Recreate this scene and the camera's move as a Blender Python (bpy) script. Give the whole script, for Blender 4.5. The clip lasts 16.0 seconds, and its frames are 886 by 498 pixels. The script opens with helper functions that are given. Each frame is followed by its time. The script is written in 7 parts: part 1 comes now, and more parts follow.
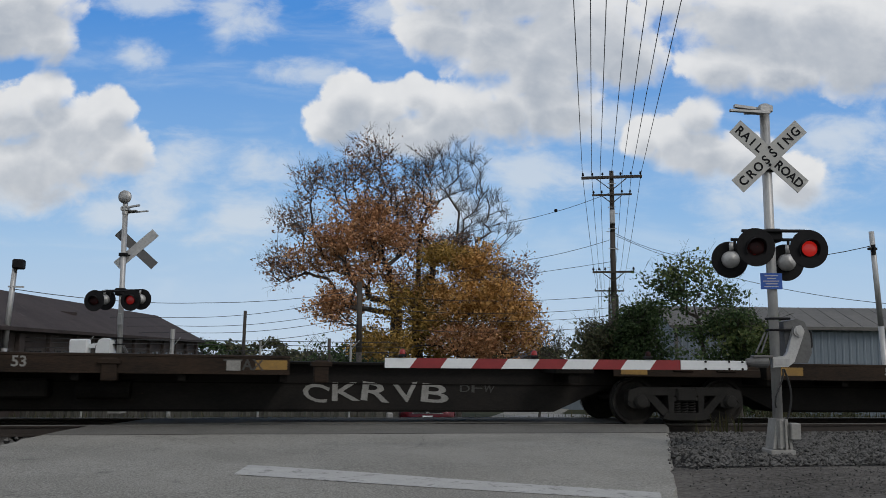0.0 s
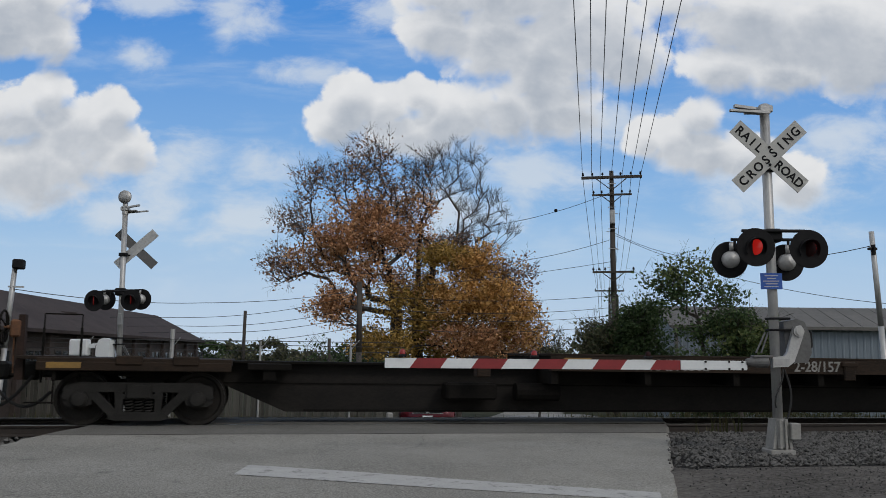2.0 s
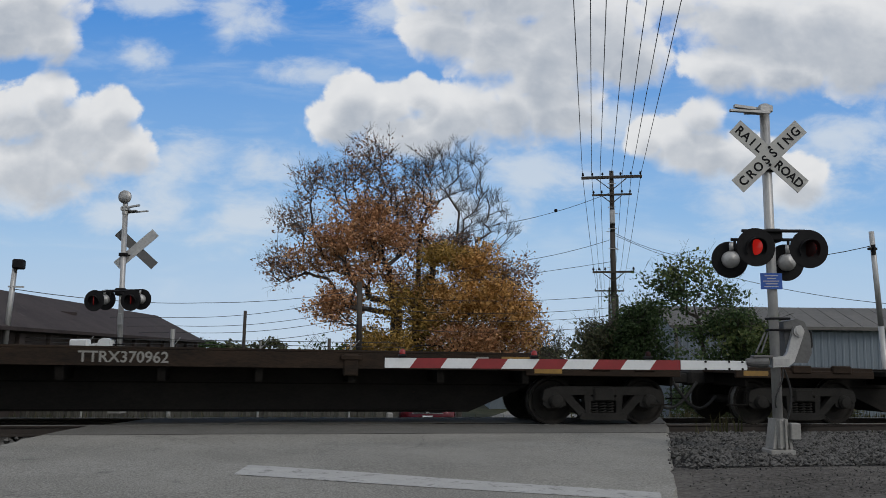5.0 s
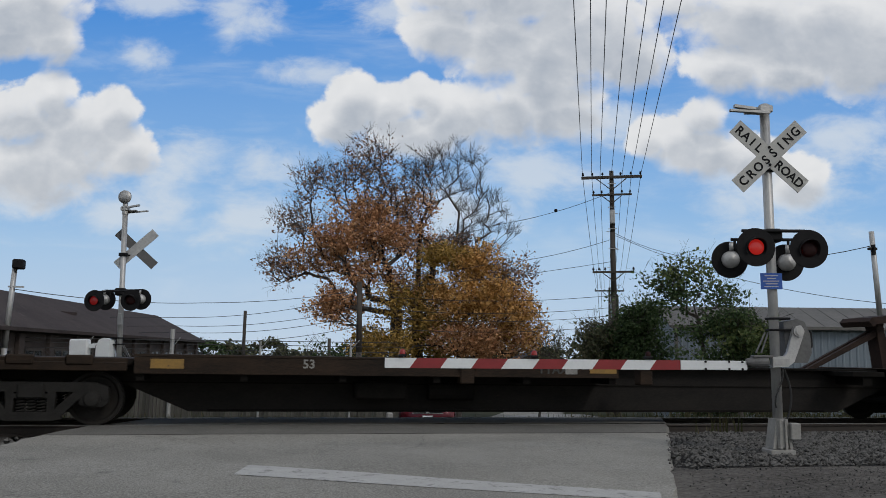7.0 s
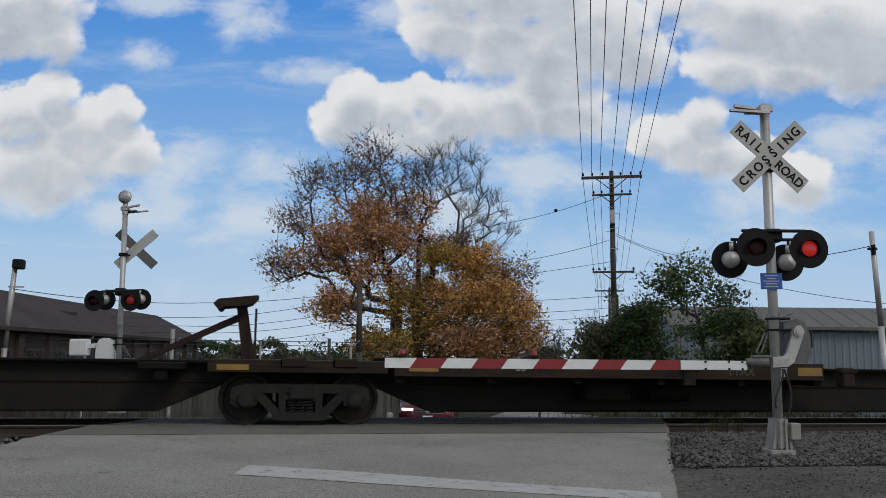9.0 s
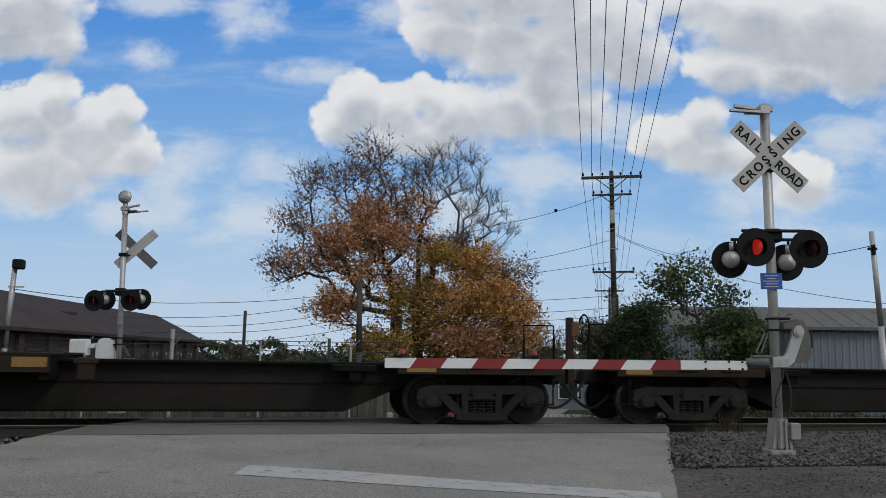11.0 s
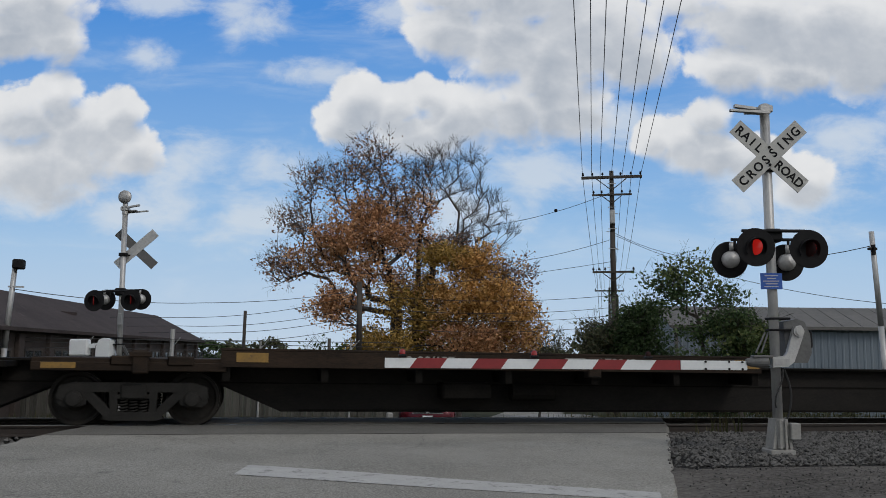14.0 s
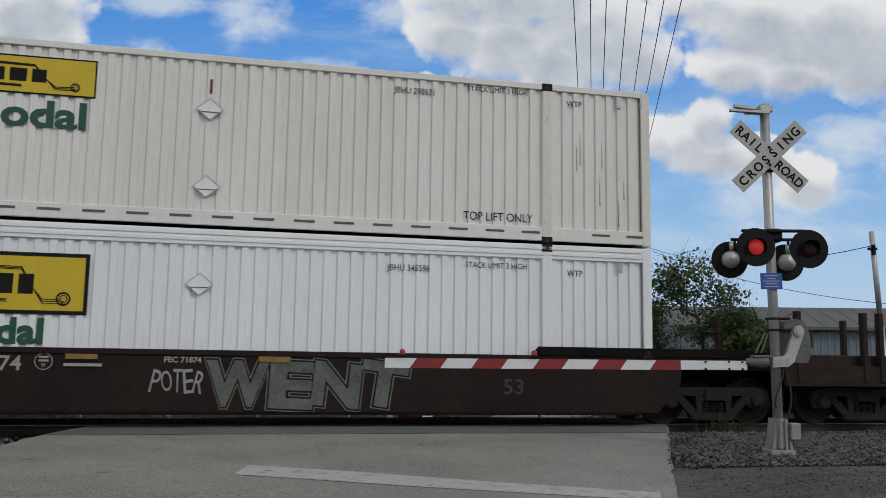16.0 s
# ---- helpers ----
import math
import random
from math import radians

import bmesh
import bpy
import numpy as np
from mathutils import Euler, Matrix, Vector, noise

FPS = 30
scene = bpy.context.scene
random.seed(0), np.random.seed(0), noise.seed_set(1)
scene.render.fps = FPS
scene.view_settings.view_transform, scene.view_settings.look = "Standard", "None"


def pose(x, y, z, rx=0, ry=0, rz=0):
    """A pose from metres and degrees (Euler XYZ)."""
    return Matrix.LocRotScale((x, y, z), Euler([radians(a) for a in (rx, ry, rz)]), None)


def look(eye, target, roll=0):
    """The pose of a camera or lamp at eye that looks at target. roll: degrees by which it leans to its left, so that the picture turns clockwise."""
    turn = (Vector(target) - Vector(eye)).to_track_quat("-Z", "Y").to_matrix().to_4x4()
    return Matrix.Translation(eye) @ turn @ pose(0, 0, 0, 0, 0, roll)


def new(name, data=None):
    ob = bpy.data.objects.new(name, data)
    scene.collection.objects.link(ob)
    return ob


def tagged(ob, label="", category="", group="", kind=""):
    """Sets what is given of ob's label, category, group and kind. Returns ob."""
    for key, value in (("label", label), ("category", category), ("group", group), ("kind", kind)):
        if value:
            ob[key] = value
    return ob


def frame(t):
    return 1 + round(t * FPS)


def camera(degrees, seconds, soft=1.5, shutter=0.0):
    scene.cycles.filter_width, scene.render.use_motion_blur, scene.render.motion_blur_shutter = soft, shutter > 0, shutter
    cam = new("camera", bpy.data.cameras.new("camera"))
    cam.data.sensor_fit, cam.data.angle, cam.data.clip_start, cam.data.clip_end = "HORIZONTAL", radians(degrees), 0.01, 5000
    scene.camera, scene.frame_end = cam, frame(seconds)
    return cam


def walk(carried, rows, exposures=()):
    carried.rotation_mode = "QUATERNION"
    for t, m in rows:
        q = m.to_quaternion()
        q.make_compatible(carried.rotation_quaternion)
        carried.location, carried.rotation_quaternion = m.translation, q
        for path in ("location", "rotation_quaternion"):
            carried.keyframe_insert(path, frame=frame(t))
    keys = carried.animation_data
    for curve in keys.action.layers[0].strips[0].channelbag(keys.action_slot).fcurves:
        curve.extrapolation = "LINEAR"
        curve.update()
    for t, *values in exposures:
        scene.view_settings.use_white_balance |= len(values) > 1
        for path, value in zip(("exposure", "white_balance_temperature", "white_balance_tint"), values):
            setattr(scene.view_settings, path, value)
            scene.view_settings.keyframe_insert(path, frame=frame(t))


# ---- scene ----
# ---- camera: standing still on the road before the crossing ----
EYE = Vector((0.0, 0.0, 1.17))
YAW, PITCH, ROLL = radians(12.45), radians(7.2), 0.9
LOOKING = Vector((math.sin(YAW) * math.cos(PITCH), math.cos(YAW) * math.cos(PITCH), math.sin(PITCH)))
cam = camera(55.19, 16.0, soft=0.85, shutter=0.04)
STAND = look(EYE, EYE + LOOKING, ROLL)
walk(cam, [(0.0, STAND), (16.0, STAND)], exposures=[(0.0, 0.0), (16.0, 0.0)])

# ---- light: a bright, broken overcast ----
SUN_EL, SUN_AZ = radians(40), radians(150)
world = bpy.data.worlds.new("sky")
scene.world = world
world.use_nodes = True
wn, wl = world.node_tree.nodes, world.node_tree.links
wn.clear()
w_out = wn.new("ShaderNodeOutputWorld")
w_bg = wn.new("ShaderNodeBackground")
w_sky = wn.new("ShaderNodeTexSky")
w_sky.sky_type = "NISHITA"
w_sky.sun_disc = False
w_sky.sun_elevation, w_sky.sun_rotation = SUN_EL, SUN_AZ
w_geo = wn.new("ShaderNodeTexCoord")
w_noise = wn.new("ShaderNodeTexNoise")
w_noise.inputs["Scale"].default_value = 2.2
w_noise.inputs["Detail"].default_value = 5
w_ramp = wn.new("ShaderNodeMapRange")
w_ramp.inputs["From Min"].default_value = 0.38
w_ramp.inputs["From Max"].default_value = 0.58
w_mix = wn.new("ShaderNodeMix")
w_mix.data_type = "RGBA"
w_mix.inputs[7].default_value = (6.9, 7.0, 7.1, 1)
wl.new(w_geo.outputs["Generated"], w_noise.inputs["Vector"])
wl.new(w_noise.outputs["Fac"], w_ramp.inputs["Value"])
wl.new(w_ramp.outputs["Result"], w_mix.inputs[0])
wl.new(w_sky.outputs["Color"], w_mix.inputs[6])
wl.new(w_mix.outputs[2], w_bg.inputs["Color"])
w_bg.inputs["Strength"].default_value = 0.108
wl.new(w_bg.outputs["Background"], w_out.inputs["Surface"])
sun = new("sun", bpy.data.lights.new("sun", "SUN"))
sun.data.energy, sun.data.angle, sun.data.color = 0.8, radians(12), (1.0, 0.96, 0.9)
sun.matrix_world = look((0, 0, 50), Vector((0, 0, 50)) - Vector((math.sin(SUN_AZ) * math.cos(SUN_EL), math.cos(SUN_AZ) * math.cos(SUN_EL), math.sin(SUN_EL))))


# ---- materials ----
def nodes_of(name):
    m = bpy.data.materials.new(name)
    m.use_nodes = True
    return m, m.node_tree.nodes, m.node_tree.links, m.node_tree.nodes["Principled BSDF"]


def surface(name, a, b, rough=0.7, metal=0.0, scale=3.0, fine=40.0, bump=0.15, fac=(0.35, 0.65), c=None, spots=0.0, stretch=(1, 1, 1), island=0.0, spec=None, world_space=False, grit=0.45):
    """Two colours mixed by coarse and fine noise, a third in spots, with a fine relief."""
    m, n, l, bs = nodes_of(name)
    co = n.new("ShaderNodeTexCoord")
    vec = co.outputs["Object"]
    if world_space:
        vec = n.new("ShaderNodeNewGeometry").outputs["Position"]
    mp = n.new("ShaderNodeMapping")
    mp.inputs["Scale"].default_value = stretch
    l.new(vec, mp.inputs["Vector"])
    big, small = n.new("ShaderNodeTexNoise"), n.new("ShaderNodeTexNoise")
    for t, s in ((big, scale), (small, fine)):
        t.inputs["Scale"].default_value = s
        t.inputs["Detail"].default_value = 6
        t.inputs["Roughness"].default_value = 0.65
        l.new(mp.outputs["Vector"], t.inputs["Vector"])
    add = n.new("ShaderNodeMath")
    add.operation = "MULTIPLY_ADD"
    add.inputs[1].default_value = grit
    l.new(small.outputs["Fac"], add.inputs[0])
    half = n.new("ShaderNodeMath")
    half.operation = "MULTIPLY"
    half.inputs[1].default_value = 1 - grit
    l.new(big.outputs["Fac"], half.inputs[0])
    l.new(half.outputs[0], add.inputs[2])
    value = add.outputs[0]
    if island:
        g = n.new("ShaderNodeNewGeometry")
        oi = n.new("ShaderNodeObjectInfo")
        s1 = n.new("ShaderNodeMath")
        s1.operation = "ADD"
        l.new(g.outputs["Random Per Island"], s1.inputs[0])
        l.new(oi.outputs["Random"], s1.inputs[1])
        s2 = n.new("ShaderNodeMath")
        s2.operation = "MULTIPLY_ADD"
        s2.inputs[1].default_value = island * 0.5
        l.new(s1.outputs[0], s2.inputs[0])
        s3 = n.new("ShaderNodeMath")
        s3.operation = "SUBTRACT"
        s3.inputs[1].default_value = island * 0.5
        l.new(value, s3.inputs[0])
        l.new(s3.outputs[0], s2.inputs[2])
        value = s2.outputs[0]
    mr = n.new("ShaderNodeMapRange")
    mr.inputs["From Min"].default_value, mr.inputs["From Max"].default_value = fac
    l.new(value, mr.inputs["Value"])
    mix = n.new("ShaderNodeMix")
    mix.data_type = "RGBA"
    mix.inputs[6].default_value, mix.inputs[7].default_value = (*a, 1), (*b, 1)
    l.new(mr.outputs["Result"], mix.inputs[0])
    colour = mix.outputs[2]
    if c:
        sp = n.new("ShaderNodeTexNoise")
        sp.inputs["Scale"].default_value = scale * 2.7
        sp.inputs["Detail"].default_value = 8
        sp.inputs["Roughness"].default_value = 0.7
        l.new(mp.outputs["Vector"], sp.inputs["Vector"])
        sr = n.new("ShaderNodeMapRange")
        sr.inputs["From Min"].default_value, sr.inputs["From Max"].default_value = spots, spots + 0.08
        l.new(sp.outputs["Fac"], sr.inputs["Value"])
        mx = n.new("ShaderNodeMix")
        mx.data_type = "RGBA"
        mx.inputs[7].default_value = (*c, 1)
        l.new(sr.outputs["Result"], mx.inputs[0])
        l.new(colour, mx.inputs[6])
        colour = mx.outputs[2]
    l.new(colour, bs.inputs["Base Color"])
    bs.inputs["Roughness"].default_value = rough
    bs.inputs["Metallic"].default_value = metal
    if spec is not None:
        bs.inputs["Specular IOR Level"].default_value = spec
    if bump:
        bp = n.new("ShaderNodeBump")
        bp.inputs["Strength"].default_value = bump
        bp.inputs["Distance"].default_value = 0.02
        l.new(small.outputs["Fac"], bp.inputs["Height"])
        l.new(bp.outputs["Normal"], bs.inputs["Normal"])
    return m


def glowing(name, colour, strength, base=(0.3, 0.02, 0.02)):
    m, n, l, bs = nodes_of(name)
    bs.inputs["Base Color"].default_value = (*base, 1)
    bs.inputs["Emission Color"].default_value = (*colour, 1)
    bs.inputs["Emission Strength"].default_value = strength
    bs.inputs["Roughness"].default_value = 0.25
    return m


ASPHALT = surface("worn_asphalt", (0.14, 0.135, 0.12), (0.335, 0.325, 0.294), 0.92, scale=0.4, fine=45, bump=0.9, fac=(0.38, 0.62), grit=0.72, c=(0.1, 0.098, 0.093), spots=0.62, spec=0.2)
ASPHALT_DARK = surface("newer_asphalt", (0.085, 0.082, 0.075), (0.175, 0.17, 0.156), 0.92, scale=0.8, fine=50, bump=0.6, grit=0.65, spec=0.2)
SHOULDER = surface("dirt_and_gravel", (0.035, 0.032, 0.029), (0.16, 0.149, 0.136), 0.95, stretch=(0.45, 1.4, 1), scale=1.3, fine=30, bump=1.0, fac=(0.38, 0.62), grit=0.65, spec=0.1)
GRASS_GROUND = surface("rough_grass_soil", (0.022, 0.026, 0.012), (0.055, 0.055, 0.03), 0.95, scale=0.6, fine=14, bump=0.6, spec=0.1)
STONE = surface("ballast_stone", (0.01, 0.0098, 0.0094), (0.112, 0.109, 0.104), 0.9, scale=4, fine=30, bump=0.3, island=0.75, spec=0.2)
RAIL_STEEL = surface("rusty_rail_steel", (0.018, 0.014, 0.012), (0.036, 0.028, 0.023), 0.85, 0.0, scale=3, fine=60)
RAIL_TOP = surface("polished_rail_head", (0.24, 0.235, 0.225), (0.33, 0.325, 0.31), 0.5, 0.8, scale=8, fine=80, bump=0.03)
TIE = surface("creosoted_tie", (0.014, 0.012, 0.0105), (0.036, 0.031, 0.027), 0.9, scale=3, fine=30, bump=0.5)
LINE_PAINT = surface("worn_road_paint", (0.4, 0.395, 0.38), (0.3, 0.297, 0.285), 0.85, scale=2.5, fine=40, bump=0.3, c=(0.19, 0.187, 0.178), spots=0.55)
# dark ballast bed; the train's shade is put into its colour
BED_SHADED = surface("dark_ballast_with_painted_shade", (0.008, 0.0076, 0.007), (0.03, 0.028, 0.026), 0.95, scale=2, fine=30, bump=0.8, spec=0.1)
CAR_STEEL = surface("grimy_brown_car_steel", (0.009, 0.0085, 0.008), (0.019, 0.0165, 0.0145), 0.75, 0.0, scale=1.3, fine=16, bump=0.1, c=(0.036, 0.023, 0.015), spots=0.66, stretch=(1, 1, 2.2), spec=0.15)
CAR_DARK = surface("sooty_underframe_steel", (0.006, 0.0058, 0.0055), (0.015, 0.0135, 0.012), 0.92, 0.0, scale=2, fine=20, bump=0.12, spec=0.05)
DECK_STEEL = surface("rust_stained_deck_steel", (0.0105, 0.009, 0.0078), (0.037, 0.024, 0.016), 0.8, 0.0, scale=1.7, fine=22, bump=0.15, stretch=(0.6, 1, 2.5), spec=0.15)
TRUCK_IRON = surface("dusty_cast_iron", (0.013, 0.0128, 0.0122), (0.03, 0.0285, 0.0265), 0.8, 0.1, scale=4, fine=40, bump=0.2, spec=0.15)
WHEEL_STEEL = surface("dark_wheel_steel", (0.012, 0.011, 0.01), (0.028, 0.025, 0.022), 0.7, 0.1, scale=5, fine=50, bump=0.1, spec=0.15)
TREAD = surface("bright_wheel_tread", (0.12, 0.118, 0.115), (0.2, 0.197, 0.19), 0.45, 0.8, scale=6, fine=60, bump=0.05)
YELLOW_PATCH = surface("faded_yellow_sheeting", (0.29, 0.165, 0.03), (0.16, 0.095, 0.028), 0.7, scale=3, fine=30, bump=0.05, c=(0.08, 0.05, 0.03), spots=0.6)
TAG_WHITE = surface("dirty_white_stencil", (0.4, 0.39, 0.36), (0.27, 0.26, 0.24), 0.8, scale=5, fine=50, bump=0.02)
STENCIL = surface("grey_stencil_paint", (0.28, 0.275, 0.26), (0.14, 0.137, 0.127), 0.8, scale=6, fine=50, bump=0.02)
WELL_BROWN = surface("dark_oxide_well_car_paint", (0.013, 0.0085, 0.008), (0.024, 0.0145, 0.0125), 0.7, scale=1.0, fine=14, bump=0.06, stretch=(1, 1, 0.6), spec=0.15)
SPRAY_DIM = surface("worn_grey_spray_paint", (0.06, 0.06, 0.055), (0.03, 0.03, 0.028), 0.85, scale=4, fine=30, bump=0.02)
CHALK = surface("chalky_spray_paint", (0.33, 0.34, 0.33), (0.22, 0.22, 0.21), 0.85, scale=4, fine=30, bump=0.02)
TEAL_SPRAY = surface("faded_teal_spray_paint", (0.02, 0.07, 0.065), (0.05, 0.1, 0.09), 0.85, scale=4, fine=30, bump=0.02)
CHALK_DULL = surface("pale_green_spray_edge", (0.16, 0.19, 0.15), (0.09, 0.11, 0.085), 0.85, scale=3, fine=30, bump=0.02)
SPRAY_GREY = surface("blotchy_grey_spray_paint", (0.045, 0.05, 0.045), (0.15, 0.155, 0.145), 0.85, scale=1.3, fine=14, bump=0.02)
SPRAY_GREEN = surface("grey_green_spray_paint", (0.02, 0.028, 0.02), (0.05, 0.06, 0.048), 0.85, scale=1.2, fine=12, bump=0.02)
BOX_CREAM = surface("weathered_white_container", (0.74, 0.735, 0.71), (0.64, 0.63, 0.6), 0.6, scale=0.8, fine=9, bump=0.04, c=(0.52, 0.48, 0.4), spots=0.69, stretch=(1.5, 1, 0.35))
BOX_WHITE = surface("white_container", (0.78, 0.8, 0.82), (0.7, 0.72, 0.74), 0.5, scale=0.8, fine=9, bump=0.03, stretch=(1.5, 1, 0.35))
POST_CREAM = surface("rust_streaked_cream_post", (0.68, 0.66, 0.58), (0.58, 0.53, 0.43), 0.65, scale=1.2, fine=14, bump=0.06, c=(0.1, 0.048, 0.026), spots=0.51, stretch=(6, 6, 0.9))
POST_STAINED = surface("lightly_stained_cream_post", (0.7, 0.69, 0.64), (0.6, 0.57, 0.5), 0.65, scale=1.2, fine=14, bump=0.06, c=(0.2, 0.13, 0.08), spots=0.62, stretch=(6, 6, 0.9))
RUST = surface("rust", (0.16, 0.07, 0.03), (0.07, 0.035, 0.02), 0.9, scale=4, fine=30, bump=0.2)
BLACK = surface("black_paint", (0.007, 0.007, 0.008), (0.014, 0.014, 0.015), 0.7, scale=3, fine=40, bump=0.04, spec=0.15)
LOGO_YELLOW = surface("yellow_panel", (0.6, 0.44, 0.014), (0.5, 0.37, 0.014), 0.55, scale=2, fine=20, bump=0.03)
LOGO_GREEN = surface("dark_green_lettering", (0.006, 0.06, 0.036), (0.009, 0.08, 0.048), 0.55, scale=2, fine=20, bump=0.0)
GALV = surface("galvanised_pipe", (0.32, 0.32, 0.32), (0.46, 0.46, 0.45), 0.5, 0.55, scale=3, fine=25, bump=0.06, stretch=(1, 1, 0.4))
DARK_RUST = surface("dark_rust", (0.015, 0.0105, 0.009), (0.038, 0.023, 0.018), 0.85, scale=4, fine=30, bump=0.2, spec=0.2)
ALU = surface("dull_silver_casting", (0.34, 0.34, 0.34), (0.46, 0.46, 0.455), 0.5, 0.45, scale=5, fine=40, bump=0.06)
SIGN_FACE = surface("reflective_sign_white", (0.42, 0.42, 0.4), (0.36, 0.36, 0.345), 0.6, scale=4, fine=30, bump=0.02)
SIGN_BLUE = surface("blue_sign", (0.012, 0.07, 0.32), (0.016, 0.085, 0.36), 0.5, scale=4, fine=30, bump=0.0)
GATE_WHITE = surface("gate_white", (0.66, 0.68, 0.69), (0.58, 0.6, 0.61), 0.5, scale=4, fine=30, bump=0.03)
GATE_RED = surface("gate_red", (0.23, 0.014, 0.018), (0.17, 0.012, 0.014), 0.5, scale=4, fine=30, bump=0.03)
LENS_ON = glowing("lit_red_lens", (1.0, 0.03, 0.02), 0.26, (0.1, 0.008, 0.008))
# same lens with a weaker glow, for the far signal
LENS_FAINT = glowing("dimly_lit_red_lens", (1.0, 0.04, 0.04), 0.09, (0.06, 0.006, 0.006))
ARM_LENS = glowing("lit_arm_lamp", (1.0, 0.03, 0.02), 0.07, (0.12, 0.01, 0.01))
MECH_GREY = surface("grey_painted_casting", (0.075, 0.075, 0.075), (0.125, 0.125, 0.125), 0.6, 0.1, scale=4, fine=30, bump=0.08)
LENS_OFF = surface("dark_red_lens", (0.02, 0.004, 0.004), (0.012, 0.003, 0.003), 0.55, spec=0.15, scale=20, fine=90, bump=0.0)
CONCRETE = surface("pale_concrete", (0.19, 0.187, 0.177), (0.3, 0.293, 0.277), 0.85, scale=3, fine=30, bump=0.2)
POLE_WOOD = surface("weathered_pole_wood", (0.03, 0.025, 0.022), (0.07, 0.061, 0.052), 0.9, scale=1.5, fine=20, bump=0.3, stretch=(6, 6, 0.5))
GREY_WOOD = surface("grey_fence_boards", (0.04, 0.039, 0.033), (0.1, 0.096, 0.082), 0.9, scale=1.5, fine=14, bump=0.3, stretch=(5, 5, 0.5), island=0.5)
BARK = surface("tree_bark", (0.03, 0.026, 0.023), (0.08, 0.07, 0.061), 0.95, scale=2, fine=16, bump=0.5, stretch=(3, 3, 0.6))
WIRE = surface("dark_wire", (0.03, 0.03, 0.032), (0.04, 0.04, 0.042), 0.6, scale=2, fine=10, bump=0.0)
ROOF_DARK = surface("brown_asphalt_shingle", (0.036, 0.029, 0.029), (0.065, 0.053, 0.051), 0.95, scale=0.6, fine=9, bump=0.2, c=(0.1, 0.085, 0.08), spots=0.61, spec=0.15)
BRICK_DARK = surface("dark_old_brick", (0.028, 0.021, 0.019), (0.055, 0.042, 0.037), 0.95, scale=0.8, fine=9, bump=0.3)
SHED_BLUE = surface("blue_grey_sheet_metal", (0.11, 0.14, 0.17), (0.16, 0.195, 0.225), 0.65, scale=0.7, fine=9, bump=0.05, stretch=(2, 2, 0.4))
SHED_ROOF = surface("weathered_tin_roof", (0.075, 0.074, 0.07), (0.125, 0.12, 0.112), 0.8, scale=0.5, fine=6, bump=0.1)
CAR_RED = surface("dark_red_car_paint", (0.075, 0.006, 0.012), (0.085, 0.007, 0.013), 0.25, 0.2, scale=2, fine=10, bump=0.0)
GLASS_DARK = surface("tinted_glass", (0.02, 0.024, 0.028), (0.03, 0.034, 0.038), 0.08, scale=2, fine=10, bump=0.0)
CHROME = surface("chrome", (0.7, 0.7, 0.7), (0.75, 0.75, 0.75), 0.15, 1.0, scale=2, fine=10, bump=0.0)
HEADLIGHT = glowing("lit_headlight", (1.0, 0.98, 0.92), 1.0, (0.8, 0.8, 0.8))
RUBBER = surface("rubber", (0.015, 0.015, 0.015), (0.025, 0.025, 0.025), 0.85, scale=5, fine=40, bump=0.05)


# ---- mesh helpers ----
def mesh_of(bm, name, smooth=False):
    me = bpy.data.meshes.new(name)
    bm.normal_update()
    bm.to_mesh(me)
    bm.free()
    if smooth:
        me.polygons.foreach_set("use_smooth", [True] * len(me.polygons))
    return me


def part(name, bm, material, parent=None, label="", smooth=False, at=None):
    """Link a bmesh (or a mesh) as one mesh object under a thing or a part."""
    me = mesh_of(bm, name, smooth) if isinstance(bm, bmesh.types.BMesh) else bm
    if not me.materials:
        me.materials.append(material)
    ob = new(name, me)
    if parent:
        ob.parent = parent
    if at is not None:
        ob.matrix_basis = at
    if label:
        tagged(ob, label)
    return ob


def box(bm, x0, x1, y0, y1, z0, z1, bevel=0.0):
    v = [bm.verts.new((x, y, z)) for x in (x0, x1) for y in (y0, y1) for z in (z0, z1)]
    f = [bm.faces.new([v[i] for i in q]) for q in ((0, 1, 3, 2), (4, 6, 7, 5), (0, 4, 5, 1), (2, 3, 7, 6), (0, 2, 6, 4), (1, 5, 7, 3))]
    if bevel:
        edges = list({e for q in f for e in q.edges})
        bmesh.ops.bevel(bm, geom=edges, offset=bevel, segments=1, affect="EDGES", clamp_overlap=True)
    return bm


def tube(bm, p, q, r0, r1=None, n=10, caps=True):
    p, q = Vector(p), Vector(q)
    r1 = r0 if r1 is None else r1
    d = (q - p).normalized()
    u = d.orthogonal().normalized()
    w = d.cross(u)
    rings = []
    for c, r in ((p, r0), (q, r1)):
        rings.append([bm.verts.new(c + u * (r * math.cos(2 * math.pi * i / n)) + w * (r * math.sin(2 * math.pi * i / n))) for i in range(n)])
    for i in range(n):
        bm.faces.new((rings[0][i], rings[0][(i + 1) % n], rings[1][(i + 1) % n], rings[1][i]))
    if caps:
        bm.faces.new(rings[0][::-1])
        bm.faces.new(rings[1])
    return bm


def lathe(bm, axis_p, axis_d, profile, n=20):
    """Turn (along, radius) pairs round an axis."""
    d = Vector(axis_d).normalized()
    u = d.orthogonal().normalized()
    w = d.cross(u)
    rings = []
    for s, r in profile:
        c = Vector(axis_p) + d * s
        rings.append([bm.verts.new(c + u * (r * math.cos(2 * math.pi * i / n)) + w * (r * math.sin(2 * math.pi * i / n))) for i in range(n)])
    for a, b in zip(rings, rings[1:]):
        for i in range(n):
            bm.faces.new((a[i], a[(i + 1) % n], b[(i + 1) % n], b[i]))
    return bm


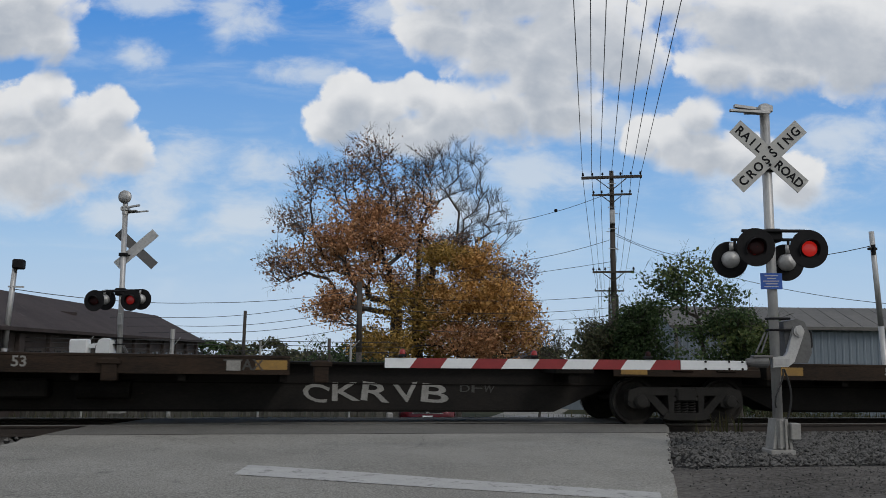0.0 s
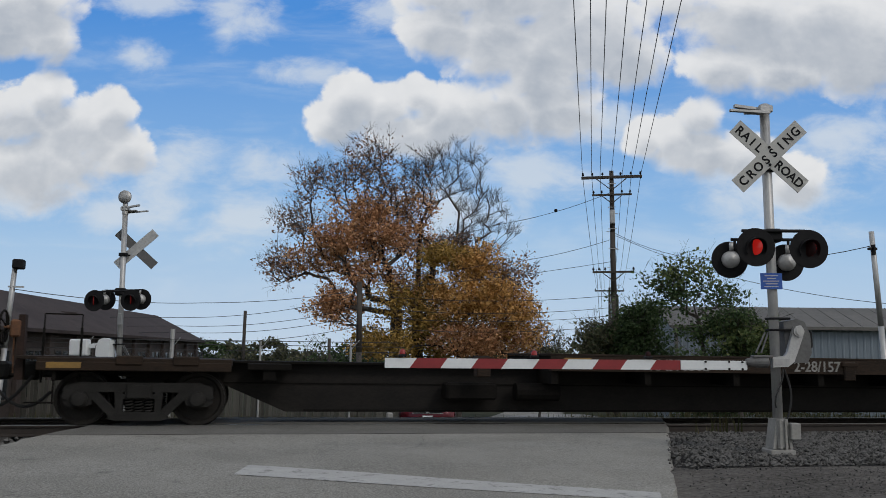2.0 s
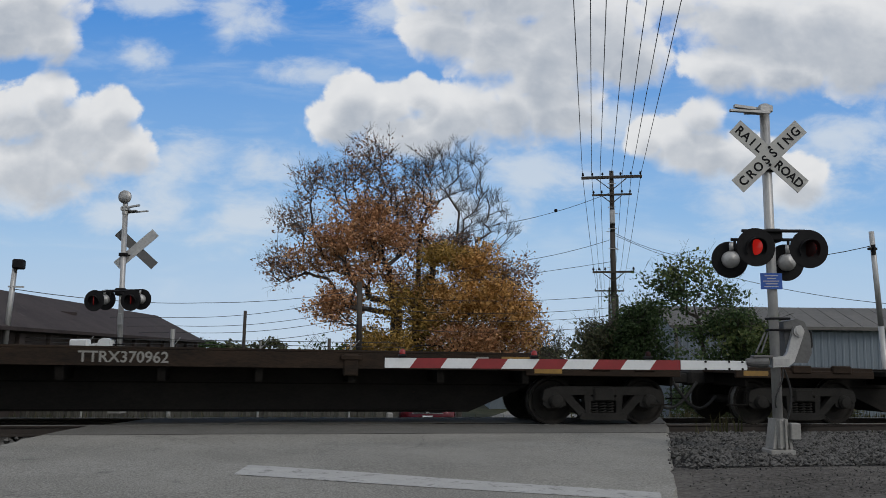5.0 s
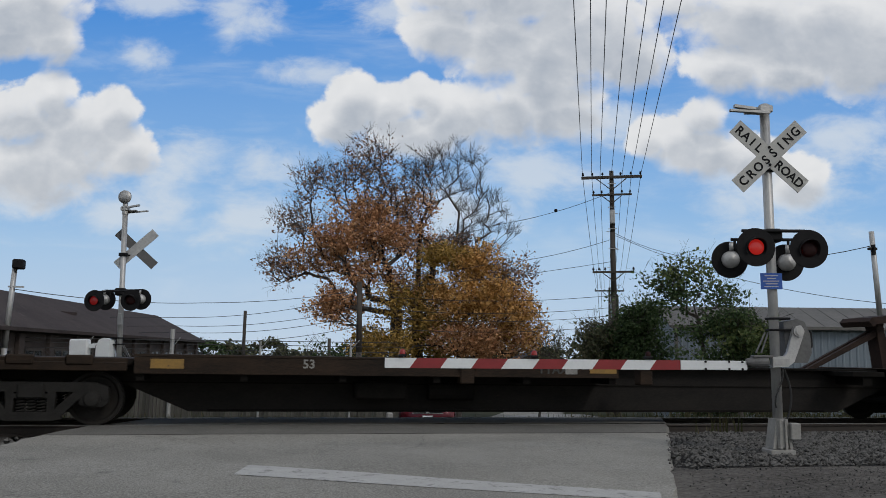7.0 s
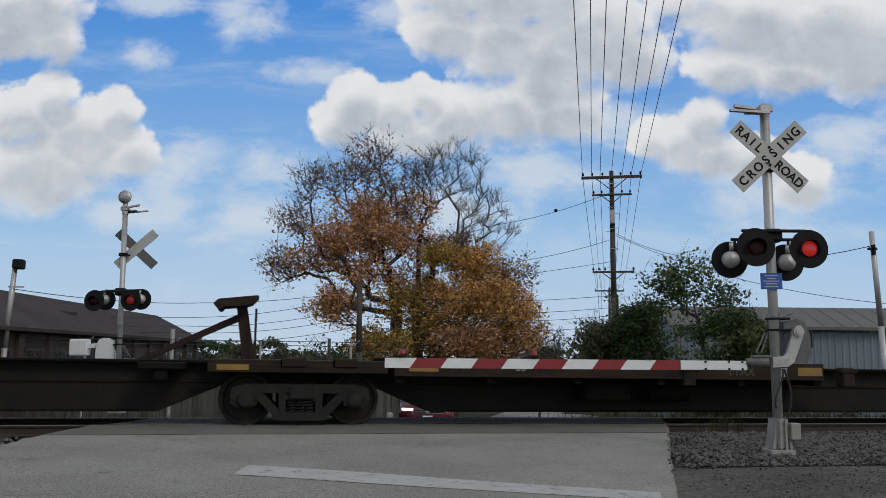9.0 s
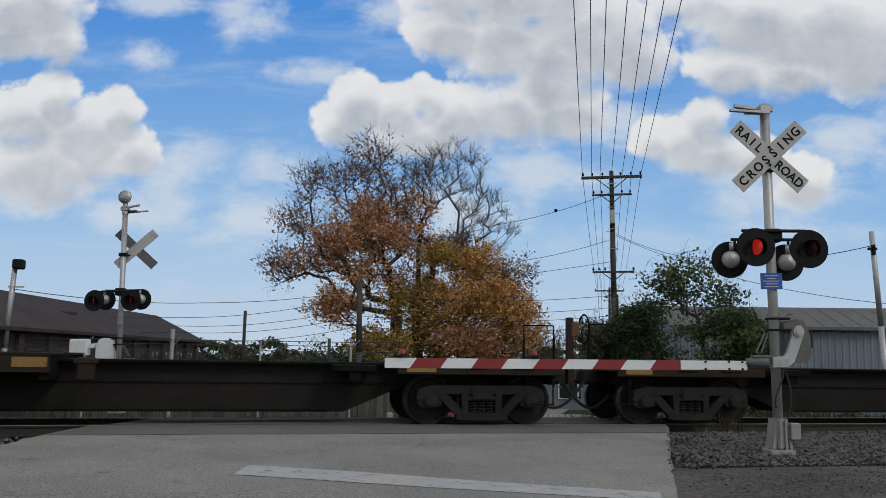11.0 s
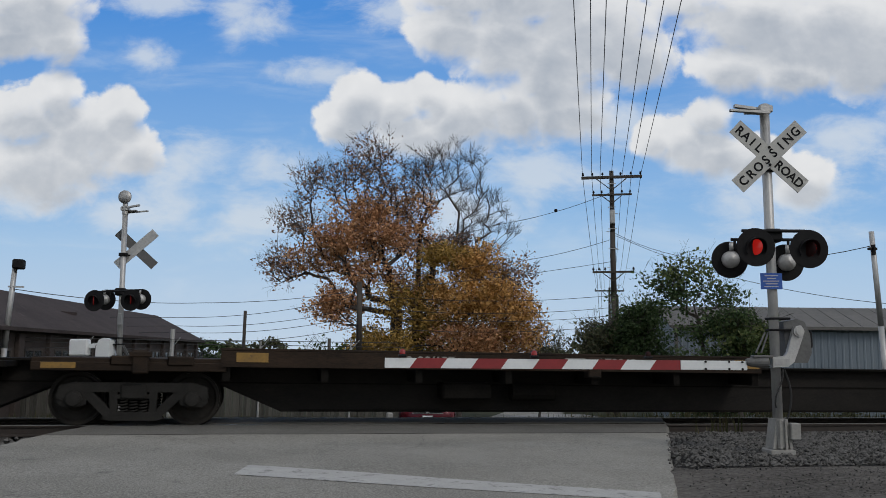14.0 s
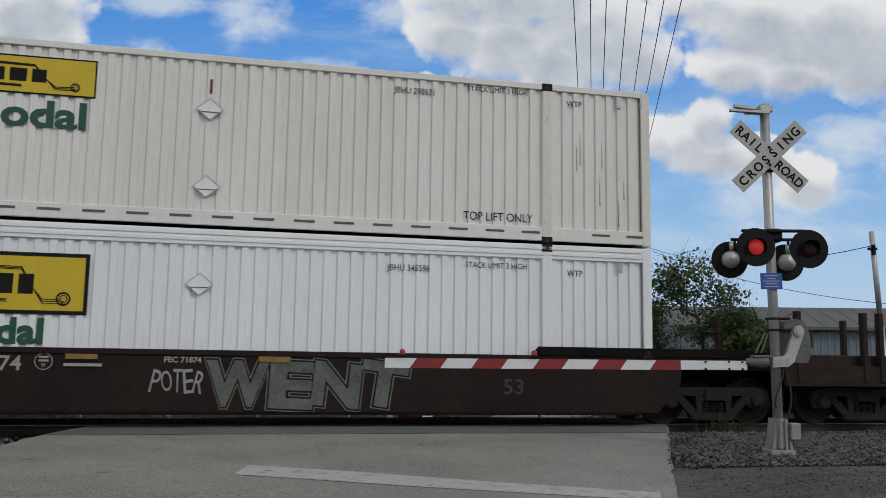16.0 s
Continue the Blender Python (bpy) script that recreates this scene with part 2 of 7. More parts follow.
def prism(bm, outline, y0, y1):
    """An outline in x and z drawn out along y."""
    a = [bm.verts.new((x, y0, z)) for x, z in outline]
    b = [bm.verts.new((x, y1, z)) for x, z in outline]
    bm.faces.new(a)
    bm.faces.new(b[::-1])
    for i in range(len(a)):
        j = (i + 1) % len(a)
        bm.faces.new((a[j], a[i], b[i], b[j]))
    return bm


def fresh():
    return bmesh.new()


def thing(name, label, category, m=None, group="", kind=""):
    e = new(name)
    e.empty_display_size = 0.3
    if m is not None:
        e.matrix_basis = m
    return tagged(e, label, category, group, kind)


def lettering(name, words, height, material, parent, at, squeeze=1.0, bold=0.0, align="LEFT"):
    """Words in the built-in font, as a thin mesh; `at` places the baseline."""
    cu = bpy.data.curves.new(name, "FONT")
    cu.body, cu.size, cu.extrude, cu.offset, cu.align_x = words, height / 0.7, 0.002, bold, align
    cu.resolution_u = 3
    tmp = bpy.data.objects.new("tmp", cu)
    me = bpy.data.meshes.new_from_object(tmp)
    bpy.data.objects.remove(tmp)
    me.transform(Matrix.Diagonal((squeeze, 1, 1, 1)))
    me.materials.clear()
    return part(name, me, material, parent, at=at)


FACING = pose(0, 0, 0, 90)  # letters upright in the x-z plane, read from -y


def facing(x, y, z, turn=0):
    return pose(x, y, z, 0, turn, 0) @ FACING


# ---- the sky behind it all: blue with drifting cumulus ----
SKY_FAR = 1800.0


def sky_backdrop():
    xs, zs = np.linspace(-1700, 1700, 560), np.linspace(-260, 1500, 300)
    gx, gz = np.meshgrid(xs / SKY_FAR, zs / SKY_FAR)
    deep = math.cos(PITCH) + math.sin(PITCH) * gz
    u = 15 * gx / deep
    v = 15 * (gz * math.cos(PITCH) - math.sin(PITCH)) / deep
    lean = radians(ROLL)
    u, v = u * math.cos(lean) + v * math.sin(lean), v * math.cos(lean) - u * math.sin(lean)
    # cumulus with firm heads: centre and half sizes, bank by bank
    left_bank = ((-7.75, 3.85, 0.95, 0.5), (-6.95, 3.75, 0.6, 0.5), (-7.4, 4.4, 1.2, 0.6), (-6.95, 2.72, 0.5, 0.45), (-7.55, 2.35, 0.75, 0.6), (-5.85, 2.42, 0.44, 0.38), (-6.4, 2.1, 0.85, 0.6), (-6.1, 1.65, 0.8, 0.5), (-7.2, 1.5, 1.3, 0.7), (-5.6, 1.75, 0.55, 0.45))
    middle_bank = ((-1.55, 2.6, 0.52, 0.5), (-1.75, 2.3, 0.55, 0.4), (-0.95, 2.5, 0.6, 0.45), (-0.4, 2.72, 0.4, 0.36), (0.2, 2.35, 0.8, 0.55), (-0.6, 2.05, 1.2, 0.45), (1.0, 2.5, 0.9, 0.7), (0.05, 3.9, 0.75, 0.55), (0.95, 3.7, 0.9, 0.9), (1.9, 3.3, 1.0, 0.9), (0.5, 4.6, 1.3, 0.6), (2.6, 3.9, 1.2, 0.8), (3.3, 3.4, 0.75, 0.6), (2.1, 2.5, 0.9, 0.6), (1.6, 4.5, 1.2, 0.6))
    right_bank = ((4.6, 2.35, 0.5, 0.46), (4.15, 2.0, 0.5, 0.4), (3.65, 1.95, 0.38, 0.36), (4.6, 1.75, 0.9, 0.45), (5.4, 1.65, 0.6, 0.4), (5.0, 3.2, 0.75, 0.5), (5.3, 4.1, 1.5, 0.6), (6.6, 3.9, 1.6, 0.8), (7.6, 3.6, 1.3, 0.9), (6.1, 3.2, 0.8, 0.5), (4.5, 4.4, 1.0, 0.4), (6.3, 1.2, 0.6, 0.42))
    outer_bank = ((-9.8, 2.0, 1.4, 1.2), (9.9, 3.0, 1.6, 1.2), (0.5, 6.0, 3.0, 0.8), (-6.5, 5.7, 2.5, 0.6), (6.0, 5.6, 2.5, 0.7))
    # thin, soft-edged cloud
    thin = ((-3.6, 4.2, 0.6, 0.5), (-3.75, 3.85, 0.28, 0.35), (-5.3, 3.4, 0.4, 0.3), (-5.1, 4.4, 0.8, 0.35), (-4.8, 1.55, 0.8, 0.5), (-5.5, 0.7, 1.3, 0.42), (-3.4, 0.55, 1.0, 0.5), (-3.0, 1.45, 0.7, 0.45), (-0.9, 4.2, 0.9, 0.35), (-2.2, 3.1, 0.8, 0.25), (1.6, 1.3, 1.2, 0.5), (0.3, 0.7, 1.2, 0.5), (5.9, 0.95, 1.5, 0.6), (7.2, 1.9, 1.0, 0.6), (-7.2, 0.95, 1.2, 0.4), (3.0, 2.2, 0.8, 0.4))
    dens, above, soft_edge = np.full_like(u, -1.0), np.full_like(u, -1.0), np.full_like(u, -1.0)
    for cx, cz, rx, rz in left_bank + middle_bank + right_bank + outer_bank:
        for field, dx, dz in ((dens, 0.0, 0.0), (above, -0.1, 0.3)):
            q = np.hypot((u + dx - cx) / (rx * 1.13), (v + dz - cz) / (rz * 1.13))
            np.maximum(field, np.clip(1.0 - q, -1.0, 0.6), out=field)
    for cx, cz, rx, rz in thin:
        np.maximum(soft_edge, np.clip(1.0 - np.hypot((u - cx) / (rx * 1.3), (v - cz) / (rz * 1.3)), -1.0, 1.0), out=soft_edge)
    ny, nx = u.shape
    co = np.stack([np.broadcast_to(xs, u.shape), np.zeros_like(u), np.broadcast_to(zs[:, None], u.shape)], -1).reshape(-1, 3)
    i = np.arange(nx - 1)[None] + nx * np.arange(ny - 1)[:, None]
    faces = np.stack([i, i + 1, i + nx + 1, i + nx], -1).reshape(-1, 4)
    me = bpy.data.meshes.new("sky_backdrop")
    me.from_pydata(co.tolist(), [], faces.tolist())
    for key, field in (("cover", dens), ("thick", above), ("thin", soft_edge)):
        me.attributes.new(key, "FLOAT", "POINT").data.foreach_set("value", field.astype(np.float32).ravel())
    m = bpy.data.materials.new("sky_with_cumulus")
    m.use_nodes = True
    n, l = m.node_tree.nodes, m.node_tree.links
    n.clear()

    def math_node(op, a, b=None, c=None):
        k = n.new("ShaderNodeMath")
        k.operation = op
        for j, val in enumerate((a, b, c)):
            if val is None:
                continue
            if isinstance(val, (int, float)):
                k.inputs[j].default_value = val
            else:
                l.new(val, k.inputs[j])
        return k.outputs[0]

    def span(val, lo, hi, smooth=True):
        k = n.new("ShaderNodeMapRange")
        k.interpolation_type = "SMOOTHSTEP" if smooth else "LINEAR"
        k.inputs["From Min"].default_value, k.inputs["From Max"].default_value = lo, hi
        l.new(val, k.inputs["Value"])
        return k.outputs["Result"]

    def blend(f, a, b):
        k = n.new("ShaderNodeMix")
        k.data_type = "RGBA"
        l.new(f, k.inputs[0])
        for j, val in ((6, a), (7, b)):
            if isinstance(val, tuple):
                k.inputs[j].default_value = (*val, 1)
            else:
                l.new(val, k.inputs[j])
        return k.outputs[2]

    coord = n.new("ShaderNodeTexCoord").outputs["Object"]

    def grain(scale, detail, rough=0.55, stretch=(1, 1, 1.3), dist=0.0):
        mp = n.new("ShaderNodeMapping")
        mp.inputs["Scale"].default_value = stretch
        l.new(coord, mp.inputs["Vector"])
        k = n.new("ShaderNodeTexNoise")
        k.inputs["Scale"].default_value, k.inputs["Detail"].default_value, k.inputs["Roughness"].default_value = scale, detail, rough
        k.inputs["Distortion"].default_value = dist
        l.new(mp.outputs["Vector"], k.inputs["Vector"])
        return k.outputs["Fac"]

    cover = n.new("ShaderNodeAttribute")
    cover.attribute_name = "cover"
    thick = n.new("ShaderNodeAttribute")
    thick.attribute_name = "thick"
    thin_at = n.new("ShaderNodeAttribute")
    thin_at.attribute_name = "thin"

    def puffs(scale):
        k = n.new("ShaderNodeTexVoronoi")
        k.feature = "SMOOTH_F1"
        k.inputs["Scale"].default_value, k.inputs["Detail"].default_value, k.inputs["Smoothness"].default_value = scale, 2.0, 0.35
        warp = n.new("ShaderNodeVectorMath")
        warp.operation = "MULTIPLY_ADD"
        wob = n.new("ShaderNodeTexNoise")
        wob.inputs["Scale"].default_value, wob.inputs["Detail"].default_value = scale * 0.8, 4
        l.new(coord, wob.inputs["Vector"])
        l.new(wob.outputs["Color"], warp.inputs[0])
        warp.inputs[1].default_value = (0.8 / scale, 0.8 / scale, 0.8 / scale)
        l.new(coord, warp.inputs[2])
        l.new(warp.outputs[0], k.inputs["Vector"])
        return k.outputs["Distance"]

    billow = grain(0.0062, 9, 0.6, dist=0.2)
    wisp = grain(0.004, 6, 0.6, (0.7, 1, 2.6), 0.5)
    heads = puffs(0.016)
    rough_edge = math_node("ADD", math_node("MULTIPLY_ADD", billow, 1.5, -0.75), math_node("MULTIPLY_ADD", heads, -0.22, 0.2))
    d = math_node("ADD", cover.outputs["Fac"], rough_edge)
    # firm above, frayed below where the cloud thins out
    firm = span(d, -0.06, 0.2)
    frayed = span(d, -0.12, 0.45)
    below = span(thick.outputs["Fac"], 0.05, 0.4)
    alpha = math_node("ADD", math_node("MULTIPLY", firm, math_node("SUBTRACT", 1.0, below)), math_node("MULTIPLY", frayed, below))
    film_d = math_node("ADD", thin_at.outputs["Fac"], math_node("MULTIPLY_ADD", grain(0.009, 8, 0.62, (0.8, 1, 1.5), 0.3), 2.4, -1.2))
    film = math_node("MULTIPLY", span(film_d, -0.1, 0.95), 0.72)
    low = n.new("ShaderNodeSeparateXYZ")
    l.new(coord, low.inputs[0])
    blue = blend(span(low.outputs["Z"], -20, 330, False), (0.54, 0.64, 0.75), (0.30, 0.51, 0.77))
    blue = blend(span(low.outputs["Z"], 230, 760, False), blue, (0.075, 0.265, 0.67))
    veil = math_node("MULTIPLY", span(wisp, 0.46, 0.8), 0.4)
    blue = blend(veil, blue, (0.6, 0.69, 0.79))
    dt = math_node("ADD", thick.outputs["Fac"], math_node("MULTIPLY_ADD", billow, 1.1, -0.55))
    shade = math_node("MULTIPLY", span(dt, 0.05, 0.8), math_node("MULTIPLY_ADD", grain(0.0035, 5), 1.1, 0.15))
    shade = math_node("ADD", shade, math_node("MULTIPLY_ADD", heads, 0.16, -0.06))
    white = blend(shade, (0.79, 0.795, 0.8), (0.37, 0.415, 0.48))
    sky = blend(film, blue, (0.66, 0.71, 0.76))
    sky = blend(math_node("MULTIPLY", alpha, 0.97), sky, white)
    em = n.new("ShaderNodeEmission")
    l.new(sky, em.inputs["Color"])
    out = n.new("ShaderNodeOutputMaterial")
    l.new(em.outputs[0], out.inputs["Surface"])
    ob = part("backdrop", me, m)
    ob.matrix_basis = pose(SKY_FAR * math.sin(YAW), SKY_FAR * math.cos(YAW), 0, 0, 0, -12.45)
    return tagged(ob, "pale blue sky with drifting white cumulus clouds", "sky", kind="structure")


SKY = sky_backdrop()


# ---- ground, road and track ----
PROFILE_Y = (-400, 6, 9, 12, 13.4, 16.2, 17, 19, 22, 27, 31, 40, 60, 200, 1700)
PROFILE_Z = (-0.14, -0.12, -0.06, -0.03, -0.0, 0.0, -0.22, -0.46, -0.78, -1.22, -1.4, -1.9, -2.3, -2.5, -2.5)


def level(y):
    return float(np.interp(y, PROFILE_Y, PROFILE_Z))


def road_right(y):
    return 7.33 + (y - 14.3) * (0.503 if y < 14.3 else 0.45)


def road_left(y):
    return -2.45 + (y - 14.3) * (0.255 if y < 14.3 else 0.45)


TRACK_Y = 15.32
RAIL_NEAR, RAIL_FAR = TRACK_Y - 0.75, TRACK_Y + 0.75


def ground():
    xs = sorted({*np.linspace(-60, 60, 121).round(2), -1500, -800, -400, -200, -100, 100, 200, 400, 800, 1500})
    ys = sorted({*np.linspace(-40, 70, 221).round(2), -400, -200, -100, 100, 150, 250, 500, 900, 1700})
    verts, faces = [], []
    for y in ys:
        for x in xs:
            z = level(y) - 0.05
            if 13.2 < y < 17.9:
                z -= 0.22
            if not (road_left(y) - 0.3 < x < road_right(y) + 0.3) and abs(x) < 60 and abs(y) < 60:
                z += 0.05 * noise.noise((x * 0.35, y * 0.35, 2.0))
                if x > road_right(y) and 5 < y < 13.2:
                    z += 0.05
                if x < road_left(y) and 8 < y < 13.3:
                    z -= 0.3
            verts.append((x, y, z))
    nx = len(xs)
    for j in range(len(ys) - 1):
        for i in range(nx - 1):
            faces.append((j * nx + i, j * nx + i + 1, (j + 1) * nx + i + 1, (j + 1) * nx + i))
    me = bpy.data.meshes.new("ground")
    me.from_pydata(verts, [], faces)
    ob = part("ground", me, SHOULDER)
    me.materials.append(GRASS_GROUND)
    me.materials.append(BED_SHADED)
    # third slot: darkened bed, painting the shade under and beside the train
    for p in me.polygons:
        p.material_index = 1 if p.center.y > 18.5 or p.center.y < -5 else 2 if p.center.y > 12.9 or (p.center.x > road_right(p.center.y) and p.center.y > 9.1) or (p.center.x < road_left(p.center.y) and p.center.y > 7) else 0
    return tagged(ob, "bare dirt and gravel verge with rough grass beyond", "ground", kind="structure")


def strip(name, y0, y1, left, right, lift, material, label, kind="structure", step=0.25, thick=0.06):
    """A sheet of paving that follows the level of the ground, with a real edge."""
    verts, faces = [], []
    n = max(2, int((y1 - y0) / step))
    m = 24
    for j in range(n + 1):
        y = y0 + (y1 - y0) * j / n
        a, b = left(y), right(y)
        for i in range(m + 1):
            x = a + (b - a) * i / m
            edge = 0.09 * noise.noise((y * 1.7, 0, 5)) + 0.04 * noise.noise((y * 6, 0, 9)) if i in (0, m) else 0
            verts.append((x + edge, y, level(y) + lift + 0.012 * noise.noise((x * 0.4, y * 0.4, 7.0))))
        verts.append((a - 0.05, y, level(y) + lift - thick))
        verts.append((b + 0.05, y, level(y) + lift - thick))
    w = m + 3
    for j in range(n):
        p, q = j * w, (j + 1) * w
        for i in range(m):
            faces.append((p + i, p + i + 1, q + i + 1, q + i))
        faces.append((p + m + 1, p, q, q + m + 1))
        faces.append((p + m, p + m + 2, q + m + 2, q + m))
    me = bpy.data.meshes.new(name)
    me.from_pydata(verts, [], faces)
    return tagged(part(name, me, material), label, name.split("_")[0], kind=kind)


ground()
strip("road", -30, 12.95, road_left, road_right, 0.0, ASPHALT, "worn pale grey asphalt road with fine cracks")
strip("road_apron", 12.95, RAIL_NEAR - 0.12, road_left, road_right, 0.006, ASPHALT_DARK, "newer darker asphalt laid up to the rail")
strip("road_crossing", RAIL_NEAR + 0.12, RAIL_FAR - 0.12, road_left, road_right, 0.0, ASPHALT_DARK, "dark asphalt between the two rails")
strip("road_beyond", RAIL_FAR + 0.12, 80, lambda y: max(road_left(y), -0.6 + 0.28 * (y - 17)) if y < 24 else road_left(y) + 1.5, lambda y: road_right(y) - min(4.6, 0.8 * max(0, y - 18)), 0.0, ASPHALT, "grey road running down beyond the tracks")


def stop_line():
    bm = fresh()
    n = 40
    rows = []
    for i in range(n + 1):
        f = i / n
        c = Vector((-0.07, 9.41, 0)).lerp(Vector((3.74, 7.42, 0)), f)
        across = Vector((0.15, 0.7, 0)).lerp(Vector((0.18, 0.4, 0)), f) * 0.5
        wob = 0.02 * noise.noise((f * 30, 0, 0))
        rows.append([bm.verts.new((p.x, p.y, level(p.y) + 0.005 + 0.012 * noise.noise((p.x * 0.4, p.y * 0.4, 7.0)))) for p in (c - across * (1 + wob), c + across * (1 - wob))])
    for a, b in zip(rows, rows[1:]):
        bm.faces.new((a[0], b[0], b[1], a[1]))
    return tagged(part("stop_line", bm, LINE_PAINT), "worn white stop line painted across the asphalt", "road marking", kind="structure")


stop_line()


def road_cracks():
    rnd = random.Random(23)
    for i in range(11):
        bm = fresh()
        x, y = rnd.uniform(-4, 5.5), rnd.uniform(7.5, 12.6)
        ang = rnd.choice((rnd.uniform(-0.2, 0.2), rnd.uniform(-0.2, 0.2), rnd.uniform(0.9, 1.4)))
        last = None
        for k in range(rnd.randint(6, 26)):
            ang += rnd.gauss(0, 0.18)
            x, y = x + math.cos(ang) * 0.16, y + math.sin(ang) * 0.16
            if not (road_left(y) + 0.3 < x < road_right(y) - 0.3 and y < 12.8):
                break
            w = rnd.uniform(0.002, 0.006)
            pair = [bm.verts.new((x - math.sin(ang) * w, y + math.cos(ang) * w, level(y) + 0.0135 + 0.012 * noise.noise((x * 0.4, y * 0.4, 7.0)))), bm.verts.new((x + math.sin(ang) * w, y - math.cos(ang) * w, level(y) + 0.0135 + 0.012 * noise.noise((x * 0.4, y * 0.4, 7.0))))]
            if last:
                bm.faces.new((last[0], last[1], pair[1], pair[0]))
            last = pair
        if bm.faces:
            tagged(part("road_crack", bm, ASPHALT_DARK), "dark tar-filled crack in the asphalt", "crack", kind="structure")
        else:
            bm.free()


road_cracks()


def rail(name, y):
    e = thing(name, "worn steel rail with a polished head on ties", "rail", pose(0, y, 0), group="rails of the track")
    prof = ((-0.036, -0.006), (0.036, -0.006), (0.036, -0.035), (0.009, -0.05), (0.009, -0.14), (0.07, -0.165), (0.07, -0.172), (-0.07, -0.172), (-0.07, -0.165), (-0.009, -0.14), (-0.009, -0.05), (-0.036, -0.035))
    bm = fresh()
    a = [bm.verts.new((-120, p, z)) for p, z in prof]
    b = [bm.verts.new((160, p, z)) for p, z in prof]
    for i in range(len(prof)):
        j = (i + 1) % len(prof)
        bm.faces.new((a[i], b[i], b[j], a[j]))
    part("rail_body", bm, RAIL_STEEL, e)
    bm = fresh()
    box(bm, -120, 160, -0.03, 0.03, -0.006, 0.0)
    part("rail_head", bm, RAIL_TOP, e, "polished running surface")


rail("rail", RAIL_NEAR)
rail("rail", RAIL_FAR)


def ties():
    bm = fresh()
    box(bm, -0.11, 0.11, -1.3, 1.3, -0.16, 0.0, 0.012)
    me = mesh_of(bm, "railway_tie")
    me.materials.append(TIE)
    rnd = random.Random(4)
    for i in range(-60, 80):
        x = i * 0.53
        if -2.6 < x < 8.6:
            continue
        ob = part("railway_tie", me, TIE, at=pose(x + rnd.uniform(-0.03, 0.03), TRACK_Y + rnd.uniform(-0.04, 0.04), -0.172, 0, 0, rnd.uniform(-1.5, 1.5)))
        tagged(ob, "dark creosoted timber tie bedded in ballast", "railway tie", "ties of the track")


ties()


def ballast():
    rnd = random.Random(11)
    verts, faces = [], []

    def stone(x, y, z, r):
        k = len(verts)
        a = rnd.uniform(0, 6.3)
        top = [(math.cos(a + i * 1.57) * r * rnd.uniform(0.6, 1.1), math.sin(a + i * 1.57) * r * rnd.uniform(0.6, 1.1)) for i in range(4)]
        for dx, dy in top:
            verts.append((x + dx, y + dy, z + r * rnd.uniform(-0.1, 0.25)))
        verts.append((x + rnd.uniform(-0.3, 0.3) * r, y + rnd.uniform(-0.3, 0.3) * r, z + r * rnd.uniform(0.5, 0.9)))
        verts.append((x, y, z - r * 0.6))
        for i in range(4):
            j = (i + 1) % 4
            faces.append((k + i, k + j, k + 4))
            faces.append((k + j, k + i, k + 5))

    for i in range(85000):
        x = rnd.uniform(4.2, 17)
        y = rnd.uniform(6.0, 17.8)
        if x < road_right(y) + 0.05 + rnd.uniform(-0.12, 0.5):
            continue
        if x < road_right(y) + 0.4 and 13.2 < y < 17.5 and x < 8.2:
            continue
        density = 1.0 if y > 9.0 + 0.35 * noise.noise((x * 1.3, y, 4.0)) else 0.35
        if y > 13.1 and rnd.random() > 0.5:
            continue
        if rnd.random() > density:
            continue
        gz = level(y) - 0.05
        if 13.1 < y < 17.9:
            gz = -0.2
        elif y < 13.2:
            gz += 0.05 + 0.05 * noise.noise((x * 0.35, y * 0.35, 2.0))
        stone(x, y, gz + 0.008, rnd.choice((0.014, 0.018, 0.024, 0.03, 0.042) if y > 9.05 else (0.006, 0.007, 0.009, 0.011, 0.016)) * rnd.uniform(0.7, 1.2))
    for i in range(9000):
        x = rnd.uniform(-16, -1.8)
        y = rnd.uniform(11.0, 18.2)
        if x > road_left(y) - 0.1:
            continue
        gz = -0.2 if y > 13.1 else level(y) - 0.3 + 0.05 * noise.noise((x * 0.35, y * 0.35, 2.0))
        stone(x, y, gz, rnd.choice((0.035, 0.045, 0.06)))
    me = bpy.data.meshes.new("ballast")
    me.from_pydata(verts, [], faces)
    return tagged(part("ballast", me, STONE), "crushed grey ballast stones beside the track", "gravel", kind="stuff")


ballast()


# ---- the train ----
WHEEL_R = 0.42
SPEED_ROWS = [(i * 0.5, 15.0 * i * 0.5 + (0.2 * max(0.0, i * 0.5 - 15.0))) for i in range(33)]
MOVING, WHEELSETS = [], []


def gone(t):
    return float(np.interp(t, [r[0] for r in SPEED_ROWS], [r[1] for r in SPEED_ROWS]))


def coil(bm, x, y, z0, z1, r, wire, turns, n=9):
    last = None
    steps = int(turns * n)
    for i in range(steps + 1):
        a = 2 * math.pi * i / n
        c = Vector((x + r * math.cos(a), y + r * math.sin(a), z0 + (z1 - z0) * i / steps))
        rad = Vector((math.cos(a), math.sin(a), 0))
        ring = [bm.verts.new(c + rad * wire * ca + Vector((0, 0, wire * sa))) for ca, sa in ((1, 0), (0, 1), (-1, 0), (0, -1))]
        if last:
            for k in range(4):
                bm.faces.new((last[k], last[(k + 1) % 4], ring[(k + 1) % 4], ring[k]))
        last = ring


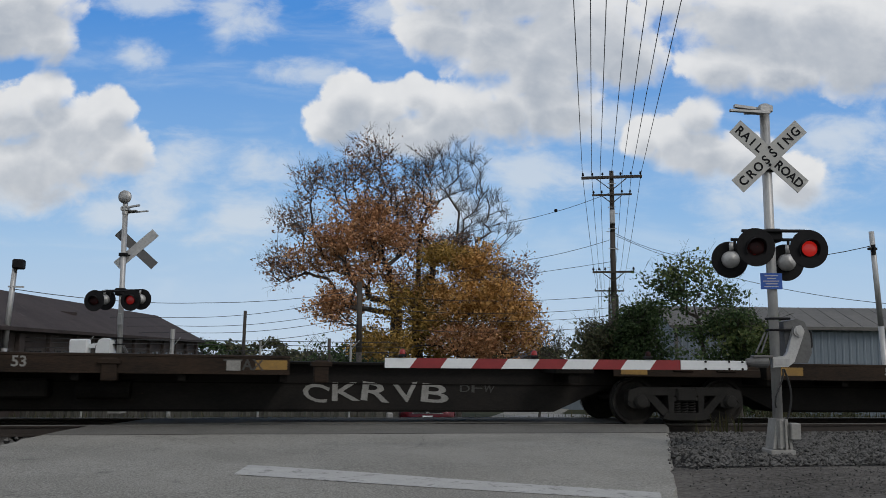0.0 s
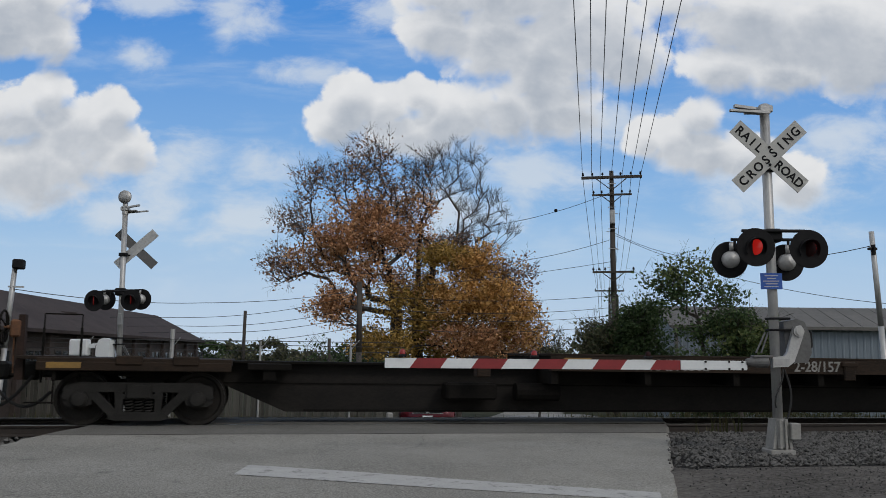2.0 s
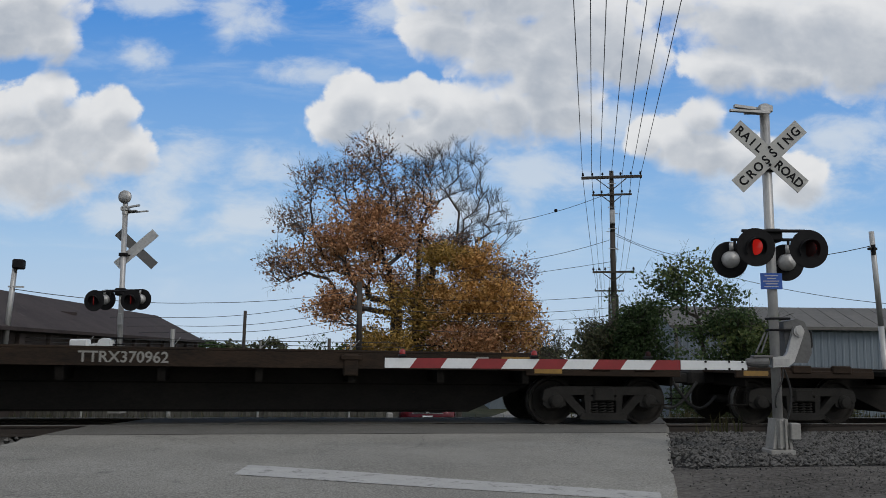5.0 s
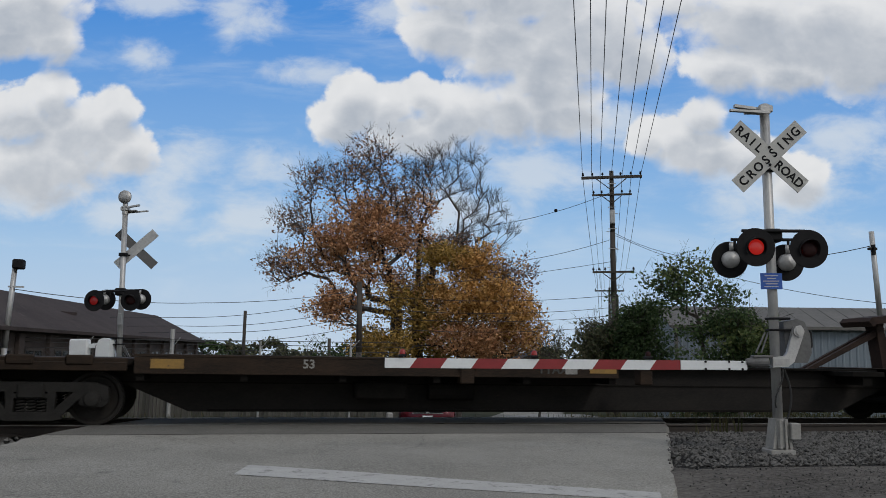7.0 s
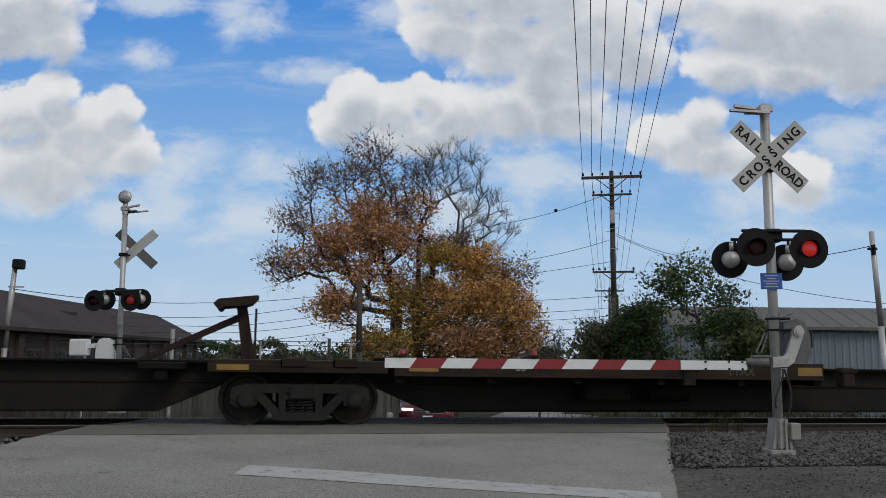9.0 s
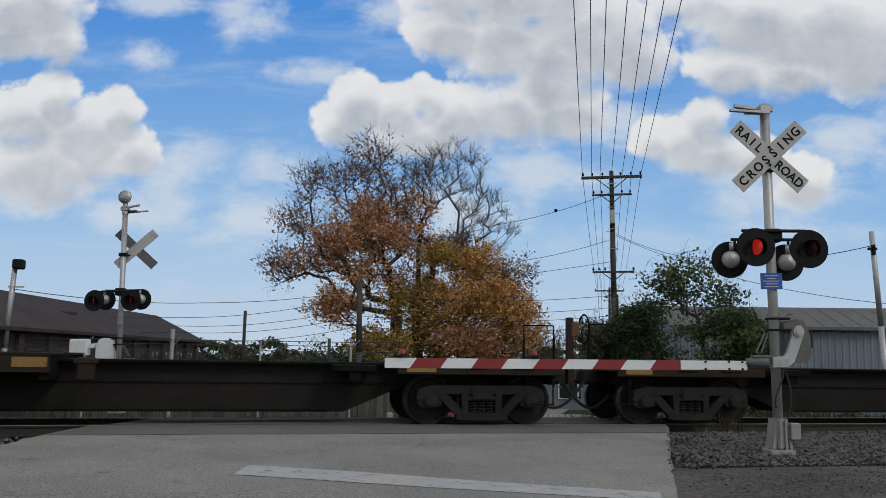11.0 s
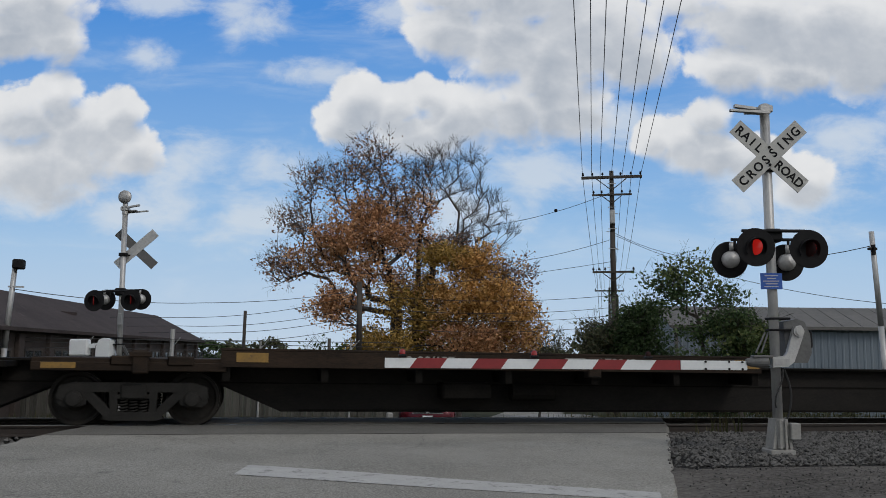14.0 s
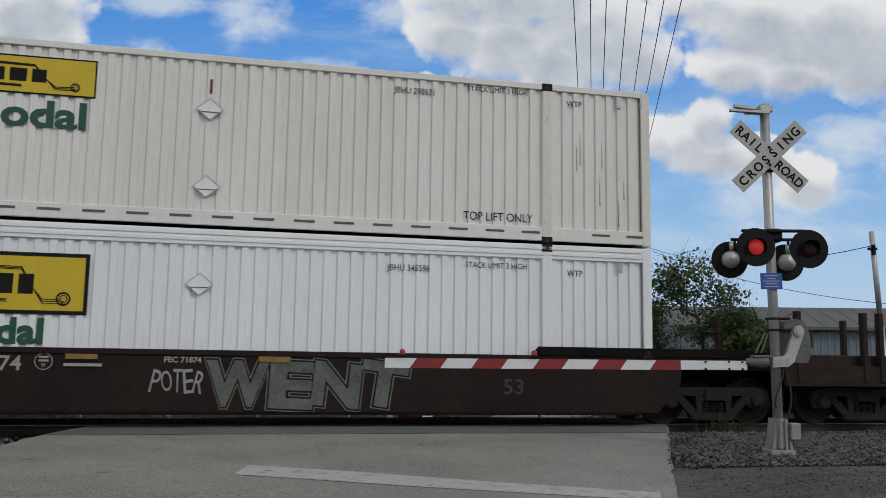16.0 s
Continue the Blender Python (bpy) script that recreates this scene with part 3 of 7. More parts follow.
def truck_meshes():
    out = {}
    bm = fresh()
    box(bm, -0.2, 0.2, -1.12, 1.12, 0.42, 0.66, 0.03)
    box(bm, -0.32, 0.32, -0.35, 0.35, 0.62, 0.76, 0.03)
    out["bolster"] = mesh_of(bm, "truck")
    # a cast side frame with two triangular windows and the spring opening
    bm = fresh()
    y0, y1 = -0.075, 0.075
    prism(bm, ((-1.14, 0.44), (-1.1, 0.62), (-0.9, 0.68), (0.9, 0.68), (1.1, 0.62), (1.14, 0.44), (1.06, 0.4), (0.96, 0.53), (-0.96, 0.53), (-1.06, 0.4)), y0, y1)
    for s in (-1, 1):
        a = [(0.82 * s, 0.54), (0.62 * s, 0.54), (0.3 * s, 0.22), (0.42 * s, 0.14)]
        prism(bm, a if s < 0 else a[::-1], y0 + 0.01, y1 - 0.01)
        a = [(0.36 * s, 0.54), (0.24 * s, 0.54), (0.24 * s, 0.2), (0.34 * s, 0.2)]
        prism(bm, a if s < 0 else a[::-1], y0 - 0.008, y1)
        a = [(1.12 * s, 0.6), (0.7 * s, 0.6), (0.7 * s, 0.34), (0.8 * s, 0.3), (1.04 * s, 0.3), (1.12 * s, 0.36)]
        prism(bm, a if s < 0 else a[::-1], y0 + 0.02, y1 + 0.05)
    prism(bm, ((-0.46, 0.12), (-0.4, 0.22), (0.4, 0.22), (0.46, 0.12), (0.34, 0.09), (-0.34, 0.09)), y0 - 0.012, y1)
    prism(bm, ((-0.36, 0.43), (-0.36, 0.5), (0.36, 0.5), (0.36, 0.43)), y0 - 0.004, y1)
    bmesh.ops.recalc_face_normals(bm, faces=bm.faces[:])
    out["side_frame"] = mesh_of(bm, "side_frame")
    bm = fresh()
    for x in (-0.15, 0.0, 0.15):
        coil(bm, x, 0, 0.2, 0.44, 0.062, 0.017, 5)
    out["spring"] = mesh_of(bm, "spring", True)
    bm = fresh()
    lathe(bm, (0, 0, 0), (0, -1, 0), ((0, 0.001), (0, 0.13), (0.05, 0.13), (0.07, 0.1), (0.09, 0.1), (0.1, 0.03), (0.1, 0.001)), 14)
    out["bearing"] = mesh_of(bm, "bearing")
    bm = fresh()
    tube(bm, (0, -1.1, 0), (0, 1.1, 0), 0.075, n=10)
    for s in (-1, 1):
        lathe(bm, (0, s * 0.75, 0), (0, s, 0), ((-0.1, 0.1), (-0.09, 0.33), (-0.07, 0.36), (-0.07, WHEEL_R + 0.025), (-0.04, WHEEL_R + 0.02), (-0.035, WHEEL_R)), 32)
        lathe(bm, (0, s * 0.75, 0), (0, s, 0), ((0.07, WHEEL_R), (0.07, 0.37), (0.03, 0.34), (0.02, 0.2), (0.05, 0.13), (0.05, 0.001)), 32)
    plain = len(bm.faces)
    for s in (-1, 1):
        lathe(bm, (0, s * 0.75, 0), (0, s, 0), ((-0.035, WHEEL_R), (0.06, WHEEL_R - 0.002), (0.07, WHEEL_R - 0.012)), 32)
    for i, f in enumerate(bm.faces):
        f.material_index = 1 if i >= plain else 0
    bmesh.ops.recalc_face_normals(bm, faces=bm.faces[:])
    out["wheelset"] = mesh_of(bm, "wheelset")
    out["wheelset"].materials.append(WHEEL_STEEL)
    out["wheelset"].materials.append(TREAD)
    return out


TM = truck_meshes()


def truck(car, x):
    t = part("truck", TM["bolster"], TRUCK_IRON, car, at=pose(x, 0, 0))
    for s in (-1, 1):
        part("side_frame", TM["side_frame"], TRUCK_IRON, t, at=pose(0, s * 1.0, 0, 0, 0, 0 if s < 0 else 180))
        part("spring", TM["spring"], TRUCK_IRON, t, at=pose(0, s * 1.0, 0))
        for k in (-0.885, 0.885):
            part("bearing", TM["bearing"], TRUCK_IRON, t, at=pose(k, s * 1.04, WHEEL_R, 0, 0, 0 if s < 0 else 180))
    for k in (-0.885, 0.885):
        w = part("wheelset", TM["wheelset"], WHEEL_STEEL, t, at=pose(k, 0, WHEEL_R))
        WHEELSETS.append((w, k))
    return t


def hitch(car, x):
    """A trailer hitch: a leaning post, a long brace and the plate on top."""
    bm = fresh()
    prism(bm, ((-0.12, 1.0), (0.1, 1.0), (-0.08, 2.0), (-0.26, 2.0)), -0.16, 0.16)
    h = part("hitch", bm, DARK_RUST, car, "rusty raised trailer hitch", at=pose(x, 0, 0))
    bm = fresh()
    prism(bm, ((-1.9, 1.02), (-1.75, 1.0), (-0.2, 1.72), (-0.22, 1.84)), -0.13, -0.05)
    prism(bm, ((-1.9, 1.02), (-1.75, 1.0), (-0.2, 1.72), (-0.22, 1.84)), 0.05, 0.13)
    bmesh.ops.recalc_face_normals(bm, faces=bm.faces[:])
    part("brace", bm, DARK_RUST, h)
    bm = fresh()
    prism(bm, ((-0.64, 2.0), (-0.56, 2.08), (0.1, 2.16), (0.12, 2.13), (0.02, 2.02), (-0.1, 1.98), (-0.46, 1.95), (-0.5, 1.9), (-0.56, 1.9)), -0.45, 0.45)
    bmesh.ops.recalc_face_normals(bm, faces=bm.faces[:])
    part("hitch_plate", bm, DARK_RUST, h)
    bm = fresh()
    box(bm, 0.06, 0.1, -0.4, -0.36, 1.0, 1.93)
    part("release_rod", bm, DARK_RUST, h)


def fishbelly(a, b):
    """The outline of a deep sill between two trucks."""
    return ((a - 0.6, 1.0), (b + 0.6, 1.0), (b + 0.6, 0.78), (b - 1.3, 0.62), (b - 2.3, 0.19), (a + 2.3, 0.19), (a + 1.3, 0.62), (a - 0.6, 0.78))


def platform(car, a, b, raised, style, rnd, writing=()):
    """One platform of a spine car between the trucks at a and b, with a wide deck along `raised`."""
    bm = fresh()
    prism(bm, fishbelly(a, b), -0.42, 0.42)
    bmesh.ops.recalc_face_normals(bm, faces=bm.faces[:])
    sill = part("centre_sill", bm, CAR_STEEL, car)
    part("top_flange", box(fresh(), a - 0.5, b + 0.5, -0.62, 0.62, 1.0, 1.035), CAR_DARK, sill)
    for s in (-1, 1):
        part("bottom_flange", box(fresh(), a + 2.6, b - 2.6, s * 0.42 - 0.03, s * 0.42 + 0.03, 0.19, 0.23), CAR_DARK, sill)
        part("web_rib", box(fresh(), a + 1.0, b - 1.0, s * 0.42 - 0.02, s * 0.42 + 0.02, 0.66, 0.68), CAR_DARK, sill)
    c0, c1 = raised
    top = 1.245 if style == "flat" else 1.13
    for s in (-1, 1):
        bm = fresh()
        y0, y1 = (-1.3, -0.44) if s < 0 else (0.44, 1.3)
        box(bm, c0, c1, y0, y1, top - 0.04, top, 0.006)
        deck = part("deck", bm, DECK_STEEL, car, "rust-stained steel deck")
        ye = -1.3 if s < 0 else 1.27
        bm = fresh()
        box(bm, c0 + 0.01, c1 - 0.01, ye, ye + 0.03, top - 0.29, top - 0.042)
        box(bm, c0 + 0.01, c1 - 0.01, ye - 0.01 if s < 0 else ye - 0.06, ye + 0.1, top - 0.3, top - 0.28)
        part("side_sill", bm, DECK_STEEL, deck)
    k = int((c1 - c0) / 1.5)
    for i in range(k + 1):
        x = c0 + 0.1 + (c1 - c0 - 0.2) * i / k
        bm = fresh()
        box(bm, x - 0.06, x + 0.06, -1.24, 1.24, 0.72, top - 0.045)
        part("cross_bearer", bm, CAR_DARK, car)
    for x in (a + 2.0, b - 2.2):
        if not (c0 - 0.4 < x < c1 + 0.2):
            bm = fresh()
            box(bm, x - 0.35, x + 0.35, -1.25, 1.25, 0.9, 1.0, 0.01)
            box(bm, x - 0.1, x + 0.1, -1.2, 1.2, 0.74, 0.902)
            part("outrigger", bm, CAR_DARK, car)
    for x in (a, b):
        bm = fresh()
        box(bm, x - 1.5, x + 1.4, -1.24, 1.24, 0.94, 1.06 + (0.004 if x == b else 0), 0.012)
        box(bm, x - 1.5, x + 1.4, -1.27, -1.2, 0.86, 1.0, 0.012)
        deck = part("end_deck", bm, DECK_STEEL, car)
        part("marker_patch", box(fresh(), x - 1.35, x - 0.85, -1.276, -1.271, 0.9, 0.99), YELLOW_PATCH, deck, "faded yellow reflective patch")
        for k in (-0.35, 0.5):
            part("deck_bracket", box(fresh(), x + k, x + k + 0.4, -1.3, -1.2, 0.95, 1.1, 0.02), DECK_STEEL, deck)
    bm = fresh()
    box(bm, a + 5.0, a + 5.9, -0.95, -0.5, 0.42, 0.72, 0.04)
    tube(bm, (a + 6.3, -0.7, 0.56), (a + 7.1, -0.7, 0.56), 0.16, n=12)
    part("brake_gear", bm, CAR_DARK, car)
    # container pedestals and yellow markers on the side sill
    for x in (c0 + 0.25, c1 - 0.55):
        bm = fresh()
        box(bm, x, x + 0.5, -1.306, -1.3, top - 0.22, top - 0.07)
        part("marker_patch", bm, YELLOW_PATCH, car, "faded yellow reflective patch")
    for x in (c0 + (c1 - c0) * 0.66, c1 + 0.5 if style == "spine" else c0 - 1.2):
        bm = fresh()
        box(bm, x - 0.12, x + 0.12, -1.34, -1.1, top - 0.42, top - 0.06, 0.02)
        box(bm, x - 0.17, x + 0.17, -1.36, -1.2, top - 0.16, top - 0.08, 0.01)
        part("pedestal", bm, DECK_STEEL, car)
    for words, x, h, z in writing:
        lettering("stencil", words, h, SPRAY_DIM if words == "TTAX" else STENCIL, car, facing(x, -1.304, z), 1.0, 0.004)
    bm = fresh()
    box(bm, c1 - 1.0, c1 - 0.78, -1.307, -1.301, top - 0.24, top - 0.08)
    part("data_plate", bm, STENCIL, car, "small dirty white data plate")
    return sill


def coupling(car, x, sign):
    bm = fresh()
    box(bm, min(x, x + sign * 1.1), max(x, x + sign * 1.1), -0.12, 0.12, 0.72, 0.92, 0.03)
    box(bm, min(x + sign * 0.9, x + sign * 1.25), max(x + sign * 0.9, x + sign * 1.25), -0.2, 0.2, 0.68, 0.98, 0.05)
    part("coupler", bm, TRUCK_IRON, car)
    bm = fresh()
    last = Vector((x + sign * 0.5, -0.3, 0.75))
    for i in range(1, 9):
        f = i / 8
        p = Vector((x + sign * (0.5 + 0.95 * f), -0.3 + 0.1 * f, 0.75 - 0.5 * math.sin(f * 2.6)))
        tube(bm, last, p, 0.03, n=6, caps=False)
        last = p
    part("air_hose", bm, RUBBER, car)
    bm = fresh()
    box(bm, x - 0.03, x + 0.03, -1.2, 1.2, 0.7, 1.0, 0.01)
    for y in (-1.2, 1.16):
        tube(bm, (x, y + 0.02, 0.35), (x, y + 0.02, 1.0), 0.014, n=6)
        tube(bm, (x - 0.4, y + 0.02, 0.37), (x + 0.02, y + 0.02, 0.37), 0.014, n=6)
    part("end_sill", bm, CAR_DARK, car)


def hand_brake(car, x, way=1, high=1.9):
    """A brake stand at the end of a car: column, gear box, edge-on wheel and a bent pipe railing. way: towards the car's end."""
    y = -0.72
    bm = fresh()
    prism(bm, ((x - 0.06, 0.7), (x + 0.06, 0.7), (x + 0.05, high), (x - 0.05, high)), y - 0.07, y + 0.07)
    bmesh.ops.recalc_face_normals(bm, faces=bm.faces[:])
    b = part("hand_brake", bm, DARK_RUST, car, "rusty hand-brake stand with a wheel")
    bm = fresh()
    box(bm, min(x, x + way * 0.17), max(x, x + way * 0.17), y - 0.09, y + 0.09, high - 0.36, high - 0.08, 0.03)
    tube(bm, (x + way * 0.1, y, high - 0.2), (x + way * 0.27, y, high - 0.2), 0.03, n=8)
    tube(bm, (x + way * 0.12, y, high - 0.34), (x + way * 0.1, y, 0.8), 0.012, n=5)
    part("gear_box", bm, RUST, b, "orange-rusted gear box")
    bm = fresh()
    lathe(bm, (x + way * 0.26, y, high - 0.2), (way, 0, 0), ((0, 0.26), (0.02, 0.28), (0.04, 0.26), (0.02, 0.24), (0, 0.26)), 20)
    for i in range(5):
        a = i * 1.257
        tube(bm, (x + way * 0.24, y, high - 0.2), (x + way * 0.28, y + 0.26 * math.cos(a), high - 0.2 + 0.26 * math.sin(a)), 0.013, n=5)
    part("brake_wheel", bm, CAR_DARK, b)
    part("step_board", box(fresh(), min(x, x - way * 0.9), max(x, x - way * 0.9), -0.95, 0.6, 1.02, 1.08, 0.01), DECK_STEEL, b)
    end_rail(car, x - way * 0.62, 0.56, y - 0.1, 1.74)


def end_rail(car, x, wide, y, high):
    """A pipe railing bent like a staple, standing on the end deck."""
    bm = fresh()
    for q in (x - wide / 2, x + wide / 2):
        tube(bm, (q, y, 0.66), (q, y, high - 0.22), 0.022, n=6)
        tube(bm, (q, y, high - 0.24), (q, y, high), 0.012, n=6)
    tube(bm, (x - wide / 2, y, high), (x + wide / 2, y, high), 0.012, n=6)
    part("end_rail", bm, CAR_DARK, car)


def freight_car(stations, style, label, hitches=(), writing=None, rnd=None, whole=True, decks=None):
    rnd = rnd or random.Random(1)
    base = stations[0]
    car = thing("spine_car" if style == "spine" else "flat_car", label, "freight car", pose(base, TRACK_Y, 0), group="cars of the freight train")
    for s in stations:
        truck(car, s - base)
    for i, (a, b) in enumerate(zip(stations, stations[1:])):
        a, b = a - base, b - base
        raised = (a + 6.75, b - 1.4) if style == "flat" else (a + 1.5, a + 9.6)
        if decks and i in decks:
            raised = (decks[i][0] - base, decks[i][1] - base)
        platform(car, a, b, raised, style, rnd, (writing or {}).get(i, ()))
    for h in hitches:
        hitch(car, h - base)
    if whole:
        coupling(car, stations[-1] - base + 1.25, 1)
        coupling(car, stations[0] - base - 1.25, -1)
    MOVING.append((car, base))
    return car


CAR_A = freight_car([-26.0, -9.0, 7.7, 24.1], "spine", "dark rusty brown articulated spine car with no load", writing={1: (("53", 22.44, 0.16, 0.92), ("TTAX", 25.55, 0.17, 0.9)), 2: (("53", 33.7 + 4.0, 0.14, 0.94), ("TTAX", 33.7 + 7.9, 0.15, 0.9))})
CAR_B = freight_car([28.28, 45.37, 63.77, 81.1], "flat", "dark brown articulated flat car with raised empty decks", writing={0: (("TTRX370502", 8.27, 0.19, 0.98), ("2-28/157", 11.49, 0.19, 0.99)), 1: (("TTX", 17.1 + 7.2, 0.16, 1.0), ("TWIN 28'-ALL PURPOSE SPINE CAR", 17.1 + 10.7, 0.15, 1.0)), 2: (("TTRX370962", 35.5 + 8.6, 0.17, 1.0),)})
CAR_C = freight_car([85.1, 101.7, 118.6, 135.8, 152.4, 168.87], "spine", "grimy brown articulated spine car with raised trailer hitches", hitches=(117.75, 134.95, 151.5), decks={0: (91.8, 100.3)}, writing={i: (("53", 16.8 * i + 3.9, 0.14, 0.94), ("TTAX", 16.8 * i + 7.9, 0.15, 0.9)) for i in range(5)})
CAR_D = freight_car([172.8, 190.2, 208.2, 225.45], "flat", "dark brown articulated flat car with rust-stained raised decks", decks={1: (191.4, 201.0), 2: (209.5, 219.1)}, writing={0: (("TTRX370962", 8.1, 0.18, 0.98), ("2-28/157", 11.52, 0.18, 0.98)), 1: (("TWIN 28'-ALL PURPOSE SPINE CAR", 21.95, 0.16, 1.0),), 2: (("2-28/157", 39.7, 0.16, 1.0), ("TTRX370962", 42.5, 0.17, 1.0))})
hand_brake(CAR_A, 51.7)
hand_brake(CAR_B, -1.85, -1, 1.72)
hand_brake(CAR_C, 85.5)
end_rail(CAR_D, -1.15, 0.45, -0.9, 1.66)
end_rail(CAR_D, -0.95, 0.6, 0.7, 1.85)


# ---- the well car and its two stacked containers ----
def scrawl(parent, material, x0, x1, z0, z1, y, strokes, seed, width=0.035):
    """Sprayed strokes with no words in them."""
    rnd = random.Random(seed)
    bm = fresh()
    for k in range(strokes):
        cx = x0 + (x1 - x0) * (k + 0.5) / strokes
        p = Vector((cx + rnd.uniform(-0.15, 0.15), y, rnd.uniform(z0, z1)))
        ang = rnd.uniform(0, 6.3)
        last = None
        for i in range(rnd.randint(7, 14)):
            ang += rnd.uniform(-1.0, 1.0)
            q = p + Vector((math.cos(ang) * 0.08, 0, math.sin(ang) * 0.1))
            if q.z < z0 + width * 0.5 or q.z > z1 - width * 0.5:
                ang = -ang
                q = p + Vector((math.cos(ang) * 0.08, 0, math.sin(ang) * 0.1))
                q.z = min(max(q.z, z0 + width * rnd.uniform(0.1, 0.5)), z1 - width * rnd.uniform(0.1, 0.5))
            side = Vector((-math.sin(ang), 0, math.cos(ang))) * width * rnd.uniform(0.35, 0.6)
            pair = [bm.verts.new(q - side), bm.verts.new(q + side)]
            if last:
                bm.faces.new((last[0], pair[0], pair[1], last[1]))
            last, p = pair, q
    bmesh.ops.recalc_face_normals(bm, faces=bm.faces[:])
    part("graffiti", bm, material, parent, "sprayed graffiti scrawl")


def fitted_letter(ch, wide, high, material, parent, at, bold):
    """One sprayed letter, drawn out to fill its width and height."""
    ob = lettering("graffiti", ch, high, material, parent, at, 1.0, bold)
    co = np.empty(len(ob.data.vertices) * 3)
    ob.data.vertices.foreach_get("co", co)
    lo, hi = co.reshape(-1, 3).min(0), co.reshape(-1, 3).max(0)
    grow = 2 * max(bold, 0.0)
    ob.data.transform(Matrix.Diagonal(((wide + grow) / (hi[0] - lo[0]), (high + grow) / (hi[1] - lo[1]), 1, 1)) @ Matrix.Translation((-(lo[0] + hi[0]) / 2, -(lo[1] + hi[1]) / 2, 0)))
    return ob


def tag_letters(parent, material, words, x0, x1, z0, z1, y, seed, bold=0.012):
    """Hand-sprayed letters of uneven height and tilt between x0 and x1."""
    rnd = random.Random(seed)
    step = (x1 - x0) / len(words)
    for k, ch in enumerate(words):
        high = (z1 - z0) * rnd.uniform(0.8, 1.0)
        mid = (z0 + z1) / 2 + rnd.uniform(-0.06, 0.06) * (z1 - z0)
        fitted_letter(ch, step * rnd.uniform(0.78, 1.0) if ch not in "I" else step * 0.25, high, material, parent, facing(x0 + step * (k + 0.5), y - 0.001 * k, mid, rnd.uniform(-10, 14)), bold)


def block_piece(parent, words, x0, x1, z0, z1, y):
    """A large sprayed piece: fat grey letters with a black and a pale outline, each letter leaning on the next."""
    rnd = random.Random(3)
    shares = (1.25, 0.85, 0.95, 0.95)
    at = x0
    for k, (ch, share) in enumerate(zip(words, shares)):
        step = (x1 - x0) * share / sum(shares)
        high = (z1 - z0) * 0.82 * rnd.uniform(0.9, 1.0)
        turn, dz = rnd.uniform(-8, 8), rnd.uniform(-0.03, 0.03)
        for layer, (material, bold) in enumerate(((CHALK_DULL, 0.085), (BLACK, 0.068), (SPRAY_GREY, 0.042))):
            fitted_letter(ch, step * 0.9, high, material, parent, facing(at + step / 2, y - 0.004 * layer - 0.0009 * k, (z0 + z1) / 2 + dz, turn), bold)
        at += step


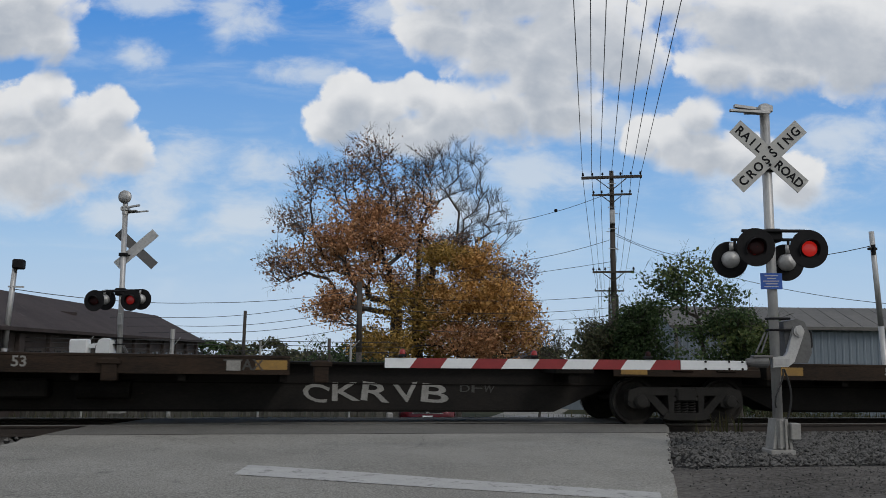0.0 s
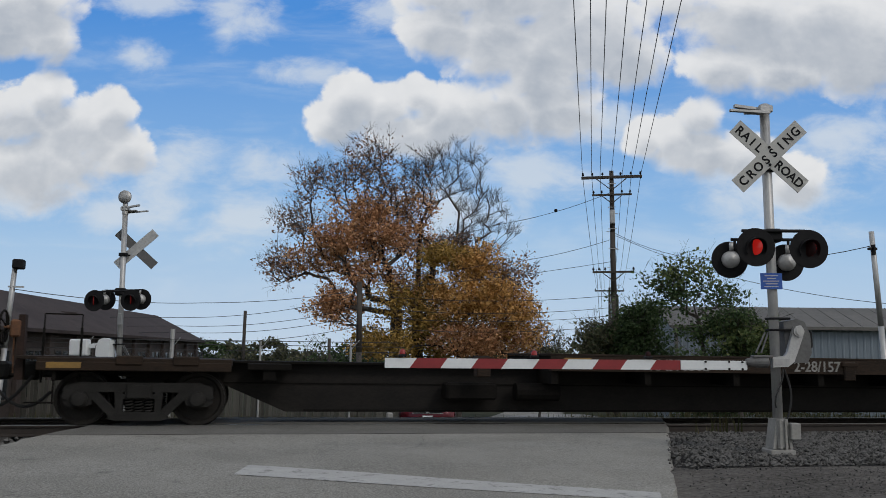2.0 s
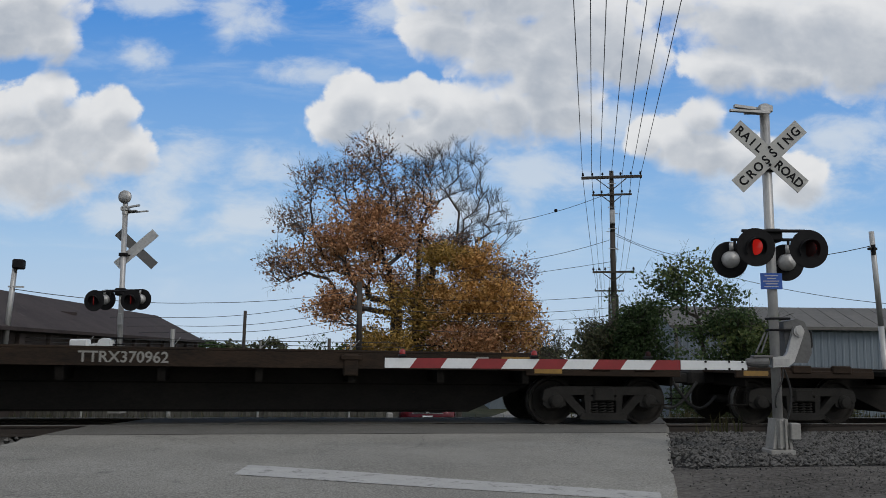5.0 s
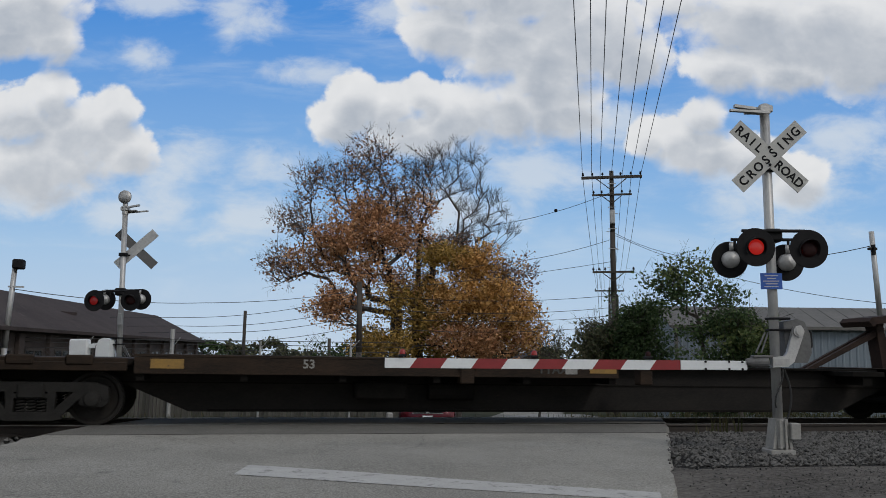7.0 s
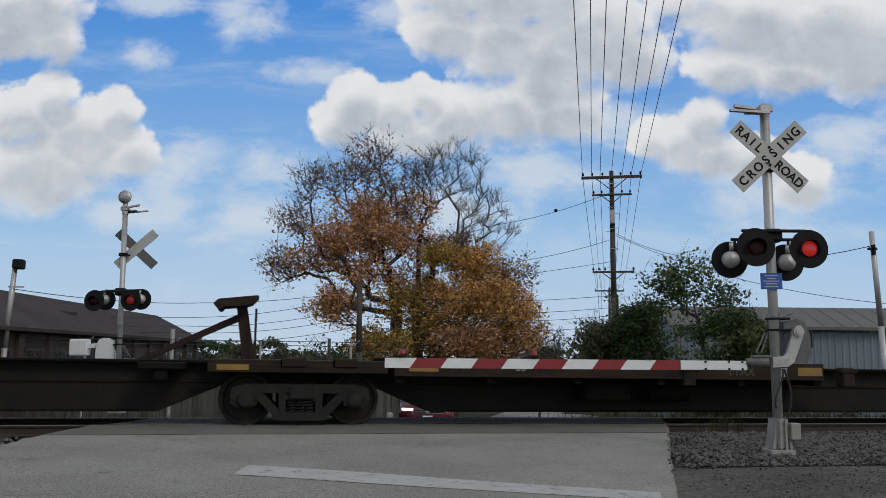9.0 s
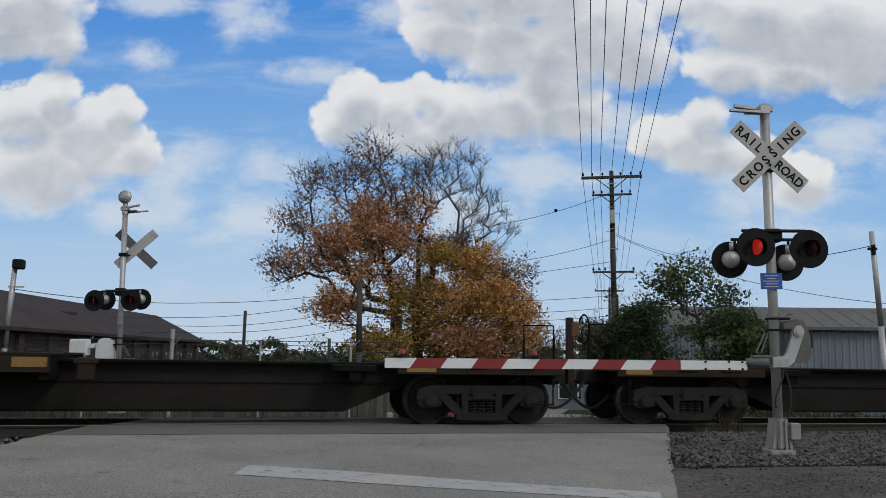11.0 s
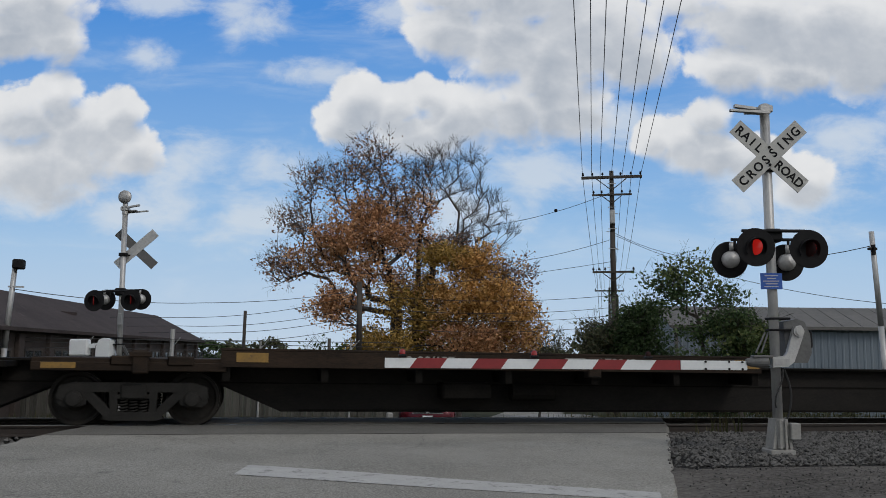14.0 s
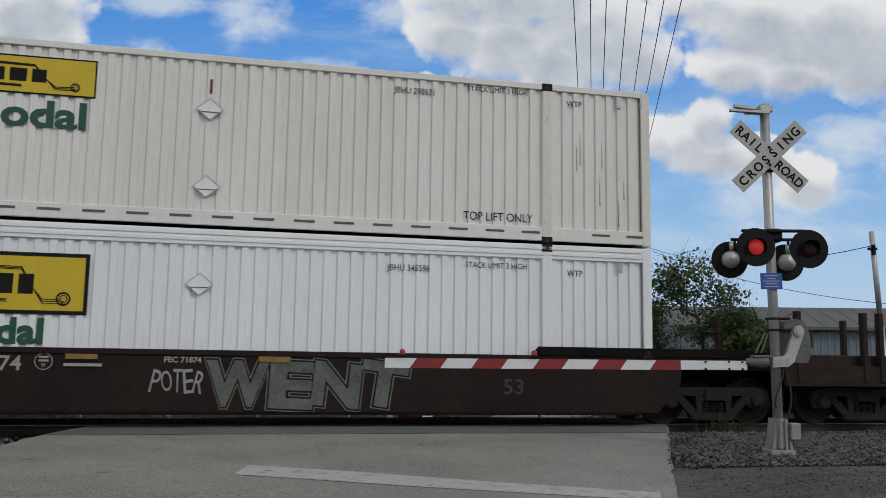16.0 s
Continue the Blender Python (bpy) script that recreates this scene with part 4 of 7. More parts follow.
def well_car():
    base = 229.7
    car = thing("well_car", "dark oxide brown well car covered in graffiti", "freight car", pose(base, TRACK_Y, 0), group="cars of the freight train")
    far = 248.45 - base
    truck(car, 0)
    truck(car, far)
    a, b = 1.5, 17.3
    for s in (-1, 1):
        bm = fresh()
        prism(bm, ((a - 0.7, 1.12), (b + 0.7, 1.12), (b + 0.65, 0.75), (b + 0.22, 0.24), (a - 0.1, 0.24), (a - 0.6, 0.75)), s * 1.33 - 0.02, s * 1.33 + 0.02)
        bmesh.ops.recalc_face_normals(bm, faces=bm.faces[:])
        side = part("well_side", bm, WELL_BROWN, car)
        bm = fresh()
        box(bm, a - 2.6, b + 2.6, s * 1.33 - 0.05, s * 1.33 + 0.05, 1.12, 1.21, 0.008)
        part("top_chord", bm, WELL_BROWN, side)
        bm = fresh()
        box(bm, a + 0.1, b - 0.1, s * 1.33 - 0.06, s * 1.33 + 0.06, 0.2, 0.25)
        part("bottom_chord", bm, CAR_DARK, side)
        for x0, x1 in ((a - 2.4, a + 2.1), (b - 2.1, b + 2.4)):
            bm = fresh()
            prism(bm, ((x0, 1.21), (x0 + 0.1, 1.36), (x1 - 0.15, 1.36), (x1 + 0.15, 1.21)), s * 1.33 - 0.08, s * 1.33 + 0.03)
            bmesh.ops.recalc_face_normals(bm, faces=bm.faces[:])
            part("end_guide", bm, CAR_DARK, side)
    bm = fresh()
    box(bm, a, b, -1.25, 1.25, 0.2, 0.24)
    part("well_floor", bm, CAR_DARK, car)
    for x0, x1 in ((-1.3, a - 0.5), (b + 0.5, far + 1.3)):
        bm = fresh()
        box(bm, x0, x1, -1.28, 1.28, 0.98, 1.1, 0.02)
        box(bm, x0, x1, -0.5, 0.5, 0.76, 0.98, 0.02)
        for k in range(5):
            x = x0 + (x1 - x0) * (k + 0.5) / 5
            box(bm, x - 0.05, x + 0.05, -1.26, 1.26, 1.1, 1.16)
        part("end_platform", bm, CAR_DARK, car)
    for x in (-1.15, far + 1.1):
        for y in (-1.2, 1.2):
            bm = fresh()
            tube(bm, (x, y, 0.4), (x, y, 1.75), 0.016, n=6)
            tube(bm, (x + 0.45, y, 1.1), (x + 0.45, y, 1.75), 0.016, n=6)
            tube(bm, (x, y, 1.75), (x + 0.45, y, 1.75), 0.016, n=6)
            tube(bm, (x, y, 1.4), (x + 0.45, y, 1.4), 0.012, n=6)
            part("grab_rail", bm, CAR_DARK, car)
    coupling(car, -1.35, -1)
    coupling(car, far + 1.35, 1)
    hand_brake(car, -1.45, -1, 1.8)
    bm = fresh()
    for i in range(4):
        lathe(bm, (b - 1.5 + i * 0.08, -1.0, 0.6), (0, 1, 0), ((0, 0.1), (0.2, 0.1)), 8)
    part("brake_gear", bm, CAR_DARK, car)
    y = -1.353
    for x, words, h, z in ((5.55, "FEC", 0.22, 0.86), (6.28, "71874", 0.22, 0.86), (1.56, "53", 0.12, 0.95), (2.31, "48", 0.12, 0.95), (2.77, "45", 0.12, 0.95), (3.52, "40", 0.12, 0.99), (3.52, "20", 0.12, 0.84),
                           (9.15, "FEC 71874", 0.085, 1.01), (12.65, "RAILWAY", 0.06, 0.93), (15.0, "20", 0.1, 0.98), (15.9, "40", 0.1, 0.99), (16.35, "45", 0.1, 0.99), ):
        lettering("stencil", words, h, TAG_WHITE, car, facing(x, y, z), 1.05, 0.003)
    for x0, x1, z0, z1, mat in ((0.0, 0.18, 0.95, 1.1, TAG_WHITE), (7.72, 8.18, 1.04, 1.12, YELLOW_PATCH), (5.0, 5.5, 1.13, 1.19, YELLOW_PATCH), (10.6, 11.1, 1.03, 1.12, YELLOW_PATCH), (2.9, 3.3, 1.13, 1.19, YELLOW_PATCH), (0.35, 0.85, 1.12, 1.19, YELLOW_PATCH), (7.7, 8.25, 0.93, 0.975, TAG_WHITE), (1.5, 1.53, 0.93, 1.08, TAG_WHITE), (2.25, 2.28, 0.93, 1.08, TAG_WHITE), (2.71, 2.74, 0.93, 1.08, TAG_WHITE), (3.46, 3.49, 0.9, 1.06, TAG_WHITE)):
        bm = fresh()
        box(bm, x0, x1, y - 0.03, y - 0.027, z0, z1)
        part("marker_patch", bm, mat, car)
    for k, (x, z) in enumerate(((0.4, 1.05), (0.4, 1.0), (0.4, 0.95), (2.95, 1.06), (2.95, 1.01), (2.95, 0.96), (0.4, 0.9))):
        bm = fresh()
        box(bm, x, x + (0.6 if x < 1 else 0.42) - 0.06 * (k % 3), y - 0.002, y, z, z + 0.02)
        part("fine_print", bm, TAG_WHITE, car)
    lettering("stencil", "53", 0.25, SPRAY_DIM, car, facing(14.66, y, 0.55), 1.1, 0.003)
    for x, r, words in ((7.41, 0.13, "H"), (4.56, 0.06, "ISO")):
        bm = fresh()
        lathe(bm, (x, y, 1.0), (0, -1, 0), ((0, r), (0.002, r), (0.002, r - 0.012), (0, r - 0.012)), 28)
        bmesh.ops.recalc_face_normals(bm, faces=bm.faces[:])
        part("stencil_ring", bm, TAG_WHITE, car, "round stencilled ring")
        lettering("stencil", words, r * 0.4, TAG_WHITE, car, facing(x, y, 0.92 if words == "H" else 0.985), 1.0, 0.001, align="CENTER")
    for dz in (0.05, -0.005):
        part("fine_print", box(fresh(), 7.34, 7.48, y - 0.002, y, 1.0 + dz, 1.03 + dz), TAG_WHITE, car)
    tag_letters(car, CHALK, "BOAKC", 2.43, 3.3, 0.62, 0.82, y - 0.001, 12, -0.004)
    tag_letters(car, CHALK, "XKSIXW", 3.7, 5.3, 0.36, 0.78, y - 0.002, 5, 0.004)
    scrawl(car, CHALK, 3.8, 5.4, 0.36, 0.8, y - 0.0035, 9, 8, 0.022)
    tag_letters(car, CHALK, "OCN", 5.48, 6.2, 0.6, 0.88, y - 0.001, 14, 0.0)
    tag_letters(car, CHALK, "TBL", 5.5, 6.15, 0.33, 0.58, y - 0.001, 15, 0.0)
    tag_letters(car, CHALK, "POTER", 8.96, 9.78, 0.52, 0.92, y - 0.001, 9, 0.0)
    block_piece(car, "WENT", 9.78, 13.0, 0.27, 1.12, y - 0.002)
    MOVING.append((car, base))
    return car


well_car()
tag_letters(CAR_A, STENCIL, "CKRVB", 26.82, 29.45, 0.36, 0.69, -0.432, 41, 0.006)
scrawl(CAR_D, TEAL_SPRAY, 19.65, 21.0, 1.0, 1.16, -1.306, 16, 44, 0.03)
tag_letters(CAR_D, SPRAY_GREEN, "ROCH", 28.62, 29.62, 0.27, 0.74, -0.432, 47)
tag_letters(CAR_D, SPRAY_DIM, "JIIS", 30.55, 31.5, 0.33, 0.64, -0.432, 48)
tag_letters(CAR_A, SPRAY_DIM, "DFW", 29.62, 30.28, 0.52, 0.68, -0.432, 43, 0.0)

BOX_LEN, BOX_HIGH, BOX_WIDE, POST_AT = 15.95, 2.896, 2.591, 1.98


def container(m, white, rows, label):
    """A 53-foot domestic container; its origin is the lower near corner of its end wall."""
    skin = BOX_WHITE if white else BOX_CREAM
    post = BOX_WHITE if white else POST_CREAM
    c = thing("shipping_container", label, "container", m, group="stacked containers")
    L, H, W = BOX_LEN, BOX_HIGH, BOX_WIDE
    rail_h, foot = (0.26, 0.2) if white else (0.11, 0.29)
    bays = ((0.2, POST_AT - 0.09), (POST_AT + 0.09, L - POST_AT - 0.09), (L - POST_AT + 0.09, L - 0.2))
    for y, s in ((0.03, -1), (W - 0.03, 1)):
        for a, b in bays:
            bm = fresh()
            n = max(3, int(round((b - a) / 0.222)))
            step = (b - a) / n
            xs = []
            for i in range(n):
                q = a + i * step
                xs += [(q, 0), (q + step * 0.47, 0), (q + step * 0.53, 1), (q + step * 0.94, 1)]
            xs.append((b, 0))
            low = [bm.verts.new((x, y - s * 0.036 * d, foot)) for x, d in xs]
            top = [bm.verts.new((x, y - s * 0.036 * d, H - rail_h)) for x, d in xs]
            for i in range(len(xs) - 1):
                q = (low[i], low[i + 1], top[i + 1], top[i])
                bm.faces.new(q if s < 0 else q[::-1])
            part("side_panel", bm, skin, c)
        y0, y1 = (0.0, 0.07) if s < 0 else (W - 0.07, W)
        for name, z0, z1, mat in (("top_rail", H - rail_h, H, skin), ("bottom_rail", 0.05, foot, skin)):
            bm = fresh()
            box(bm, 0.1, L - 0.1, y0 + 0.004, y1, z0, z1, 0.008)
            if name == "top_rail" and white:
                for zz in (H - 0.09, H - 0.19):
                    box(bm, 0.2, L - 0.2, y0 - 0.012 if s < 0 else y1 - 0.004, y0 + 0.008 if s < 0 else y1 + 0.012, zz, zz + 0.05)
            r = part(name, bm, mat, c)
        if not white and s < 0:
            for i in range(24):
                x = 0.4 + i * 0.655
                if abs(x - POST_AT) < 0.3 or abs(x - L + POST_AT) < 0.3:
                    continue
                bm = fresh()
                box(bm, x, x + 0.34, -0.003, 0.001, 0.17, 0.21)
                part("rail_slot", bm, SHED_ROOF, c, "weathered reflective strip")
        for x0, x1 in ((0, 0.17), (L - 0.17, L), (POST_AT - 0.09, POST_AT + 0.09), (L - POST_AT - 0.09, L - POST_AT + 0.09)):
            bm = fresh()
            box(bm, x0, x1, y0 - 0.006 if s < 0 else y0, y1 if s < 0 else y1 + 0.006, 0.02, H - 0.01, 0.012)
            part("corner_post", bm, POST_STAINED if x0 > L / 2 and not white else post, c)
        for x in (POST_AT, L - POST_AT):
            for z0, z1 in ((H - 0.14, H + 0.01), (0.0, 0.13)):
                bm = fresh()
                box(bm, x - 0.1, x + 0.1, y0 - 0.012 if s < 0 else y0, y1 if s < 0 else y1 + 0.012, z0, z1, 0.015)
                cast = part("corner_casting", bm, BLACK, c, "black steel corner casting")
                bm = fresh()
                box(bm, x - 0.035, x + 0.035, -0.016 if s < 0 else y1 + 0.012, -0.011 if s < 0 else y1 + 0.016, (z0 + z1) / 2 - 0.045, (z0 + z1) / 2 + 0.03, 0.012)
                part("casting_hole", bm, RUBBER, cast)
    bm = fresh()
    box(bm, 0.06, L - 0.06, 0.06, W - 0.06, H - 0.05, H - 0.02)
    part("roof", bm, skin, c)
    bm = fresh()
    box(bm, 0.06, L - 0.06, 0.06, W - 0.06, 0.08, 0.14)
    part("floor_frame", bm, CAR_DARK, c)
    for x0, x1, s in ((0.03, 0.06, -1), (L - 0.06, L - 0.03, 1)):
        bm = fresh()
        box(bm, x0, x1, 0.15, W - 0.15, 0.1, H - 0.1)
        for z0, z1 in ((0.02, 0.14), (H - 0.2, H)):
            box(bm, x0 - 0.03, x1 + 0.03, 0.1, W - 0.1, z0, z1, 0.01)
        wall = part("end_wall", bm, skin, c)
        if s < 0:
            bm = fresh()
            box(bm, x0 - 0.006, x0, 0.75, 1.45, H - 0.72, H - 0.42, 0.002)
            part("end_plate", bm, LOGO_YELLOW, wall, "small faded yellow plate")
        for i in range(8):
            z = 0.22 + i * 0.21
            bm = fresh()
            xx = x0 - 0.06 if s < 0 else x1 + 0.06
            box(bm, min(xx, x0), max(xx, x1), 0.2, W - 0.2, z, z + 0.12, 0.035)
            part("end_rib", bm, skin, wall)
    # markings
    y = -0.001
    p0, p1, z0, z1 = rows["panel"]
    bm = fresh()
    box(bm, p0, p1, 0.02, 0.029, z0, z1)
    panel = part("yellow_panel", bm, LOGO_YELLOW, c, "yellow painted panel with a black border")
    t = 0.06 if white else 0.025
    bm = fresh()
    for q in ((p0 - t, p1 + t, z1, z1 + t), (p0 - t, p1 + t, z0 - t, z0), (p0 - t, p0, z0, z1), (p1, p1 + t, z0, z1)):
        box(bm, q[0], q[1], 0.019, 0.028, q[2], q[3])
    part("border", bm, BLACK, panel)
    hh, mid = z1 - z0, (z0 + z1) / 2
    # plain bars in place of the company's name, and its scroll as curved ribbons
    for f0, f1 in ((0.24, 0.3), (0.33, 0.41), (0.47, 0.54), (0.56, 0.63), (0.65, 0.72), (0.74, 0.8)):
        bm = fresh()
        box(bm, p0 + (p1 - p0) * f0, p0 + (p1 - p0) * f1, 0.017, 0.02, mid - hh * 0.2, mid + hh * 0.17, 0.001)
        part("name_bar", bm, BLACK, panel)
    bm = fresh()
    for k in range(6):
        dz = 0.02 * k
        pts = [(0.08, 0.36 - dz), (0.16, 0.38 - dz), (0.2, 0.1), (0.25, -0.25 - dz * 0.6), (0.7, -0.3 - dz * 0.6)]
        for sx in (1, -1):
            last = None
            for fx, fz in pts:
                q = Vector((p0 + (p1 - p0) * (fx if sx > 0 else 1 - fx), 0.02, mid + sx * hh * fz))
                if last is not None and (k % 2 == 0):
                    tube(bm, last, q, 0.008, n=4)
                last = q
    for fx, fz in ((0.08, 0.28), (0.92, -0.28)):
        for r in (0.12, 0.07):
            lathe(bm, (p0 + (p1 - p0) * fx, 0.02, mid + hh * fz), (0, 1, 0), ((0, r * hh * 1.1), (-0.004, r * hh * 1.1), (-0.004, r * hh * 0.8), (0, r * hh * 0.8)), 14)
    part("scroll_ornament", bm, BLACK, panel)
    lettering("lettering", "Intermodal", rows["word_h"], LOGO_GREEN, c, facing(rows["word_x"], 0.026, rows["word_z"]), rows["word_s"] * 1.01, 0.019)
    for words, x, z, h in rows["small"]:
        lettering("lettering", words, h, BLACK, c, facing(x, 0.026, z), 0.84, 0.0)
    for x, z in rows["diamonds"]:
        bm = fresh()
        r = 0.21
        corners = [Vector((x + r * a, -0.004, z + r * 0.85 * b)) for a, b in ((1, 0), (0, 1), (-1, 0), (0, -1))]
        for p, q in zip(corners, corners[1:] + corners[:1]):
            tube(bm, p, q, 0.009, n=4)
        holder = part("placard_holder", bm, SIGN_FACE, c, "empty diamond placard frame")
        bm = fresh()
        prism(bm, [(p.x, p.z) for p in corners], -0.003, 0.002)
        bmesh.ops.recalc_face_normals(bm, faces=bm.faces[:])
        plate = part("placard_plate", bm, BOX_WHITE, holder)
        bm = fresh()
        box(bm, x - 0.15, x + 0.15, -0.01, -0.004, z - 0.06, z - 0.045)
        part("placard_clip", bm, MECH_GREY, holder)
    if not white:
        x = rows["diamonds"][0][0]
        part("warning_strip", box(fresh(), x - 0.02, x + 0.02, 0.014, 0.026, 2.24, 2.48), GATE_RED, c, "small dull red strip")
        rnd = random.Random(6)
        for i in range(26):
            x = rnd.choice((rnd.uniform(0.25, 1.8), rnd.uniform(0.25, 1.8), rnd.uniform(2.1, 5.0), rnd.uniform(13.8, 15.6)))
            z = rnd.choice((rnd.uniform(0.35, 0.9), rnd.uniform(1.2, 1.7)))
            bm = fresh()
            w = rnd.uniform(0.003, 0.008)
            prism(bm, ((x - w, z), (x + w, z), (x + w * 0.4, z + rnd.uniform(0.15, 0.6)), (x - w * 0.5, z + rnd.uniform(0.15, 0.6))), 0.024, 0.034)
            bmesh.ops.recalc_face_normals(bm, faces=bm.faces[:])
            part("rust_streak", bm, RUST, c)
    for x in (0.6, L - 0.6):
        bm = fresh()
        box(bm, x - 0.045, x + 0.045, -0.004, 0.01, H - 0.44 if white else H - 0.34, H - 0.27 if white else H - 0.13, 0.004)
        part("vent", bm, GALV, c)
    return c


def shade_stack():
    base = 231.2
    y = TRACK_Y - BOX_WIDE / 2
    upper = container(pose(base, y, 3.16), False, {"panel": (2.75, 6.35, 2.03, 2.6), "word_h": 0.42, "word_x": 2.95, "word_z": 1.49, "word_s": 1.24, "small": (
        ("STACK LIMIT 3 HIGH", 2.15, 2.68, 0.09), ("WTP", 1.5, 2.54, 0.11), ("TOP LIFT ONLY", 2.2, 0.38, 0.15), ("JBHU 298631", 11.2, 2.52, 0.11), ("STACK LIMIT 3 HIGH", 12.5, 2.66, 0.1), ("WTP", 14.35, 2.52, 0.11), ("TOP LIFT ONLY", 12.45, 0.36, 0.15)),
        "diamonds": ((8.15, 1.97), (8.15, 0.68))}, "weathered cream-white ribbed container with rust-streaked posts")
    lower = container(pose(base, y, 0.25), True, {"panel": (2.75, 6.4, 1.52, 2.35), "word_h": 0.38, "word_x": 3.2, "word_z": 1.02, "word_s": 1.1, "small": (
        ("STACK LIMIT 3 HIGH", 2.2, 2.5, 0.11), ("WTP", 1.5, 2.42, 0.11), ("JBHU 345596", 11.15, 2.34, 0.11), ("STACK LIMIT 3 HIGH", 12.5, 2.44, 0.1), ("WTP", 14.35, 2.35, 0.11)),
        "diamonds": ((8.12, 2.0),)}, "clean white ribbed container seated in the well car")
    MOVING.append((upper, (base, y, 3.16)))
    MOVING.append((lower, (base, y, 0.25)))


shade_stack()


def stake_car():
    base = 251.6
    car = thing("stake_flat_car", "rusty brown flat car with upright stakes", "freight car", pose(base, TRACK_Y, 0), group="cars of the freight train")
    truck(car, 0)
    truck(car, 12.0)
    bm = fresh()
    box(bm, -1.9, 14, -1.4, 1.4, 0.95, 1.08, 0.02)
    box(bm, -1.6, 13.8, -0.5, 0.5, 0.6, 0.95)
    part("deck", bm, DECK_STEEL, car)
    for s in (-1, 1):
        bm = fresh()
        box(bm, -1.9, 14, s * 1.4 - 0.03, s * 1.4 + 0.03, 0.72, 1.1, 0.01)
        part("side_sill", bm, DECK_STEEL, car)
        for x in (-1.6, -0.2, 0.15, 1.5, 2.9):
            bm = fresh()
            box(bm, x - 0.05, x + 0.05, s * 1.38 - 0.08, s * 1.38 + 0.05, 0.8, 2.1, 0.01)
            part("stake", bm, DARK_RUST, car)
    bm = fresh()
    box(bm, -1.5, 3.0, -1.3, 1.3, 1.08, 1.3, 0.02)
    part("load_bed", bm, DARK_RUST, car)
    coupling(car, -1.9, -1)
    MOVING.append((car, base))


stake_car()


# ---- the crossing signals ----
FLASHERS = []
FLASH_START, FLASH_HALF = 0.46, 0.75


def lamp_head(sig, x, y, z, front, second, lit_glass):
    """A flashing light: round backboard, hood, lens and the housing behind."""
    s = -1 if front else 1
    bm = fresh()
    lathe(bm, (x, y, z), (0, s, 0), ((0, 0.001), (0, 0.25), (0.012, 0.256), (0.016, 0.25), (0.016, 0.12)), 28)
    bmesh.ops.recalc_face_normals(bm, faces=bm.faces[:])
    board = part("backboard", bm, BLACK, sig)
    bm = fresh()
    n = 18
    prev = None
    for i in range(n + 1):
        a = radians(-35 + 250 * i / n)
        r = 0.125
        dx, dz = math.cos(a) * r, math.sin(a) * r
        long = 0.05 + 0.08 * max(0, math.sin(a))
        q = [bm.verts.new((x + dx, y, z + dz)), bm.verts.new((x + dx * 1.04, y + s * long, z + dz * 1.04 - 0.02)), bm.verts.new((x + dx * 1.1, y + s * long, z + dz * 1.1 - 0.02)), bm.verts.new((x + dx * 1.06, y, z + dz * 1.06))]
        if prev:
            for k in range(4):
                bm.faces.new((prev[k], prev[(k + 1) % 4], q[(k + 1) % 4], q[k]))
        prev = q
    bmesh.ops.recalc_face_normals(bm, faces=bm.faces[:])
    part("hood", bm, BLACK, board)
    bm = fresh()
    lathe(bm, (0, 0, 0), (0, s, 0), ((0.0, 0.104), (0.008, 0.098), (0.017, 0.06), (0.02, 0.001)), 24)
    lit = len(bm.faces)
    lathe(bm, (0, 0, 0), (0, -s, 0), ((0.001, 0.104), (0.008, 0.098), (0.017, 0.06), (0.02, 0.001)), 24)
    for k, f in enumerate(bm.faces):
        f.material_index = 0 if k < lit else 1
    me = mesh_of(bm, "lens", True)
    me.materials.append(lit_glass)
    me.materials.append(LENS_OFF)
    lens = part("lens", me, lit_glass, board, "round red signal lens", at=pose(x, y + s * 0.03, z))
    FLASHERS.append((lens, x, y + s * 0.03, z, second))
    bm = fresh()
    lathe(bm, (x, y, z), (0, -s, 0), ((0, 0.12), (0.05, 0.12), (0.09, 0.1), (0.12, 0.06), (0.13, 0.001)), 20)
    tube(bm, (x, y - s * 0.07, z + 0.12), (x, y - s * 0.07, z + 0.23), 0.03, n=8)
    part("housing", bm, ALU, board, "grey rounded lamp housing", smooth=True)


def crossbuck(sig, y, z, words, x=0.0, yaw=0.0):
    for name, turn, dy in (("crossbuck_blade", -43, 0.0), ("crossbuck_blade", 43, -0.014)):
        bm = fresh()
        box(bm, -0.61, 0.61, -0.006, 0.006, -0.115, 0.115, 0.003)
        m = pose(x, y, z, 0, 0, yaw) @ pose(0, dy, 0, 0, -turn, 0)
        b = part(name, bm, SIGN_FACE if words else MECH_GREY if turn > 0 else GALV, sig, "grey-white reflective sign blade" if words else "bare metal back of the sign blade", at=m)
        if words:
            if turn < 0:
                for i, ch in enumerate("RAIL"):
                    lettering("lettering", ch, 0.12, BLACK, b, facing(-0.52 + i * 0.115, -0.008, -0.06), 0.95, 0.004, align="CENTER")
                for i, ch in enumerate("ROAD"):
                    lettering("lettering", ch, 0.12, BLACK, b, facing(0.18 + i * 0.115, -0.008, -0.06), 0.95, 0.004, align="CENTER")
            else:
                for i, ch in enumerate("CROSSING"):
                    lettering("lettering", ch, 0.12, BLACK, b, facing(-0.5 + i * 0.142, -0.008, -0.06), 0.95, 0.004, align="CENTER")
    bm = fresh()
    tube(bm, (-0.09, y + 0.03, z - 0.16), (0.09, y + 0.03, z - 0.16), 0.03, n=8)
    box(bm, -0.085, 0.085, -0.09, 0.09, z - 0.2, z - 0.12, 0.01)
    bracket = part("sign_bracket", bm, BLACK, sig)
    for dz in (-0.12, 0.12):
        part("sign_bolt", tube(fresh(), (0, y - 0.03, z + dz), (0, y, z + dz), 0.02, n=8), BLACK, bracket)


